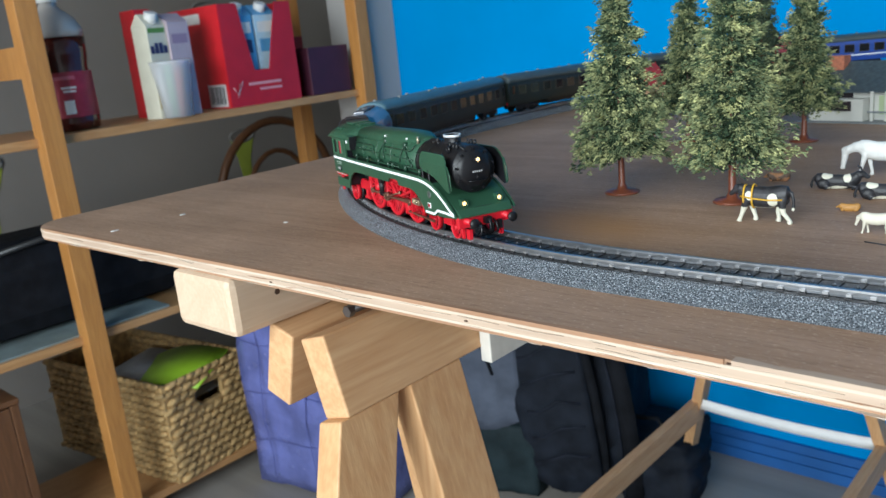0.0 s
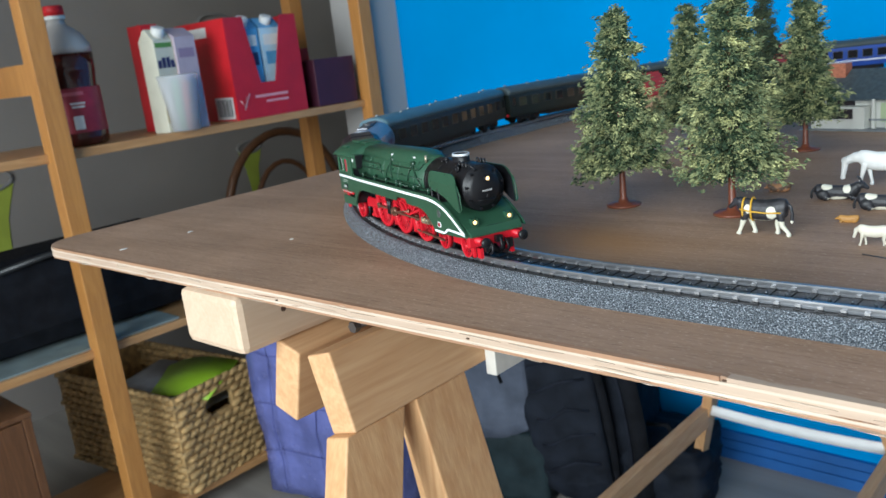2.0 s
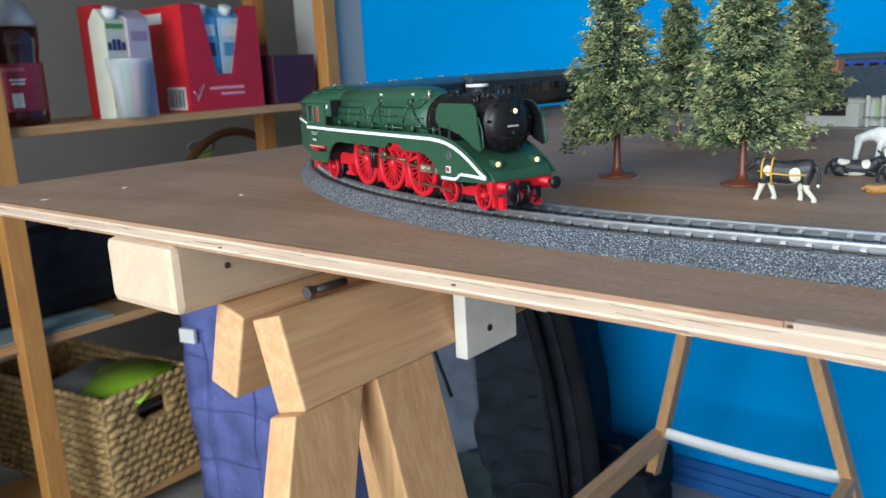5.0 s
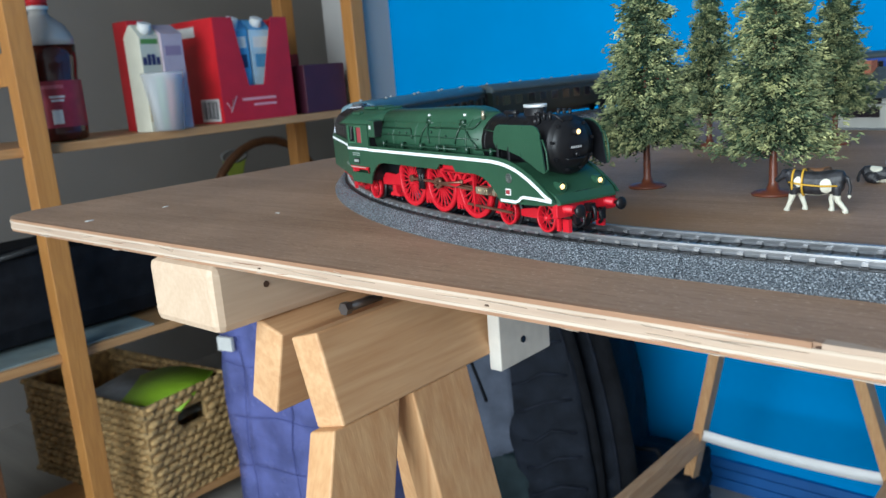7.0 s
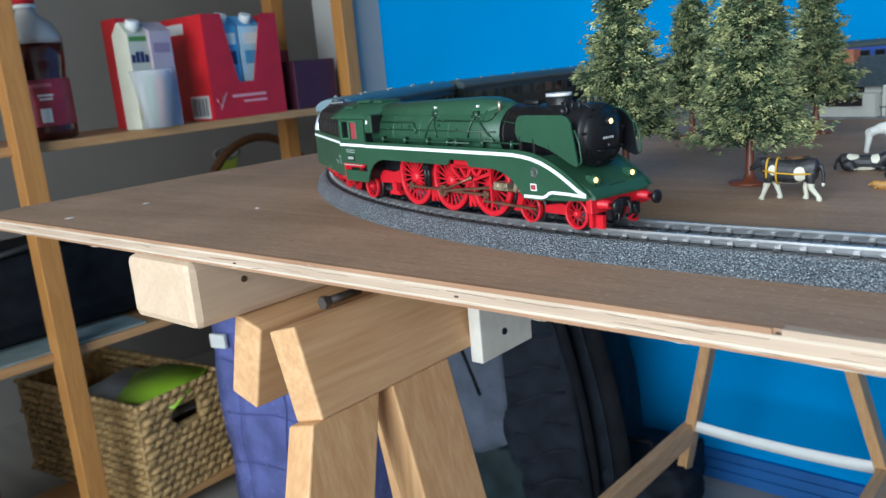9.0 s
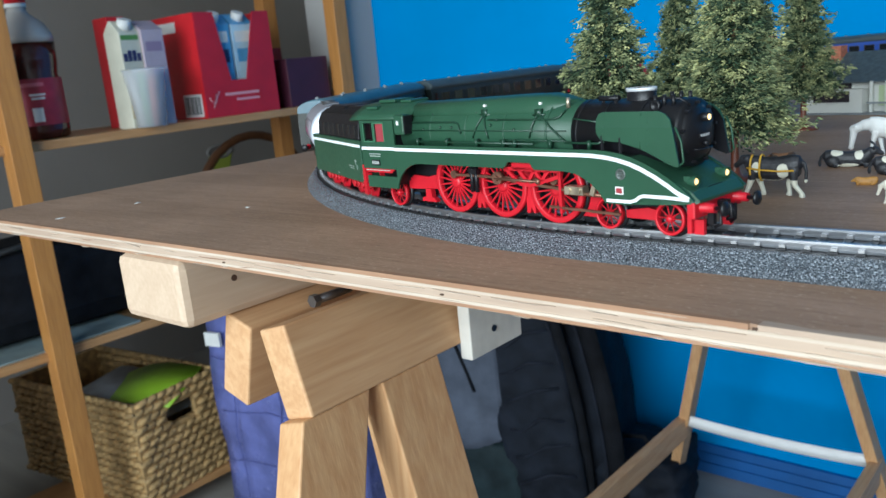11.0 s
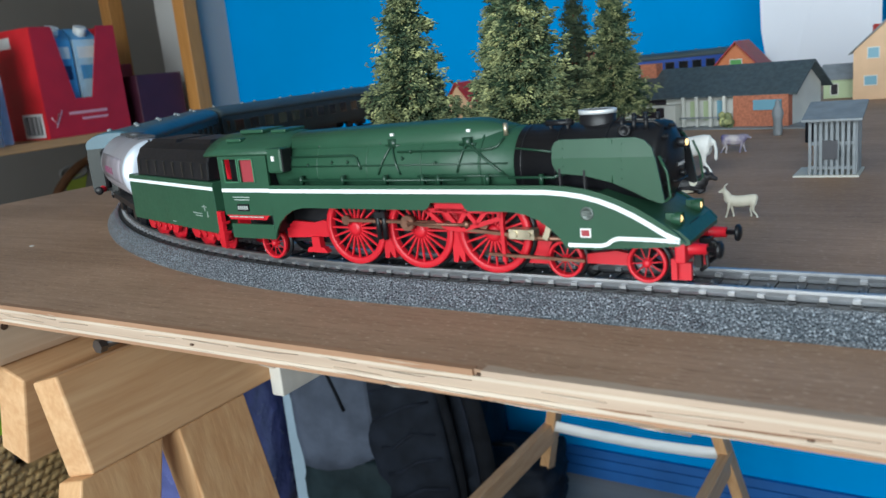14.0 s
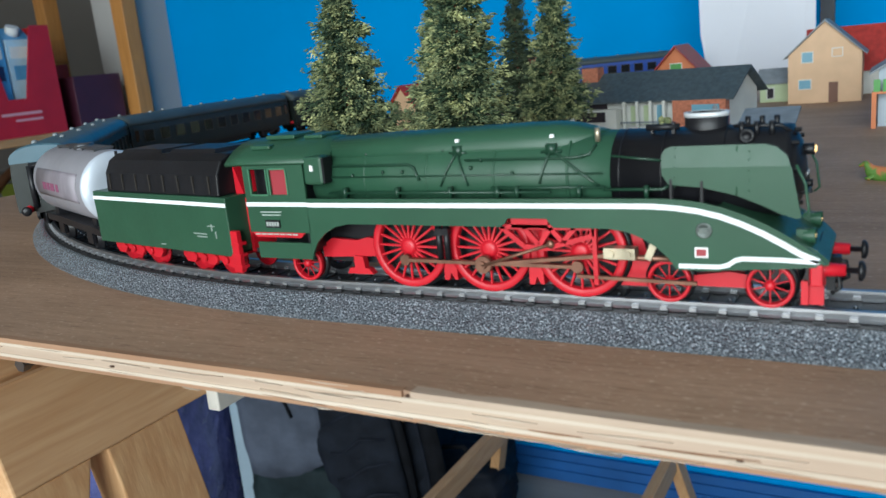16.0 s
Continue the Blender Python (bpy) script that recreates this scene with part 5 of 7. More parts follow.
def fir_tree(x, y, height, width, seed, mat, label, clumps=2600, bare=0.18, turn=0.0, fall=(0.15, 0.5)):
    """A model fir: plastic trunk with a round foot, drooping twigs and flocked clumps, coloured dark inside as shade.
    """
    rng = random.Random(seed)
    t = thing("fir_tree", pose(x, y, T, 0, 0, turn), label, "tree", "model fir trees")
    bm = bmesh.new()
    lathe(bm, [(z, r) for z, r in ((0, 0.0105), (0.0008, 0.0108), (0.0016, 0.0095), (0.0024, 0.0036), (0.006, 0.0022), (height * 0.3, 0.0016), (height * 0.97, 0.0006))], "z", 20)
    part("trunk", bm, BARK, t)
    inner, outer = ([], []), ([], [])

    def tuft(c, size, way, store):
        verts, faces = store
        k = len(verts)
        ax = Vector((rng.gauss(0, 1), rng.gauss(0, 1), rng.gauss(0, 0.6)))
        ax = (ax.normalized() * 0.55 + way).normalized()
        q = ax.to_track_quat("X", "Z")
        e = [Vector((rng.uniform(0.9, 1.9), 0, 0)), Vector((0, rng.uniform(0.3, 0.7), 0)), Vector((-rng.uniform(0.6, 1.4), 0, 0)), Vector((0, -rng.uniform(0.3, 0.7), 0)), Vector((0, 0, rng.uniform(0.25, 0.55))), Vector((0, 0, -rng.uniform(0.25, 0.55)))]
        for p in e:
            verts.append(c + q @ (p * size))
        for f in ((0, 1, 4), (1, 2, 4), (2, 3, 4), (3, 0, 4), (1, 0, 5), (2, 1, 5), (3, 2, 5), (0, 3, 5)):
            faces.append([k + i for i in f])

    layers = 17
    twigs = bmesh.new()
    for j in range(layers):
        u = (j + 0.5) / layers
        z0 = height * (bare + (0.99 - bare) * u)
        reach = width / 2 * (1 - u) ** 0.80 * (0.98 if u > 0.08 else 0.86) * (1.08 if j % 3 == 0 else 0.96 if j % 3 == 1 else 0.78) + 0.003
        n = max(4, int(15 * (1 - u) ** 0.7) + 3)
        for i in range(n):
            a = i * math.tau / n + rng.uniform(-0.3, 0.3) + j
            r = reach * rng.uniform(0.62, 1.08)
            droop = -r * rng.uniform(*fall) + height * 0.012
            d = Vector((math.cos(a), math.sin(a), 0))
            zj = z0 + rng.uniform(-0.4, 0.4) * height / layers
            root, tip = Vector((0, 0, zj)), d * r + Vector((0, 0, zj + droop))
            tube(twigs, root, tip, 0.0005, 4, 0.00025)
            m = max(4, int(clumps / layers / n * (0.5 + 1.1 * (1 - u))))
            for k in range(m):
                w = rng.uniform(0.15, 1.05) ** 0.7
                p = root.lerp(tip, w)
                spread = 0.0034 * (1.25 - 0.4 * w) * (0.7 + 0.5 * (1 - u))
                p = p + Vector((rng.gauss(0, spread), rng.gauss(0, spread), rng.gauss(0, spread * 0.55)))
                # Tufts near the trunk go to the darker, shaded colour.
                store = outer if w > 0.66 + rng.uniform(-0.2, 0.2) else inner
                for q in range(7 if store is outer else 8):
                    g = Vector((rng.gauss(0, 0.0011), rng.gauss(0, 0.0011), rng.gauss(0, 0.0008)))
                    tuft(p + g, rng.uniform(0.0006, 0.0014) if store is outer else rng.uniform(0.0007, 0.0014), d * 0.95 + Vector((0, 0, droop / max(r, 0.002))), store)
    for k in range(30):
        tuft(Vector((rng.gauss(0, 0.0013), rng.gauss(0, 0.0013), height * rng.uniform(0.92, 1.01))), rng.uniform(0.0006, 0.0013), Vector((0, 0, 0.6)), outer)
    part("twig_frame", twigs, TWIG, t)
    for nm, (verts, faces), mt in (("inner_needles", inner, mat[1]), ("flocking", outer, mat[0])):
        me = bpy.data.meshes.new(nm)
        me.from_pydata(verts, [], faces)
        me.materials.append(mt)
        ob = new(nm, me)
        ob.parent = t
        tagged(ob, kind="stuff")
    return t


fir_tree(0.379, 0.218, 0.121, 0.064, 3, (LEAF, LEAF_SHADE), "sage-green flocked fir tree on a brown disc foot", 3900, bare=0.225, fall=(0.12, 0.45))
fir_tree(0.4530, 0.2110, 0.124, 0.063, 5, (LEAF, LEAF_SHADE), "broad sage-green fir tree behind the harnessed cow", 4700, bare=0.205, fall=(0.02, 0.34))
fir_tree(0.3300, 0.4180, 0.120, 0.060, 7, (LEAF, LEAF_SHADE), "sage-green fir tree standing further back", 3200, bare=0.22, fall=(0.05, 0.35))
fir_tree(0.4210, 0.4260, 0.119, 0.054, 9, (LEAF, LEAF_SHADE), "tall olive-green fir tree before the long house", 3300, bare=0.22, fall=(0.05, 0.35))
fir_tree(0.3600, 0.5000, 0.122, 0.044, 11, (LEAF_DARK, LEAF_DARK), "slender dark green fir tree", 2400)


# ---- shelf and what stands there ----
shelf = thing("wooden_shelf", None, "open varnished wooden shelf unit with posts and boards", "shelf")
for x, ends in ((-0.985, (-0.05, 0.415, 1.255)), (-1.265, (-0.05, 1.255))):
    for y in ends:
        part("post", B(x - 0.02, x + 0.02, y, y + 0.042, 0, 2.0), SHELF_WOOD, shelf, bevel=0.002)
for z in (0.06, 0.465, 0.872, 1.32, 1.75):
    part("shelf_board", B(-1.285, -0.990, -0.04, 1.30, z - 0.018, z), SHELF_BOARD, shelf, bevel=0.0015)
part("end_rail", B(-1.245, -1.005, 0.425, 0.447, 0.985, 1.045), SHELF_WOOD, shelf)
SHZ = 0.8722
CARD_RED = material("red_card", (0.58, 0.012, 0.02), 0.5, vary=0.08, scale=20)
CARD_CRIMSON = material("crimson_card", (0.44, 0.010, 0.022), 0.5, vary=0.08, scale=20)
PAPER_WHITE = material("white_print", (0.70, 0.70, 0.68), 0.6, vary=0.05, scale=40)
INK = material("dark_print", (0.05, 0.05, 0.06), 0.6)


def bottle(x, y):
    b = thing("drink_bottle", pose(x, y, SHZ) @ Matrix.Diagonal((1.2, 1.2, 1.0, 1.0)), "large plastic bottle of dark red drink with a red cap", "bottle")
    bm = bmesh.new()
    lathe(bm, [(0, 0.040), (0.004, 0.046), (0.02, 0.047), (0.10, 0.046), (0.125, 0.043), (0.15, 0.046), (0.185, 0.047), (0.186, 0.0)], "z", 32)
    part("liquid", bm, material("dark_cherry_drink", (0.055, 0.010, 0.008), 0.15, spec=0.6), b)
    bm = bmesh.new()
    lathe(bm, [(0.186, 0.0475), (0.20, 0.047), (0.225, 0.036), (0.243, 0.017), (0.250, 0.0145), (0.262, 0.0145)], "z", 32)
    part("neck", bm, material("hazy_clear_plastic", (0.40, 0.38, 0.36), 0.2, spec=0.6), b)
    bm = bmesh.new()
    lathe(bm, [(0.262, 0.016), (0.280, 0.016), (0.282, 0.014)], "z", 24)
    part("cap", bm, CARD_RED, b)
    bm = bmesh.new()
    lathe(bm, [(0.255, 0.0165), (0.262, 0.0168)], "z", 24, cap=False)
    part("cap_ring", bm, PAPER_WHITE, b)
    bm = bmesh.new()
    lathe(bm, [(0.028, 0.0475), (0.118, 0.0472)], "z", 32, cap=False)
    lb = part("paper_label", bm, material("raspberry_label", (0.30, 0.018, 0.04), 0.5, vary=0.2, scale=30), b)
    for a, z0, z1, w in ((-0.35, 0.035, 0.062, 0.34), (-0.28, 0.085, 0.089, 0.5), (-0.28, 0.078, 0.082, 0.42), (-0.5, 0.103, 0.110, 0.95)):
        bm = bmesh.new()
        rows = [[(0.0478 * math.cos(a + w * (k / 6 - 0.5)), 0.0478 * math.sin(a + w * (k / 6 - 0.5)), z) for z in (z0, z1)] for k in range(7)]
        loft(bm, rows, closed=False, cap=False)
        part("print_bar", bm, PAPER_WHITE if z0 < 0.1 else material("pink_print", (0.5, 0.12, 0.16), 0.5), lb)
    return b


bottle(-1.075, 0.524)


def carton(x, y, w, d, h, mats, label, turn=0.0, top=0.03, cap=None, bars=()):
    """A gable-topped drink carton."""
    c = thing("drink_carton", pose(x, y, SHZ, 0, 0, turn), label, "carton")
    bm = B(-d / 2, d / 2, -w / 2, w / 2, 0, h)
    part("body", bm, mats[0], c, bevel=0.001)
    bm = bmesh.new()
    prism(bm, [(-d / 2, h), (d / 2, h), (d / 2 * 0.1, h + top), (-d / 2 * 0.1, h + top)], -w / 2, w / 2)
    part("gable_top", bm, mats[1], c)
    if cap:
        bm = bmesh.new()
        tube(bm, (d * 0.2, 0, h + top * 0.3), (d * 0.34, 0, h + top * 1.1), 0.014, 16)
        part("cap", bm, cap, c)
    for y0, y1, z0, z1, mat in bars:
        part("print_bar", B(d / 2, d / 2 + 0.0006, y0, y1, z0, z1), mat, c)
    return c


CREAMY = material("cream_carton", (0.58, 0.56, 0.46), 0.45, vary=0.06, scale=30)
LILAC = material("lilac_carton", (0.44, 0.36, 0.42), 0.45, vary=0.06, scale=30)
NAVY = material("navy_print", (0.03, 0.03, 0.10), 0.5)
LEAFG = material("leaf_green_print", (0.10, 0.24, 0.05), 0.5)
SKYBLUE = material("sky_blue_carton", (0.10, 0.33, 0.58), 0.4, vary=0.15, scale=30)
PALEB = material("pale_blue_carton", (0.45, 0.62, 0.72), 0.4, vary=0.1, scale=30)
oat = carton(-1.025, 0.705, 0.050, 0.05, 0.195, (CREAMY, CREAMY), "cream oat drink carton with dark lettering", 8, 0.025, PAPER_WHITE,
             ((-0.022, 0.02, 0.18, 0.19, LEAFG), (-0.024, -0.008, 0.02, 0.12, material("oat_beige", (0.45, 0.36, 0.2), 0.5))))
for k in range(4):
    part("letter_bar", B(0.0252, 0.0260, -0.022 + k * 0.0112, -0.0135 + k * 0.0112, 0.137, 0.153 + (0.006 if k in (1, 2) else 0)), NAVY, oat)
carton(-1.035, 0.757, 0.054, 0.07, 0.20, (LILAC, LILAC), "lilac drink carton beside the oat carton", 6, 0.02, None, ((-0.02, 0.02, 0.155, 0.175, material("lilac_print", (0.28, 0.2, 0.3), 0.5)),))
solid("red_folder", B(-1.15, -1.09, 0.712, 0.752, SHZ, SHZ + 0.235), CARD_RED, "red card box standing behind the cartons", "box", bevel=0.001)


def beaker(x, y):
    c = thing("plastic_beaker", pose(x, y, SHZ), "clear plastic beaker full of coloured pens", "beaker")
    glass = bpy.data.materials.new("frosted_clear_plastic")
    glass.use_nodes = True
    b = glass.node_tree.nodes["Principled BSDF"]
    b.inputs["Base Color"].default_value, b.inputs["Roughness"].default_value = (0.75, 0.78, 0.82, 1), 0.25
    b.inputs["Alpha"].default_value = 0.36
    bm = bmesh.new()
    lathe(bm, [(0, 0.0), (0, 0.032), (0.115, 0.044), (0.118, 0.0455), (0.121, 0.044), (0.115, 0.0425), (0.003, 0.031), (0.003, 0.0)], "z", 32, cap=False)
    part("cup", bm, glass, c)
    cols = ((0.55, 0.08, 0.10), (0.08, 0.16, 0.42), (0.30, 0.18, 0.40), (0.05, 0.30, 0.16), (0.55, 0.30, 0.30), (0.12, 0.3, 0.5), (0.6, 0.6, 0.6), (0.10, 0.35, 0.15))
    for i, col in enumerate(cols):
        a = i * 0.8
        bm = bmesh.new()
        tube(bm, (0.014 * math.cos(a), 0.016 * math.sin(a), 0.004), (0.030 * math.cos(a), 0.032 * math.sin(a), 0.105 + 0.006 * (i % 3)), 0.0085, 10)
        part("pen", bm, material("pen_colour", col, 0.4), c)
    return c


beaker(-0.992, 0.722)


def display_tray():
    """A red shelf tray, cut out at the front, with milk cartons."""
    x1, y0, y1, z0 = -0.995, 0.862, 1.068, SHZ
    d, h = 0.21, 0.232
    t = thing("display_tray", None, "red card display tray holding blue milk cartons", "carton tray")
    part("side", B(x1 - d, x1, y0, y0 + 0.003, z0, z0 + h), CARD_RED, t, "bright red side with a barcode")
    part("side", B(x1 - d, x1, y1 - 0.003, y1, z0, z0 + h), CARD_CRIMSON, t)
    part("back", B(x1 - d, x1 - d + 0.003, y0 + 0.003, y1 - 0.003, z0, z0 + h), CARD_CRIMSON, t)
    part("base", B(x1 - d + 0.003, x1 - 0.003, y0 + 0.003, y1 - 0.003, z0, z0 + 0.003), CARD_CRIMSON, t)
    bm = bmesh.new()
    w = y1 - y0
    prism(bm, [(y0 + 0.003, z0), (y1 - 0.003, z0), (y1 - 0.003, z0 + h), (y1 - 0.045, z0 + h), (y1 - 0.085, z0 + 0.080), (y0 + 0.078, z0 + 0.080), (y0 + 0.052, z0 + h), (y0 + 0.003, z0 + h)], x1 - 0.003, x1, "yz")
    part("front", bm, CARD_CRIMSON, t, "crimson cut-out front")
    part("barcode_label", B(x1 - 0.085, x1 - 0.012, y0 - 0.0006, y0, z0 + 0.004, z0 + 0.055), PAPER_WHITE, t)
    for i in range(12):
        xx = x1 - 0.080 + i * 0.0052
        part("barcode_bar", B(xx, xx + 0.0012 + 0.0012 * (i % 3), y0 - 0.0012, y0 - 0.0006, z0 + 0.010, z0 + 0.050), INK, t)
    part("white_label", B(x1 - 0.15, x1 - 0.075, y0 - 0.0006, y0, z0 + 0.195, z0 + 0.218), PAPER_WHITE, t)
    for a, b, c, e in ((0.055, 0.150, 0.046, 0.052), (0.085, 0.150, 0.033, 0.038)):
        part("print_bar", B(x1, x1 + 0.0006, y0 + a, y0 + b, z0 + c, z0 + e), material("pink_print", (0.62, 0.30, 0.33), 0.5), t)
    bm = bmesh.new()
    pipe(bm, [(x1 + 0.0005, y0 + 0.012, z0 + 0.045), (x1 + 0.0005, y0 + 0.022, z0 + 0.03), (x1 + 0.0005, y0 + 0.030, z0 + 0.052), (x1 + 0.0005, y0 + 0.020, z0 + 0.022), (x1 + 0.0005, y0 + 0.040, z0 + 0.058)], 0.0012)
    part("print_mark", bm, material("pale_pink_mark", (0.7, 0.42, 0.45), 0.5), t)
    return t


display_tray()
for yy, mats, cap in ((0.935, (SKYBLUE, SKYBLUE), PAPER_WHITE), (1.003, (PALEB, SKYBLUE), PAPER_WHITE)):
    carton(-1.045, yy, 0.062, 0.062, 0.205, mats, "blue and white milk carton in the red tray", 0, 0.025, cap,
           ((-0.022, 0.022, 0.12, 0.15, NAVY if mats[0] is SKYBLUE else SKYBLUE), (-0.024, 0.024, 0.165, 0.19, PAPER_WHITE)))
solid("purple_box", B(-1.12, -0.995, 1.105, 1.238, SHZ, SHZ + 0.118), material("dark_purple_box", (0.050, 0.009, 0.022), 0.5, vary=0.1, scale=20), "dark purple box on the shelf", "box", bevel=0.002)
solid("red_book", B(-1.22, -1.125, 1.09, 1.20, SHZ, SHZ + 0.150), material("dark_red_book", (0.25, 0.012, 0.015), 0.5, vary=0.1, scale=20), "dark red book behind the purple box", "book", bevel=0.002)

# black case on the low shelf
BLACK_CLOTH = material("black_cloth", (0.008, 0.009, 0.012), 0.8, spec=0.12, vary=0.3, scale=30, bump=0.0006, bump_scale=300)
case = thing("black_case", None, "black soft case lying on the lower shelf", "case")
bm = bmesh.new()
box(bm, -1.28, -1.065, 0.02, 0.735, 0.4692, 0.668)
part("body", bm, BLACK_CLOTH, case, bevel=0.05)
bm = bmesh.new()
pipe(bm, [(-1.07, 0.30, 0.655), (-1.07, 0.46, 0.672), (-1.07, 0.64, 0.685), (-1.07, 0.70, 0.655)], 0.006, 8)
part("rim_piping", bm, material("dark_rubber", (0.02, 0.022, 0.025), 0.35), case)
part("clasp", B(-1.072, -1.062, 0.645, 0.685, 0.680, 0.690), STEEL, case, bevel=0.002)
box_bm = B(-1.26, -1.0, 0.16, 0.62, 0.4652, 0.469)
solid("magazine", box_bm, material("pale_magazine", (0.20, 0.25, 0.25), 0.5, vary=0.15, scale=20), "pale magazine under the black case", "magazine")

# dark wooden upright at the bottom shelf's end, boxed out to shade the basket
shade_box = thing("basket_shade_box", None, "dark reddish-brown wooden upright on the bottom shelf, boxed out to shade the basket", "box")
part("side", B(-1.275, -1.0, 0.255, 0.272, 0.0602, 0.375), DARK_WOOD, shade_box, bevel=0.002)
part("side", B(-1.275, -1.0, -0.003, 0.014, 0.0602, 0.375), DARK_WOOD, shade_box, bevel=0.002)
part("front", B(-1.017, -1.0, 0.0145, 0.2545, 0.0602, 0.372), DARK_WOOD, shade_box, bevel=0.002)
part("lid", B(-1.275, -0.998, -0.004, 0.274, 0.3755, 0.387), DARK_WOOD, shade_box, bevel=0.002)

# woven basket
BASKET = material("water_hyacinth_weave", (0.43, 0.275, 0.115), 0.75, vary=0.35, scale=60, bump=0.0015, bump_scale=260)


def woven_basket(m, lx, ly, h):
    b = thing("woven_basket", m, "woven water-hyacinth basket holding papers", "basket")
    for a in ((-lx, -lx + 0.012, 0, ly), (-0.012, 0, 0, ly), (-lx + 0.012, -0.012, 0, 0.012), (-lx + 0.012, -0.012, ly - 0.012, ly)):
        bm = bmesh.new()
        if a[1] == 0:
            box(bm, *a, 0, h * 0.66)
            box(bm, a[0], a[1], 0, ly * 0.34, h * 0.66, h * 0.84)
            box(bm, a[0], a[1], ly * 0.66, ly, h * 0.66, h * 0.84)
            box(bm, a[0], a[1], 0, ly, h * 0.84, h)
        else:
            box(bm, *a, 0, h)
        part("basket_side", bm, BASKET, b)
    part("basket_base", B(-lx + 0.012, -0.012, 0.012, ly - 0.012, 0, 0.01), BASKET, b)
    verts, faces = [], []
    rng = random.Random(4)

    def knot(c, du, dn, size):
        k = len(verts)
        up = Vector((0, 0, 1))
        for s in (-1, -0.5, 0.5, 1):
            rr = 1.0 if abs(s) < 0.7 else 0.45
            for i in range(6):
                a = i * math.tau / 6
                verts.append(c + du * (s * size * 1.15) + up * (math.cos(a) * size * 0.52 * rr + s * size * 0.22) + dn * (math.sin(a) * size * 0.5 * rr))
        for r in range(3):
            for i in range(6):
                faces.append((k + r * 6 + i, k + r * 6 + (i + 1) % 6, k + (r + 1) * 6 + (i + 1) % 6, k + (r + 1) * 6 + i))
        faces.append(tuple(k + i for i in reversed(range(6))))
        faces.append(tuple(k + 18 + i for i in range(6)))
    step, rise = 0.0250, 0.0190
    for j in range(int(h / rise) + 1):
        z = 0.006 + j * rise
        for face in range(3):
            length = (lx, ly, lx)[face]
            for i in range(int(length / step) + 1):
                u = (i + 0.5 * (j % 2)) * step + rng.uniform(-0.001, 0.001)
                if u > length - 0.010 or u < 0.010:
                    continue
                if face == 1 and h * 0.62 < z < h * 0.86 and ly * 0.32 < u < ly * 0.68:
                    continue
                if face == 0:
                    c, du, dn = Vector((-u, -0.002, z)), Vector((1, 0, 0)), Vector((0, -1, 0))
                elif face == 1:
                    c, du, dn = Vector((0.002, u, z)), Vector((0, 1, 0)), Vector((1, 0, 0))
                else:
                    c, du, dn = Vector((-u, ly - 0.014, z)), Vector((1, 0, 0)), Vector((0, -1, 0))
                knot(c, du, dn, 0.0150 * rng.uniform(0.9, 1.1))
    me = bpy.data.meshes.new("weave")
    me.from_pydata(verts, [], faces)
    me.materials.append(BASKET)
    for p in me.polygons:
        p.use_smooth = True
    o = new("weave", me)
    o.parent = b
    tagged(o, kind="stuff")
    return b


bk = Matrix.Translation((-0.980, 0.553, 0.0602)) @ Matrix.Rotation(radians(8), 4, "Z")
woven_basket(bk, 0.46, 0.245, 0.236)


def sheet(name, m, w, d, mat, label, category, bend=0.02):
    bm = bmesh.new()
    rows = []
    for i in range(9):
        u = i / 8
        z = bend * math.sin(u * math.pi)
        rows.append([(-w / 2 + w * u, -d / 2, z), (-w / 2 + w * u, d / 2, z + bend * 0.4), (-w / 2 + w * u, d / 2, z + bend * 0.4 + 0.002), (-w / 2 + w * u, -d / 2, z + 0.002)])
    loft(bm, rows)
    return solid(name, bm, mat, label, category, m=m)


LIME = material("lime_green_plastic", (0.30, 0.52, 0.03), 0.4, vary=0.1, scale=10)
sheet("green_folder", Matrix.Translation((-1.10, 0.66, 0.268)) @ Euler((0.25, -0.12, 0.35)).to_matrix().to_4x4(), 0.22, 0.14, LIME, "lime green plastic folder in the basket", "folder")
sheet("grey_magazine", Matrix.Translation((-1.20, 0.63, 0.245)) @ Euler((0.1, 0.15, 0.1)).to_matrix().to_4x4(), 0.20, 0.17, material("grey_blue_paper", (0.30, 0.32, 0.36), 0.5, vary=0.2, scale=20), "grey magazine in the basket", "magazine")
sheet("paper_sheet", Matrix.Translation((-1.18, 0.65, 0.20)) @ Euler((0.0, 0.0, 0.1)).to_matrix().to_4x4(), 0.24, 0.18, PAPER_WHITE, "loose white paper sheet in the basket", "paper")


def soft_box(bm, size, seed, rough, sub=12, round_=0.27):
    """A cushion-like box with wrinkles; its base stays flat at z = 0."""
    g = bmesh.ops.create_cube(bm, size=2.0)
    bmesh.ops.subdivide_edges(bm, edges=bm.edges, cuts=sub, use_grid_fill=True)
    for v in bm.verts:
        p = v.co.copy()
        m = max(abs(p.x), abs(p.y), abs(p.z))
        q = p.normalized() * m * 1.25
        p = p.lerp(q, round_ * 1.6)
        k = noise.noise(Vector((p.x * 1.7 + seed, p.y * 1.7, p.z * 3.2))) * rough + noise.noise(Vector((p.x * 5 + seed, p.y * 5, p.z * 7))) * rough * 0.35
        p = p * (1 + k)
        v.co = Vector((p.x * size[0] / 2, p.y * size[1] / 2, max(0.0, (p.z + 1) * size[2] / 2)))
    for f in bm.faces:
        f.smooth = True


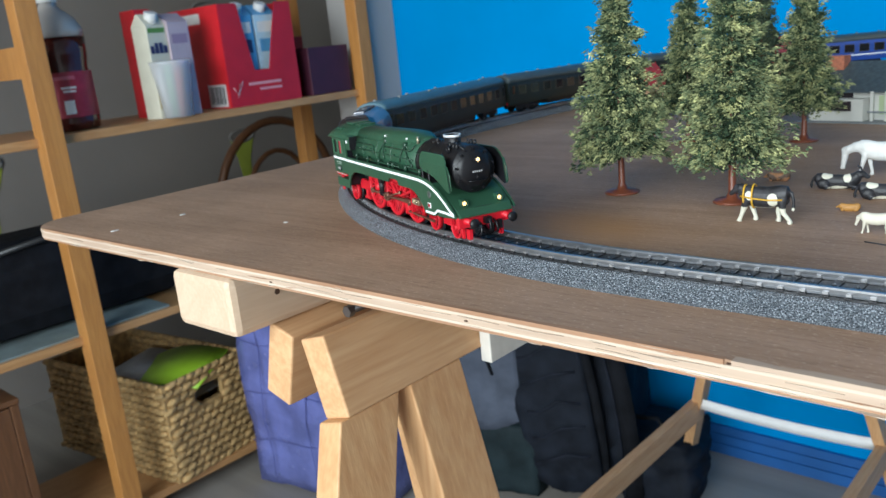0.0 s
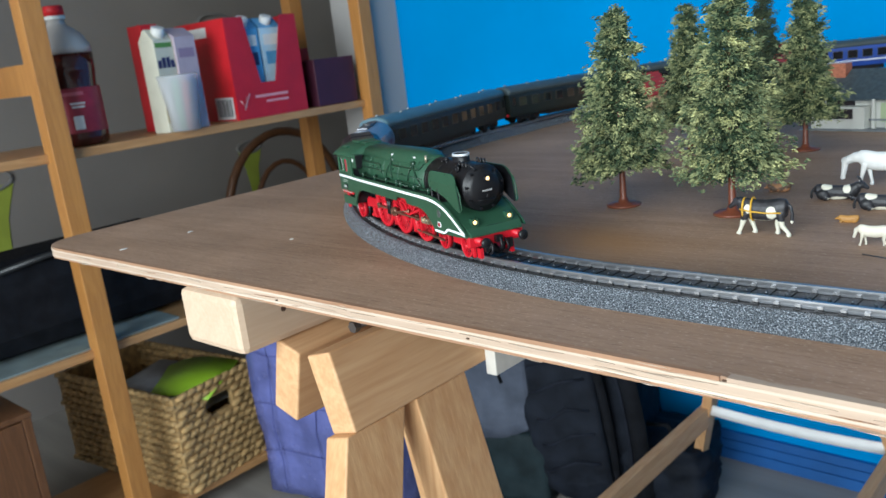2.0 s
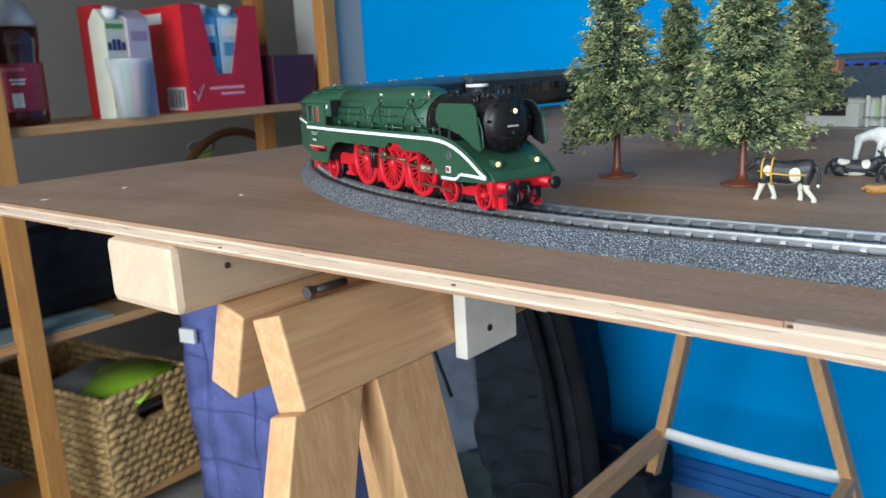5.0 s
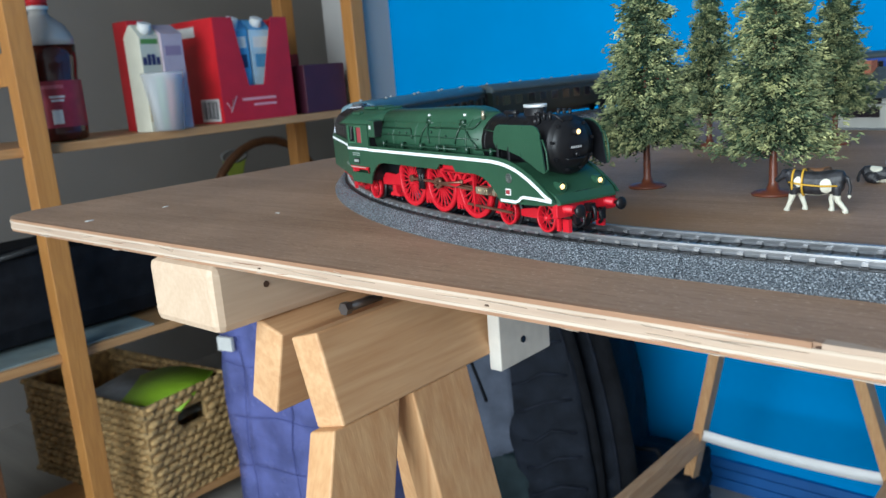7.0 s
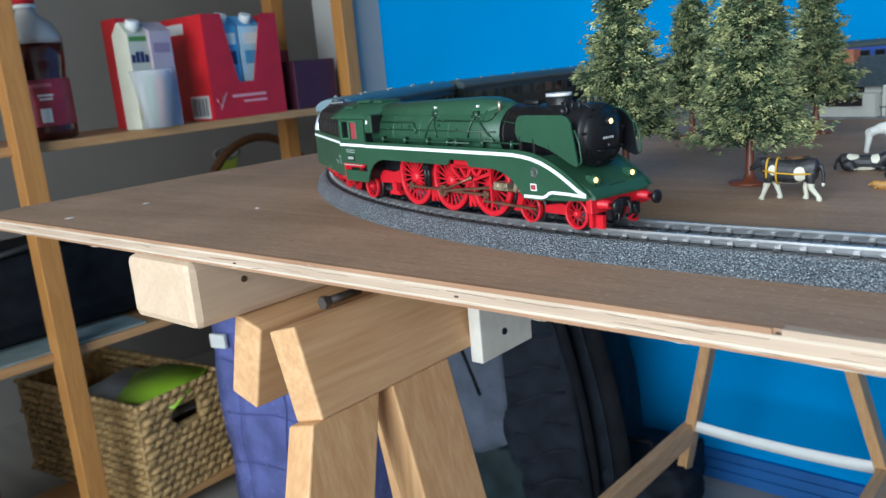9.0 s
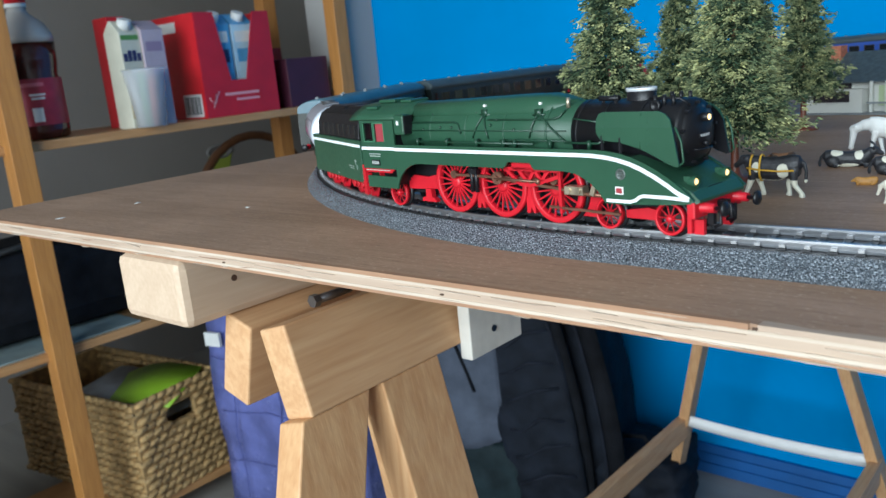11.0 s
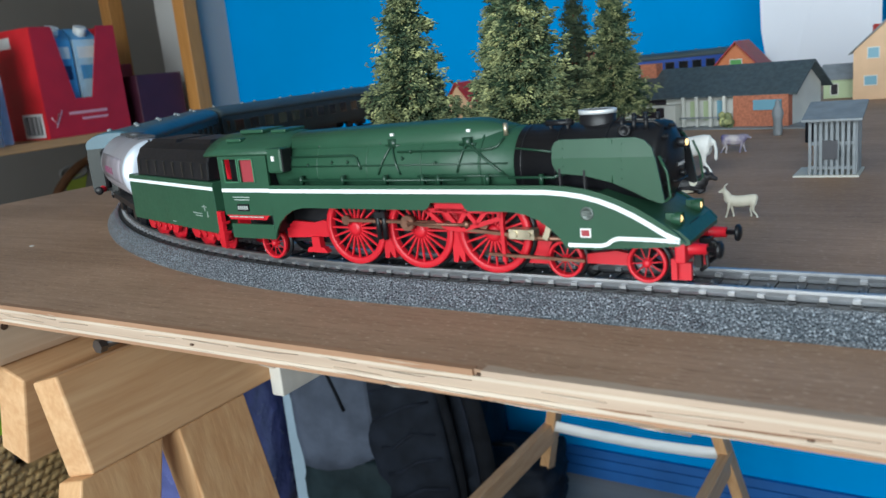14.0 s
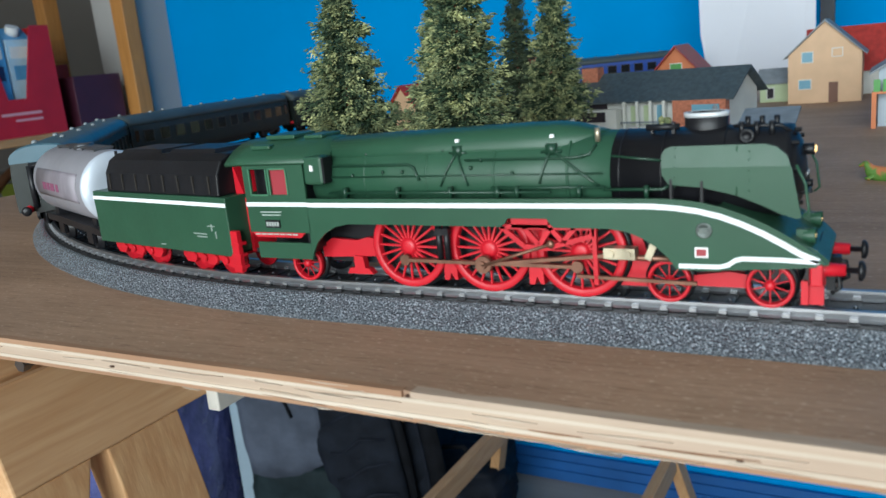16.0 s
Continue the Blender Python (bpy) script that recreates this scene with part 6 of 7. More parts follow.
BLUE_FILM = material("blue_plastic_film", (0.125, 0.145, 0.37), 0.25, vary=0.22, scale=14, bump=0.006, bump_scale=30, spec=0.6)
pack = thing("roll_pack", pose(-0.770, 0.905, 0, 0, 0, 14), "large blue plastic-wrapped pack of paper rolls", "pack")
bm = bmesh.new()
soft_box(bm, (0.38, 0.30, 0.50), 3, 0.035, round_=0.11)
part("film", bm, BLUE_FILM, pack)
SEAM = material("dark_blue_seam", (0.08, 0.095, 0.30), 0.4)
for i in range(3):
    bm = bmesh.new()
    pipe(bm, [(-0.12 + i * 0.12 + 0.006 * math.sin(k * 2.1 + i), -0.160 - 0.004 * math.sin(k), 0.03 + k * 0.08) for k in range(6)], 0.0011, 6)
    part("seam", bm, SEAM, pack)
for z in (0.13, 0.25, 0.37):
    bm = bmesh.new()
    pipe(bm, [(-0.17 + k * 0.068, -0.161 - 0.003 * math.sin(k * 1.7), z + 0.006 * math.sin(k * 2.3 + z * 40)) for k in range(6)], 0.0009, 6)
    part("crease", bm, SEAM, pack)
bm = bmesh.new()
soft_box(bm, (0.34, 0.26, 0.06), 8, 0.05)
part("pink_top", bm, material("mauve_wrapping", (0.36, 0.20, 0.34), 0.4, vary=0.2, scale=20), pack, "mauve printed top of the wrapping", m=Matrix.Translation((0, 0, 0.47)))
for x, z, w, h in ((0.10, 0.17, 0.05, 0.022), (0.10, 0.13, 0.05, 0.012), (-0.17, 0.40, 0.04, 0.03)):
    part("print_bar", B(x, x + w, -0.168, -0.160, z, z + h), PAPER_WHITE, pack)

# backpack against the blue wall
CLOTH_NAVY = material("navy_black_nylon", (0.010, 0.013, 0.020), 0.7, spec=0.14, vary=0.35, scale=18, bump=0.003, bump_scale=40)
CLOTH_GREY = material("slate_grey_nylon", (0.075, 0.088, 0.12), 0.7, spec=0.15, vary=0.2, scale=18, bump=0.002, bump_scale=60)
rucksack = thing("backpack", pose(-0.325, 1.175, 0, 0, 0, 18), "black and slate-grey backpack leaning by the wall", "backpack")
bm = bmesh.new()
soft_box(bm, (0.36, 0.24, 0.66), 5, 0.07, round_=0.16)
for v in bm.verts:
    v.co.x -= 0.13 * v.co.z
part("main_bag", bm, CLOTH_NAVY, rucksack)
bm = bmesh.new()
soft_box(bm, (0.175, 0.17, 0.50), 9, 0.05, round_=0.14)
part("side_panel", bm, CLOTH_GREY, rucksack, "slate-grey side panel", m=Matrix.Translation((-0.140, -0.075, 0.155)) @ Matrix.Rotation(-0.06, 4, "Y"))
bm = bmesh.new()
soft_box(bm, (0.20, 0.16, 0.17), 15, 0.06, round_=0.16)
part("base_pocket", bm, material("dark_teal_nylon", (0.014, 0.024, 0.028), 0.7, spec=0.14, vary=0.3, scale=20, bump=0.002, bump_scale=50), rucksack, m=Matrix.Translation((-0.135, -0.075, 0.0)))
bm = bmesh.new()
soft_box(bm, (0.17, 0.10, 0.56), 12, 0.06, round_=0.15)
for v in bm.verts:
    v.co.x -= 0.13 * v.co.z
part("front_pocket", bm, CLOTH_NAVY, rucksack, m=Matrix.Translation((0.030, -0.105, 0.02)))
# Fold ridges and strap edges, a touch paler than the bag's cloth.
PLEAT = material("lighter_navy_fold", (0.013, 0.016, 0.025), 0.7, spec=0.15, vary=0.3, scale=30)
for k in range(8):
    bm = bmesh.new()
    z = 0.10 + k * 0.060
    pipe(bm, [(-0.020 - 0.13 * z, -0.156, z - 0.012), (0.006 - 0.13 * z, -0.159, z - 0.006 * (k % 3)), (0.044 - 0.13 * z, -0.160, z + 0.018), (0.094 - 0.13 * z, -0.154, z + 0.016 + 0.010 * (k % 2))], 0.0034, 6)
    part("fold", bm, PLEAT, rucksack)
for k, (off, wide) in enumerate(((0.115, 0.013), (0.175, 0.020))):
    bm = bmesh.new()
    rows, edge = [], []
    for i in range(15):
        u = i / 14
        x, y, z = off - 0.115 + 0.075 * math.sin(u * 1.9) + 0.03 * u, -0.165 + 0.03 * u, 0.62 * (1 - u) + 0.02
        rows.append([(x - wide, y, z), (x + wide, y, z), (x + wide, y + 0.010, z), (x - wide, y + 0.010, z)])
        edge.append((x - wide + 0.003, y - 0.001, z))
    loft(bm, rows)
    st = part("shoulder_strap", bm, BLACK_CLOTH, rucksack)
    bm = bmesh.new()
    pipe(bm, edge, 0.0030, 5)
    part("strap_edge", bm, PLEAT, st)
bm = bmesh.new()
pipe(bm, [(-0.195, -0.166, 0.56), (-0.185, -0.168, 0.50), (-0.160, -0.168, 0.42), (-0.130, -0.166, 0.33), (-0.118, -0.165, 0.29)], 0.0036, 6)
part("zip", bm, BLACK_CLOTH, rucksack)
bm = bmesh.new()
box(bm, -0.202, -0.186, -0.176, -0.168, 0.46, 0.56)
part("zip_pull", bm, BLACK_CLOTH, rucksack, bevel=0.002)
solid("pale_blue_panel", B(-0.008, 0.008, -0.045, 0.045, 0, 0.68), material("pale_blue_board", (0.34, 0.44, 0.52), 0.5, vary=0.06, scale=8), "pale blue board standing beside the backpack", "board", bevel=0.002, m=pose(-0.535, 1.03, 0, 0, 0, -46))
bm = bmesh.new()
soft_box(bm, (0.20, 0.18, 0.15), 21, 0.15)
dark_bag = thing("dark_bag", pose(-0.135, 1.20, 0, 0, 0, 10), "crumpled dark cloth bag on the floor by the wall", "bag")
part("bag_body", bm, CLOTH_NAVY, dark_bag)
bm = bmesh.new()
pipe(bm, [(-0.06, -0.02, 0.12), (-0.04, -0.03, 0.17), (0.02, -0.03, 0.175), (0.05, -0.02, 0.12)], 0.006, 8)
part("bag_handle", bm, BLACK_CLOTH, dark_bag)

# bentwood chair behind the shelf
chair = thing("bentwood_chair", pose(-1.62, 1.42, 0, 0, 0, 0), "brown bentwood chair behind the shelf", "chair")
bm = bmesh.new()
arch = [(0.0, 0.24 * math.cos(a), 0.50 + 0.27 * math.sin(a)) for a in [math.pi * i / 16 for i in range(17)]]
pipe(bm, arch, 0.014, 8)
part("back_bow", bm, DARK_WOOD, chair)
bm = bmesh.new()
pipe(bm, [(0.0, 0.13 * math.cos(math.pi * i / 12), 0.50 + 0.17 * math.sin(math.pi * i / 12)) for i in range(13)], 0.009, 8)
part("inner_bow", bm, DARK_WOOD, chair)
bm = bmesh.new()
lathe(bm, [(0.44, 0.0), (0.44, 0.20), (0.455, 0.21), (0.47, 0.20), (0.47, 0.0)], "z", 28, (0.20, 0, 0), cap=False)
part("seat", bm, DARK_WOOD, chair)
for sx, sy in ((0.0, -0.24), (0.0, 0.24), (0.36, -0.14), (0.36, 0.14)):
    bm = bmesh.new()
    tube(bm, (sx, sy, 0), (sx, sy, 0.52 if sx == 0 else 0.45), 0.015, 10)
    part("leg", bm, DARK_WOOD, chair)

# painted plant motifs on the wall
MOTIF = material("lime_wall_motif", (0.30, 0.36, 0.045), 0.8, vary=0.1, scale=8)
MOTIF_GREY = material("grey_wall_motif", (0.20, 0.19, 0.18), 0.8)
for y, z, s in ((0.60, 0.60, 0.9), (1.52, 0.60, 0.6), (1.46, 1.04, 0.7)):
    motif = thing("wall_motif", pose(-1.9495, y, z), "lime green plant motif painted on the wall", "wall motif", kind="structure")
    bm = bmesh.new()
    prism(bm, [(-0.012 * s, -0.22 * s), (0.014 * s, -0.22 * s), (0.045 * s, 0.04 * s), (0.085 * s, 0.15 * s), (-0.085 * s, 0.15 * s), (-0.05 * s, 0.04 * s)], 0.0, 0.002, "yz")
    part("stem", bm, MOTIF, motif)
    bm = bmesh.new()
    pipe(bm, [(0.002, 0.085 * s * math.cos(i * math.tau / 18), 0.17 * s + 0.035 * s * math.sin(i * math.tau / 18)) for i in range(19)], 0.006, 5)
    part("ring", bm, MOTIF_GREY, motif)

# white sheet and dark frame strip by the wall
bm = bmesh.new()
pts = [(0.415, T + 0.0005), (0.470, T + 0.0005), (0.546, T + 0.012), (0.546, 1.25), (0.392, 1.25), (0.388, 1.10), (0.392, 0.95), (0.400, 0.897)]
prism(bm, pts, 1.118, 1.120)
for v in bm.verts:
    v.co.y -= 0.012 * ((v.co.x - 0.465) / 0.08) ** 2
solid("white_paper", bm, material("bright_white_paper", (0.70, 0.72, 0.80), 0.6, vary=0.02, scale=4), "large white paper sheet against the blue wall", "paper sheet")
solid("dark_strip", B(0.531, 0.553, 1.392, 1.4095, 0.70, 1.6), material("dark_grey_strip", (0.035, 0.04, 0.05), 0.5, vary=0.1, scale=10), "dark grey strip on the blue wall", "strip")

# ---- model buildings ----
SLATE = material("slate_grey_roof", (0.055, 0.072, 0.08), 0.6, vary=0.2, scale=260, bump=0.0003, bump_scale=500)
PLASTER = material("white_model_wall", (0.60, 0.60, 0.56), 0.6, vary=0.05, scale=60)
BRICKS = material("model_brick_red", (0.40, 0.135, 0.075), 0.65, vary=0.25, scale=500, bump=0.0001, bump_scale=900)
ORANGE = material("orange_model_plastic", (0.55, 0.16, 0.05), 0.5, vary=0.08, scale=80)
RED_ROOF = material("red_model_roof", (0.34, 0.025, 0.02), 0.55, vary=0.2, scale=200)
OCHRE = material("ochre_model_wall", (0.60, 0.385, 0.23), 0.55, vary=0.05, scale=60)
MINT = material("pale_green_model_wall", (0.42, 0.50, 0.30), 0.55, vary=0.06, scale=60)
GREYBLUE = material("grey_blue_model_wall", (0.36, 0.42, 0.48), 0.55, vary=0.05, scale=60)
BALC = material("green_balcony", (0.07, 0.28, 0.06), 0.5)
GREYPL = material("grey_model_plastic", (0.20, 0.22, 0.24), 0.6, vary=0.12, scale=120)


def house(m, w, d, eave, ridge, wall_mat, roof_mat, label, windows=(), door=None, axis="x", over=0.004, chimney=None, name="model_house"):
    """A gabled model house; its front looks along -y, windows are (x, z, w, h, material)."""
    h = thing(name, m, label, "model house")
    bm = bmesh.new()
    if axis == "x":
        prism(bm, [(0, 0), (d, 0), (d, eave), (d / 2, ridge), (0, eave)], 0, w, "yz")
    else:
        prism(bm, [(0, 0), (w, 0), (w, eave), (w / 2, ridge), (0, eave)], 0, d, "xz")
    part("wall", bm, wall_mat, h)
    t = 0.0016
    for s in (0, 1):
        bm = bmesh.new()
        if axis == "x":
            k = (ridge - eave) / (d / 2)
            e = -over if s == 0 else d + over
            prism(bm, [(e, eave - k * over + 0.0004), (d / 2, ridge + 0.0004), (d / 2, ridge + t * 1.4), (e, eave - k * over + t)], -over, w + over, "yz")
        else:
            k = (ridge - eave) / (w / 2)
            e = -over if s == 0 else w + over
            prism(bm, [(e, eave - k * over + 0.0004), (w / 2, ridge + 0.0004), (w / 2, ridge + t * 1.4), (e, eave - k * over + t)], -over, d + over, "xz")
        part("roof", bm, roof_mat, h)
    for x, z, ww, hh, mat in windows:
        wi = part("window", B(x - ww / 2 - 0.0008, x + ww / 2 + 0.0008, -0.0008, 0.0004, z - 0.0008, z + hh + 0.0008), PLASTER, h)
        part("pane", B(x - ww / 2, x + ww / 2, -0.0011, -0.0008, z, z + hh), mat, wi)
    if door:
        part("door", B(door[0], door[1], -0.0010, 0.0004, 0, door[2]), door[3], h)
    if chimney:
        part("chimney", B(chimney[0], chimney[0] + chimney[2], chimney[1], chimney[1] + chimney[2] * 0.7, ridge - 0.012, ridge + 0.008), BRICKS, h)
    return h


PALE_PANE = material("pale_blue_pane", (0.16, 0.33, 0.42), 0.2)
DARK_PANE = material("dark_pane", (0.03, 0.025, 0.03), 0.2)
BROWN = material("brown_model_door", (0.13, 0.045, 0.02), 0.5)
bung = house(pose(0.394, 0.545, T, 0, 0, -12), 0.138, 0.062, 0.0285, 0.0465, PLASTER, SLATE, "long low bungalow with slate roof and brick wing", ((0.020, 0.012, 0.024, 0.014, DARK_PANE),), None, "x", 0.007, (-0.004, 0.020, 0.016))
part("white_wing", B(-0.002, 0.046, -0.012, -0.0002, 0, 0.020), PLASTER, bung)
part("wing_window", B(0.006, 0.036, -0.0135, -0.0121, 0.010, 0.0185), DARK_PANE, bung)
part("brick_wing", B(0.095, 0.139, -0.008, -0.0002, 0, 0.0255), BRICKS, bung, "brick red end wing")
part("wing_window", B(0.112, 0.134, -0.0095, -0.0081, 0.014, 0.022), PALE_PANE, bung)
for x in (0.050, 0.062, 0.074, 0.086):
    part("porch_post", B(x, x + 0.0025, -0.008, -0.0055, 0, 0.026), PLASTER, bung)
part("porch_rail", B(0.048, 0.093, -0.0085, -0.0075, 0.008, 0.0095), GREYPL, bung)
for x in (0.054, 0.066, 0.078):
    part("window", B(x, x + 0.007, -0.0008, 0.0, 0.006, 0.022), MINT if x < 0.07 else PALE_PANE, bung)
part("base_plate", B(-0.01, 0.155, -0.018, 0.07, 0.0, 0.0012), GREYPL, bung)
bm = bmesh.new()
for i in range(14):
    blob(bm, (0.088 + random.uniform(-0.006, 0.006), -0.011 + random.uniform(-0.003, 0.003), 0.005 + random.uniform(-0.004, 0.006)), (0.003, 0.003, 0.003), 1, 0.4, i)
solid("small_bush", bm, LEAF, "small green bush by the bungalow porch", "bush", m=pose(0.392, 0.524, T))
house(pose(0.395, 0.80, T), 0.060, 0.060, 0.030, 0.062, ORANGE, RED_ROOF, "orange chalet with a steep red roof", ((0.030, 0.034, 0.012, 0.010, BALC),), None, "z", 0.007)
house(pose(0.552, 0.712, T), 0.064, 0.055, 0.046, 0.0755, OCHRE, GREYPL, "ochre two-storey house with a grey gable roof", ((0.017, 0.039, 0.009, 0.009, PALE_PANE), (0.043, 0.043, 0.008, 0.007, OCHRE), (0.015, 0.014, 0.010, 0.008, PALE_PANE)),
      (0.036, 0.044, 0.019, BROWN), "z", 0.004)
house(pose(0.565, 0.785, T), 0.075, 0.050, 0.030, 0.066, PLASTER, RED_ROOF, "house with a bright red roof behind the ochre house", (), None, "x", 0.005)
house(pose(0.522, 0.745, T), 0.028, 0.030, 0.020, 0.031, MINT, GREYPL, "small pale green annex with an arched door", ((0.010, 0.004, 0.006, 0.010, DARK_PANE),), None, "x", 0.003)
right = house(pose(0.633, 0.505, T), 0.075, 0.060, 0.040, 0.062, GREYBLUE, GREYPL, "grey-blue house with a green balcony and orange posts", (), None, "z", 0.006)
part("balcony", B(-0.004, 0.076, -0.012, 0.0, 0.024, 0.0255), ORANGE, right, "orange balcony floor")
for i in range(14):
    part("baluster", B(-0.003 + i * 0.0058, 0.0012 + i * 0.0058, -0.012, -0.011, 0.0255, 0.034), BALC, right)
part("post", B(-0.004, -0.001, -0.012, -0.009, 0, 0.024), ORANGE, right)
house(pose(0.105, 0.700, T, 0, 0, -20), 0.042, 0.036, 0.026, 0.046, OCHRE, RED_ROOF, "small cream house with a red roof by the curve", ((0.012, 0.010, 0.008, 0.008, DARK_PANE),), None, "z", 0.005)
house(pose(0.245, 0.735, T, 0, 0, -15), 0.050, 0.045, 0.034, 0.066, MINT, RED_ROOF, "pale green house with a dark red roof behind the firs", ((0.014, 0.020, 0.009, 0.009, PALE_PANE), (0.034, 0.020, 0.009, 0.009, PALE_PANE)), None, "z", 0.005)
bm = bmesh.new()
for i in range(60):
    blob(bm, (random.gauss(0, 0.009), random.gauss(0, 0.009), abs(random.gauss(0.014, 0.009))), (0.0042, 0.0042, 0.0036), 1, 0.5, i)
solid("bush", bm, foliage("brown_green_bush", (0.20, 0.19, 0.08), (0.07, 0.065, 0.03)), "brown-green bush behind the fir trees", "bush", m=pose(0.225, 0.560, T))

# slatted hut
hut = thing("slatted_hut", pose(0.5750, 0.2850, T) @ Matrix.Scale(0.88, 4), "grey slatted wooden model hut with a lean-to roof", "model hut")
part("base_plate", B(-0.008, 0.027, -0.003, 0.028, 0, 0.0011), material("pale_base_plate", (0.5, 0.5, 0.46), 0.6), hut)
for i in range(9):
    x = i * 0.0029
    part("slat", B(x, x + 0.0016, 0, 0.0012, 0.0011, 0.034), GREYPL, hut)
    part("slat", B(0.0244, 0.0256, 0.002 + i * 0.0026, 0.0036 + i * 0.0026, 0.0011, 0.035), GREYPL, hut)
for z in (0.004, 0.018, 0.031):
    part("crossbar", B(-0.0004, 0.0256, 0.0012, 0.0024, z, z + 0.002), GREYPL, hut)
part("back_wall", B(0, 0.0244, 0.024, 0.0252, 0.0011, 0.037), GREYPL, hut)
part("opening", B(0.0075, 0.0155, -0.0006, 0.0, 0.010, 0.021), INK, hut)
bm = bmesh.new()
prism(bm, [(-0.006, 0.0325), (0.030, 0.0395), (0.030, 0.0408), (-0.006, 0.0338)], -0.003, 0.0285, "yz")
part("roof", bm, GREYPL, hut)
# Plain turned shape in place of a small grey figurine.
bm = bmesh.new()
lathe(bm, [(0, 0.003), (0.002, 0.0034), (0.010, 0.003), (0.016, 0.0042), (0.020, 0.003), (0.0215, 0.0018), (0.024, 0.0019), (0.026, 0.0004)], "z", 12)
solid("grey_figurine", bm, GREYPL, "plain grey upright figurine by the bungalow", "marker", m=pose(0.5290, 0.4610, T))
solid("black_bin", B(-0.006, 0.006, -0.005, 0.005, 0, 0.018), BLACK_CLOTH, "small dark bin behind the hut", "bin", bevel=0.001, m=pose(0.560, 0.42, T))

# ---- animals: toy figures, each one plain shape ----
HIDE_WHITE = material("white_toy_hide", (0.70, 0.70, 0.68), 0.5, vary=0.06, scale=120)
HIDE_GOAT = material("cream_toy_hide", (0.64, 0.60, 0.50), 0.55, vary=0.08, scale=120)
def cow_hide(name, top, patches):
    """Black hide with round white patches (x, z, rx, rz in metres); white below a height."""
    m = material(name, (0.020, 0.020, 0.024), 0.5, vary=0.5, scale=300, bump=0.00012, bump_scale=700)
    n, l = m.node_tree.nodes, m.node_tree.links
    b = n["Principled BSDF"]
    out = b.inputs["Base Color"].links[0].from_socket
    tc = n.new("ShaderNodeTexCoord")
    wob = n.new("ShaderNodeTexNoise")
    wob.inputs["Scale"].default_value = 420
    l.new(tc.outputs["Object"], wob.inputs["Vector"])

    def cover(value, low, high):
        nonlocal out
        add = n.new("ShaderNodeMath")
        add.operation = "MULTIPLY_ADD"
        add.inputs[1].default_value = abs(high - low) * 4
        l.new(wob.outputs["Fac"], add.inputs[0])
        l.new(value, add.inputs[2])
        mr = n.new("ShaderNodeMapRange")
        mr.inputs["From Min"].default_value, mr.inputs["From Max"].default_value = high + abs(high - low) * 2, low + abs(high - low) * 2
        l.new(add.outputs[0], mr.inputs["Value"])
        mix = n.new("ShaderNodeMix")
        mix.data_type = "RGBA"
        mix.inputs["B"].default_value = (0.66, 0.64, 0.53, 1)
        l.new(out, mix.inputs["A"])
        l.new(mr.outputs[0], mix.inputs["Factor"])
        out = mix.outputs["Result"]

    for x, z, rx, rz in patches:
        mp = n.new("ShaderNodeMapping")
        mp.inputs["Location"].default_value, mp.inputs["Scale"].default_value = (-x / rx, 0, -z / rz), (1 / rx, 0, 1 / rz)
        dist = n.new("ShaderNodeVectorMath")
        dist.operation = "LENGTH"
        l.new(tc.outputs["Object"], mp.inputs["Vector"])
        l.new(mp.outputs[0], dist.inputs[0])
        cover(dist.outputs["Value"], 0.92, 1.05)
    if top > 0:
        sep = n.new("ShaderNodeSeparateXYZ")
        l.new(tc.outputs["Object"], sep.inputs[0])
        cover(sep.outputs["Z"], top, top + 0.0005)
    l.new(out, b.inputs["Base Color"])
    return m


HIDE_HARNESSED = cow_hide("white_legged_cow_hide", 0.0076, ((0.0063, 0.0138, 0.0020, 0.0022), (-0.0052, 0.0120, 0.0025, 0.0034)))
HIDE_COW = cow_hide("black_white_toy_hide", 0.0, ((-0.0055, 0.0078, 0.0030, 0.0017), (0.0048, 0.0066, 0.0020, 0.0026), (0.0000, 0.0012, 0.0050, 0.0010)))
HIDE_BROWN = material("brown_toy_hide", (0.42, 0.20, 0.09), 0.55, color2=(0.10, 0.06, 0.04), scale=110, lo=0.42, hi=0.46)


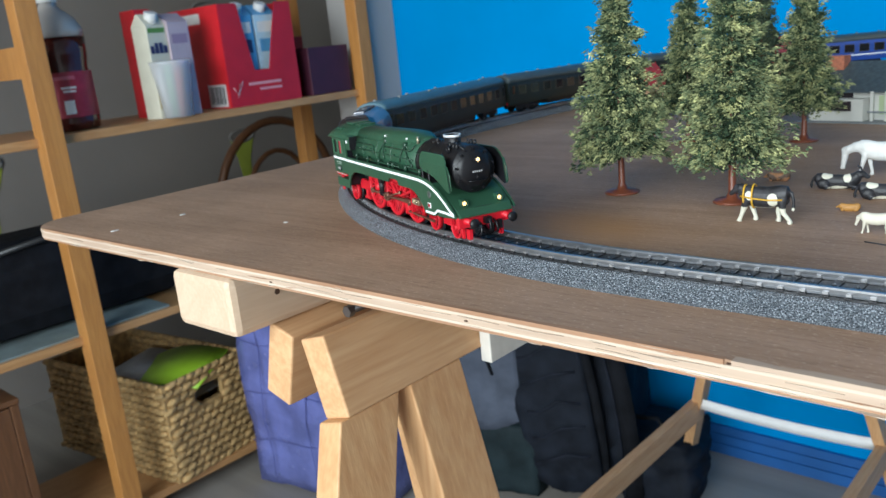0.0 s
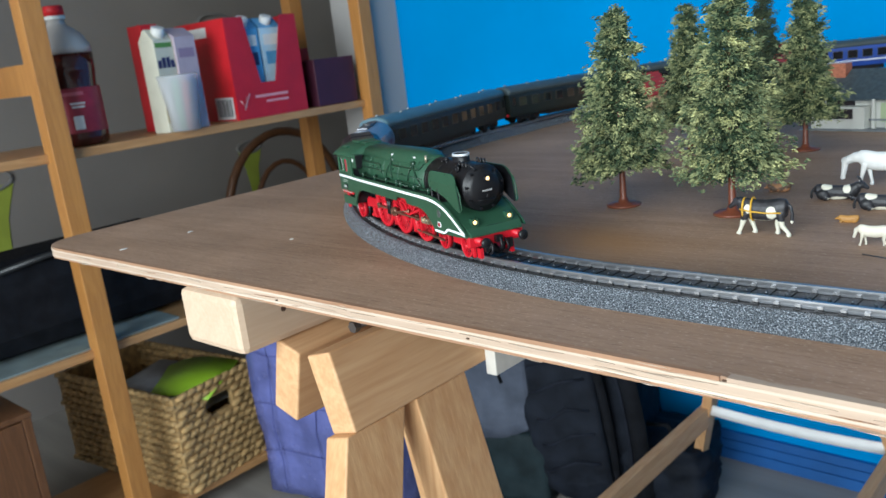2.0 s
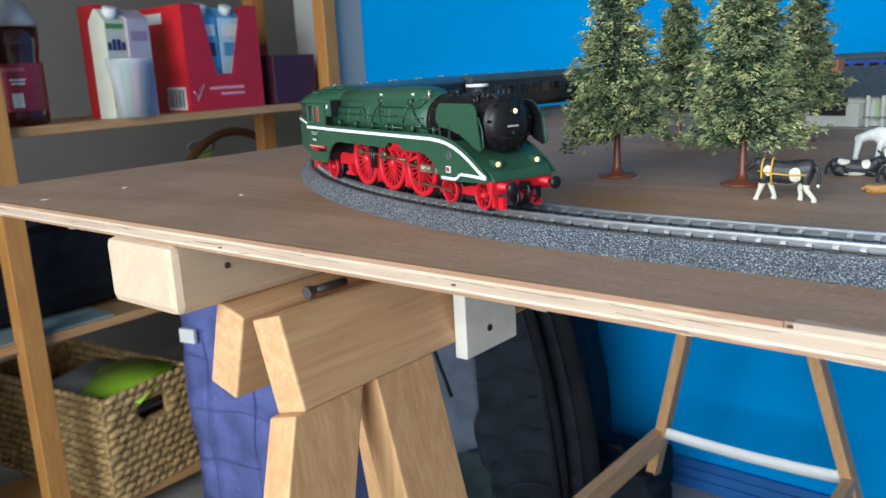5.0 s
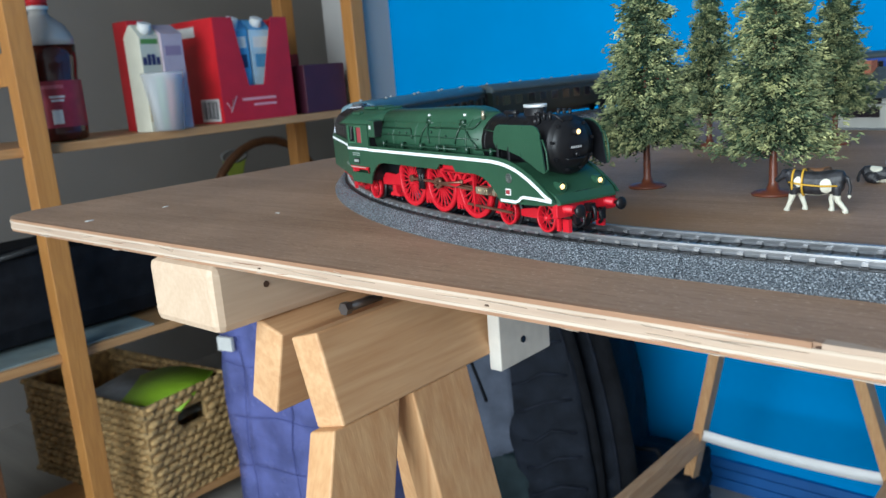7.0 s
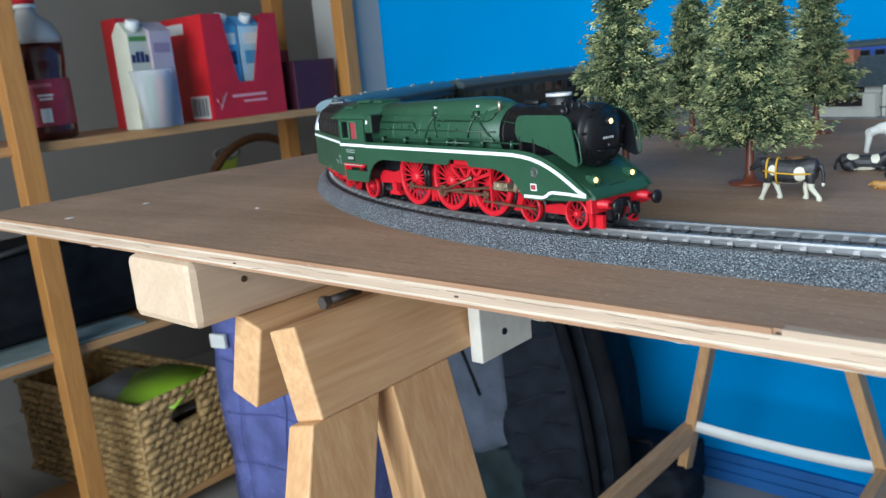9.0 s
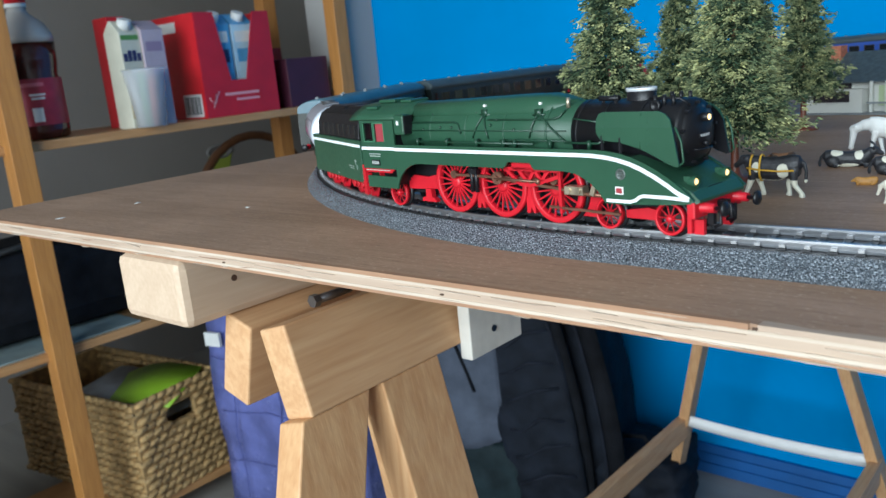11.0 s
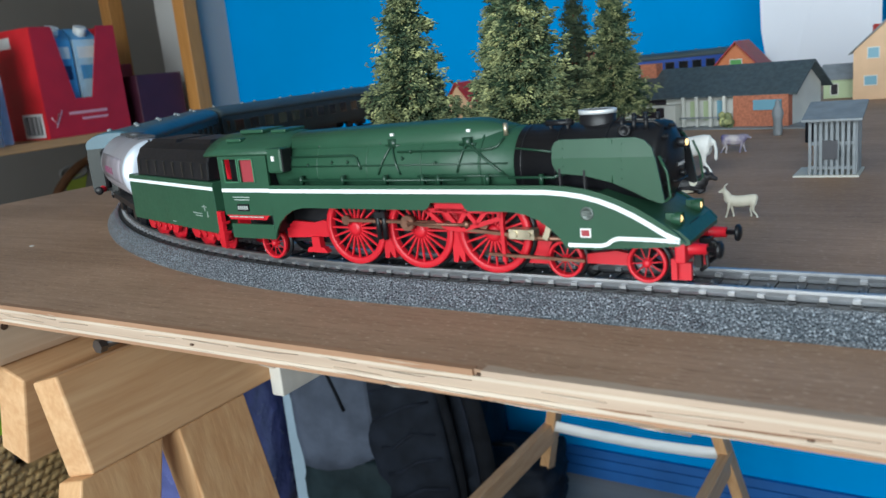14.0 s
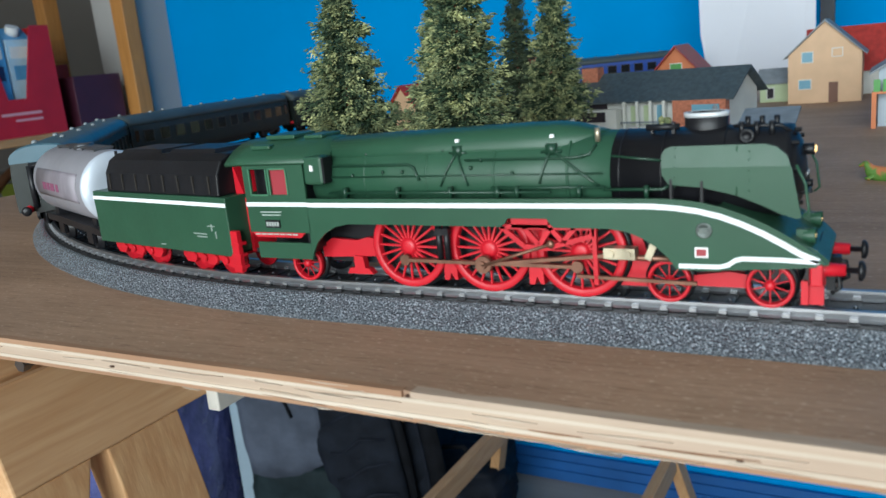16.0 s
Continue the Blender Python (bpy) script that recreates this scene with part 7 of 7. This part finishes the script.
def beast(m, mat, label, category, k, legs=True, neck=(9, 9), head=(13, 7), slim=1.0, horns=False, tail=True, stride=2.2, leg=1.0):
    """A standing or lying four-legged toy, moulded in one piece: k is its scale, 1 for a body 22 mm long."""
    bm = bmesh.new()
    s = k * MM
    lift = 7.9 if legs else 0.2
    rows = []
    for x, r, z in ((-11.4, 1.2, 1.6), (-10.4, 3.4, 1.1), (-7.5, 4.3, 0.5), (-2, 4.4, -0.5), (3, 4.3, -0.5), (7, 4.2, 0.3), (9.6, 3.3, 1.1), (11, 1.6, 1.6)):
        rows.append([(x * s, r * 0.80 * slim * math.cos(i * math.tau / 14) * s, (lift + 3.9 + z + r * 1.08 * slim * math.sin(i * math.tau / 14)) * s) for i in range(14)])
    loft(bm, rows)
    base = Vector((7.6 * s, 0, (lift + 5.2) * s))
    mid = Vector((neck[0] * s + 3 * s, 0, (lift + neck[1]) * s))
    tip = Vector((head[0] * s + 2.6 * s, 0, (lift + head[1]) * s))
    half = base.lerp(mid, 0.5) + Vector((0, 0, 0.7 * s))
    tube(bm, base, half, 3.1 * s * slim, 12, 2.4 * s)
    blob(bm, half, (2.3 * s, 2.0 * s, 2.4 * s), 2)
    tube(bm, half, mid, 2.3 * s * slim, 12, 1.9 * s)
    blob(bm, mid, (2.1 * s, 1.7 * s, 2.0 * s), 2)
    tube(bm, mid, tip, 1.7 * s, 10, 1.0 * s)
    blob(bm, tip, (1.25 * s, 1.05 * s, 1.15 * s), 2)
    for e in (-1, 1):
        blob(bm, mid + Vector((-0.8 * s, e * 1.9 * s, 1.4 * s)), (0.5 * s, 1.2 * s, 0.7 * s), 1)
        if horns:
            pipe(bm, [mid + Vector((0, e * 0.8 * s, 1.4 * s)), mid + Vector((-0.8 * s, e * 1.5 * s, 3.4 * s)), mid + Vector((-2.6 * s, e * 1.8 * s, 4.6 * s))], 0.5 * s)
        if legs:
            for x, way, hind in ((7.0, e, 0), (-8.2, -e, 1)):
                knee, foot = x + way * stride * 0.55 + (0.9 if hind else 0), x + way * stride - (0.9 if hind else 0)
                if hind:
                    blob(bm, (x * s, e * 1.9 * s, (lift + 2.6) * s), (2.6 * s, 1.6 * s, 3.4 * s), 2)
                tube(bm, (x * s, e * 1.9 * s, (lift + 2.5) * s), (knee * s, e * 2.0 * s, 4.9 * s), 1.75 * s * leg, 8, 1.0 * s * leg)
                blob(bm, (knee * s, e * 2.0 * s, 4.8 * s), (1.05 * s * leg,) * 3, 1)
                tube(bm, (knee * s, e * 2.0 * s, 4.9 * s), (foot * s, e * 2.0 * s, 1.1 * s), 0.95 * s * leg, 8, 0.75 * s * leg)
                tube(bm, (foot * s, e * 2.0 * s, 1.4 * s), ((foot + 0.4) * s, e * 2.0 * s, 0), 0.85 * s * leg, 8, 1.15 * s * leg)
        else:
            for x in (5, -8):
                pipe(bm, [(x * s, e * 3.0 * s, 2.4 * s), ((x + 4.5) * s, e * 4.1 * s, 1.3 * s), ((x + 1.5) * s, e * 4.6 * s, 0.9 * s)], 0.95 * s, 8)
            blob(bm, (-7 * s, e * 2.2 * s, 3.0 * s), (3.4 * s, 2.2 * s, 3.0 * s), 2)
    if tail:
        low = lift - 1.5 if legs else 1.2
        pipe(bm, [(-10.8 * s, 0, (lift + 6.6) * s), (-12.2 * s, 0.2 * s, (lift + 5.6 if legs else 5) * s), (-13.0 * s, 0.4 * s, (lift + 2) * s), (-12.8 * s, 0.4 * s, low * s)], 0.75 * s, 6)
        blob(bm, (-12.8 * s, 0.4 * s, (low + 0.4) * s), (0.9 * s, 0.8 * s, 1.6 * s), 1)
    ob = solid("toy_" + category, bm, mat, label, category, m=m)
    skin = ob.modifiers.new("skin", "REMESH")
    skin.mode, skin.voxel_size, skin.use_smooth_shade = "VOXEL", 0.30 * s, True
    soft = ob.modifiers.new("soft", "SMOOTH")
    soft.factor, soft.iterations = 0.5, 4
    return ob


COW_K = 1.12
beast(pose(0.4850, 0.1730, T, 0, 0, 183), HIDE_HARNESSED, "black and white toy cow walking in yellow harness", "cow", COW_K, neck=(8.5, 7.2), head=(12, 4.6), stride=3.0, slim=1.04, leg=1.2)
harness = thing("yellow_harness", pose(0.4850, 0.1730, T, 0, 0, 183), "yellow harness straps on the toy cow", "harness")
YELLOW = material("harness_yellow", (0.60, 0.34, 0.03), 0.5)
for x, r in ((8.0, 4.6), (4.2, 4.9)):
    bm = bmesh.new()
    s = COW_K * MM
    pipe(bm, [(x * s, r * 0.84 * math.cos(i * math.tau / 16) * s, (11.7 + r * 1.10 * math.sin(i * math.tau / 16)) * s) for i in range(17)], 0.00050, 5)
    part("strap", bm, YELLOW, harness)
for e in (-1, 1):
    bm = bmesh.new()
    pipe(bm, [(9.6 * s, e * 3.0 * s, 12.0 * s), (4.2 * s, e * 4.1 * s, 11.3 * s), (-3 * s, e * 4.1 * s, 10.8 * s), (-9 * s, e * 3.6 * s, 11.0 * s)], 0.00042, 5)
    part("trace", bm, YELLOW, harness)
beast(pose(0.5085, 0.2990, T, 0, 0, 176), HIDE_WHITE, "white toy horse with its head lowered to graze", "horse", 1.34, neck=(13.0, 3.2), head=(14.6, -4.6), slim=0.92, stride=2.0, leg=0.9)
beast(pose(0.4950, 0.2590, T, 0, 0, 14), HIDE_COW, "black and white toy cow lying on the board", "cow", 1.08, legs=False, neck=(8.5, 7.4), head=(11.5, 6.0), horns=True, slim=0.86)
beast(pose(0.5240, 0.2385, T, 0, 0, 12), HIDE_COW, "black and white toy cow lying beside the other", "cow", 1.08, legs=False, neck=(8.5, 7.4), head=(11.5, 6.2), horns=True, slim=0.86)
beast(pose(0.5385, 0.1660, T, 0, 0, 180), HIDE_GOAT, "cream toy goat grazing with lowered head", "goat", 0.60, neck=(9, 4.0), head=(11.2, -1.6), tail=False, stride=1.6)
beast(pose(0.5630, 0.1860, T, 0, 0, 184), HIDE_GOAT, "cream toy goat standing with raised horns", "goat", 0.61, neck=(8, 11), head=(11, 10), horns=True, tail=False, slim=0.86, leg=0.85)
beast(pose(0.4560, 0.2745, T, 0, 0, 200), HIDE_BROWN, "small brown toy pig lying on the board", "pig", 0.60, legs=False, neck=(8, 5), head=(11, 4), tail=False)
beast(pose(0.5160, 0.2070, T, 0, 0, 190), material("tan_toy_hide", (0.45, 0.22, 0.05), 0.55, vary=0.2, scale=120), "small tan toy dog lying on the board", "dog", 0.44, legs=False, neck=(8, 5), head=(11, 4), tail=False)
beast(pose(0.5170, 0.3790, T, 0, 0, 10), material("violet_toy", (0.05, 0.04, 0.16), 0.5, color2=(0.5, 0.45, 0.45), scale=120), "small violet and white toy figure of an animal", "toy animal", 0.72, neck=(8, 6), head=(11, 5), tail=False)
hen = beast(pose(0.640, 0.287, T, 0, 0, 160), material("hen_colours", (0.45, 0.16, 0.06), 0.5, color2=(0.10, 0.22, 0.04), scale=90, lo=0.45, hi=0.5), "red-brown and green toy hen on the board", "hen", 0.85, legs=False, neck=(8, 9), head=(11, 8))
bm = bmesh.new()
pipe(bm, [(0.5385, 0.1490, T + 0.0006), (0.5460, 0.1455, T + 0.0010), (0.5570, 0.1430, T + 0.0006)], 0.00032, 5)
solid("wire", bm, INK, "short piece of black wire on the board", "wire")
for x, y, r in ((0.2110, 0.0805, 0.0013), (0.1030, 0.0700, 0.0018), (0.1005, 0.0190, 0.0022)):
    bm = bmesh.new()
    lathe(bm, [(0, r), (0.0002, r * 0.9), (0.0003, 0.00005)], "z", 9, squash=(1.4, 0.8))
    solid("pale_chip", bm, PAPER_WHITE, "tiny pale chip on the plywood", "chip", m=pose(x, y, T, 0, 0, x * 900))


motions()
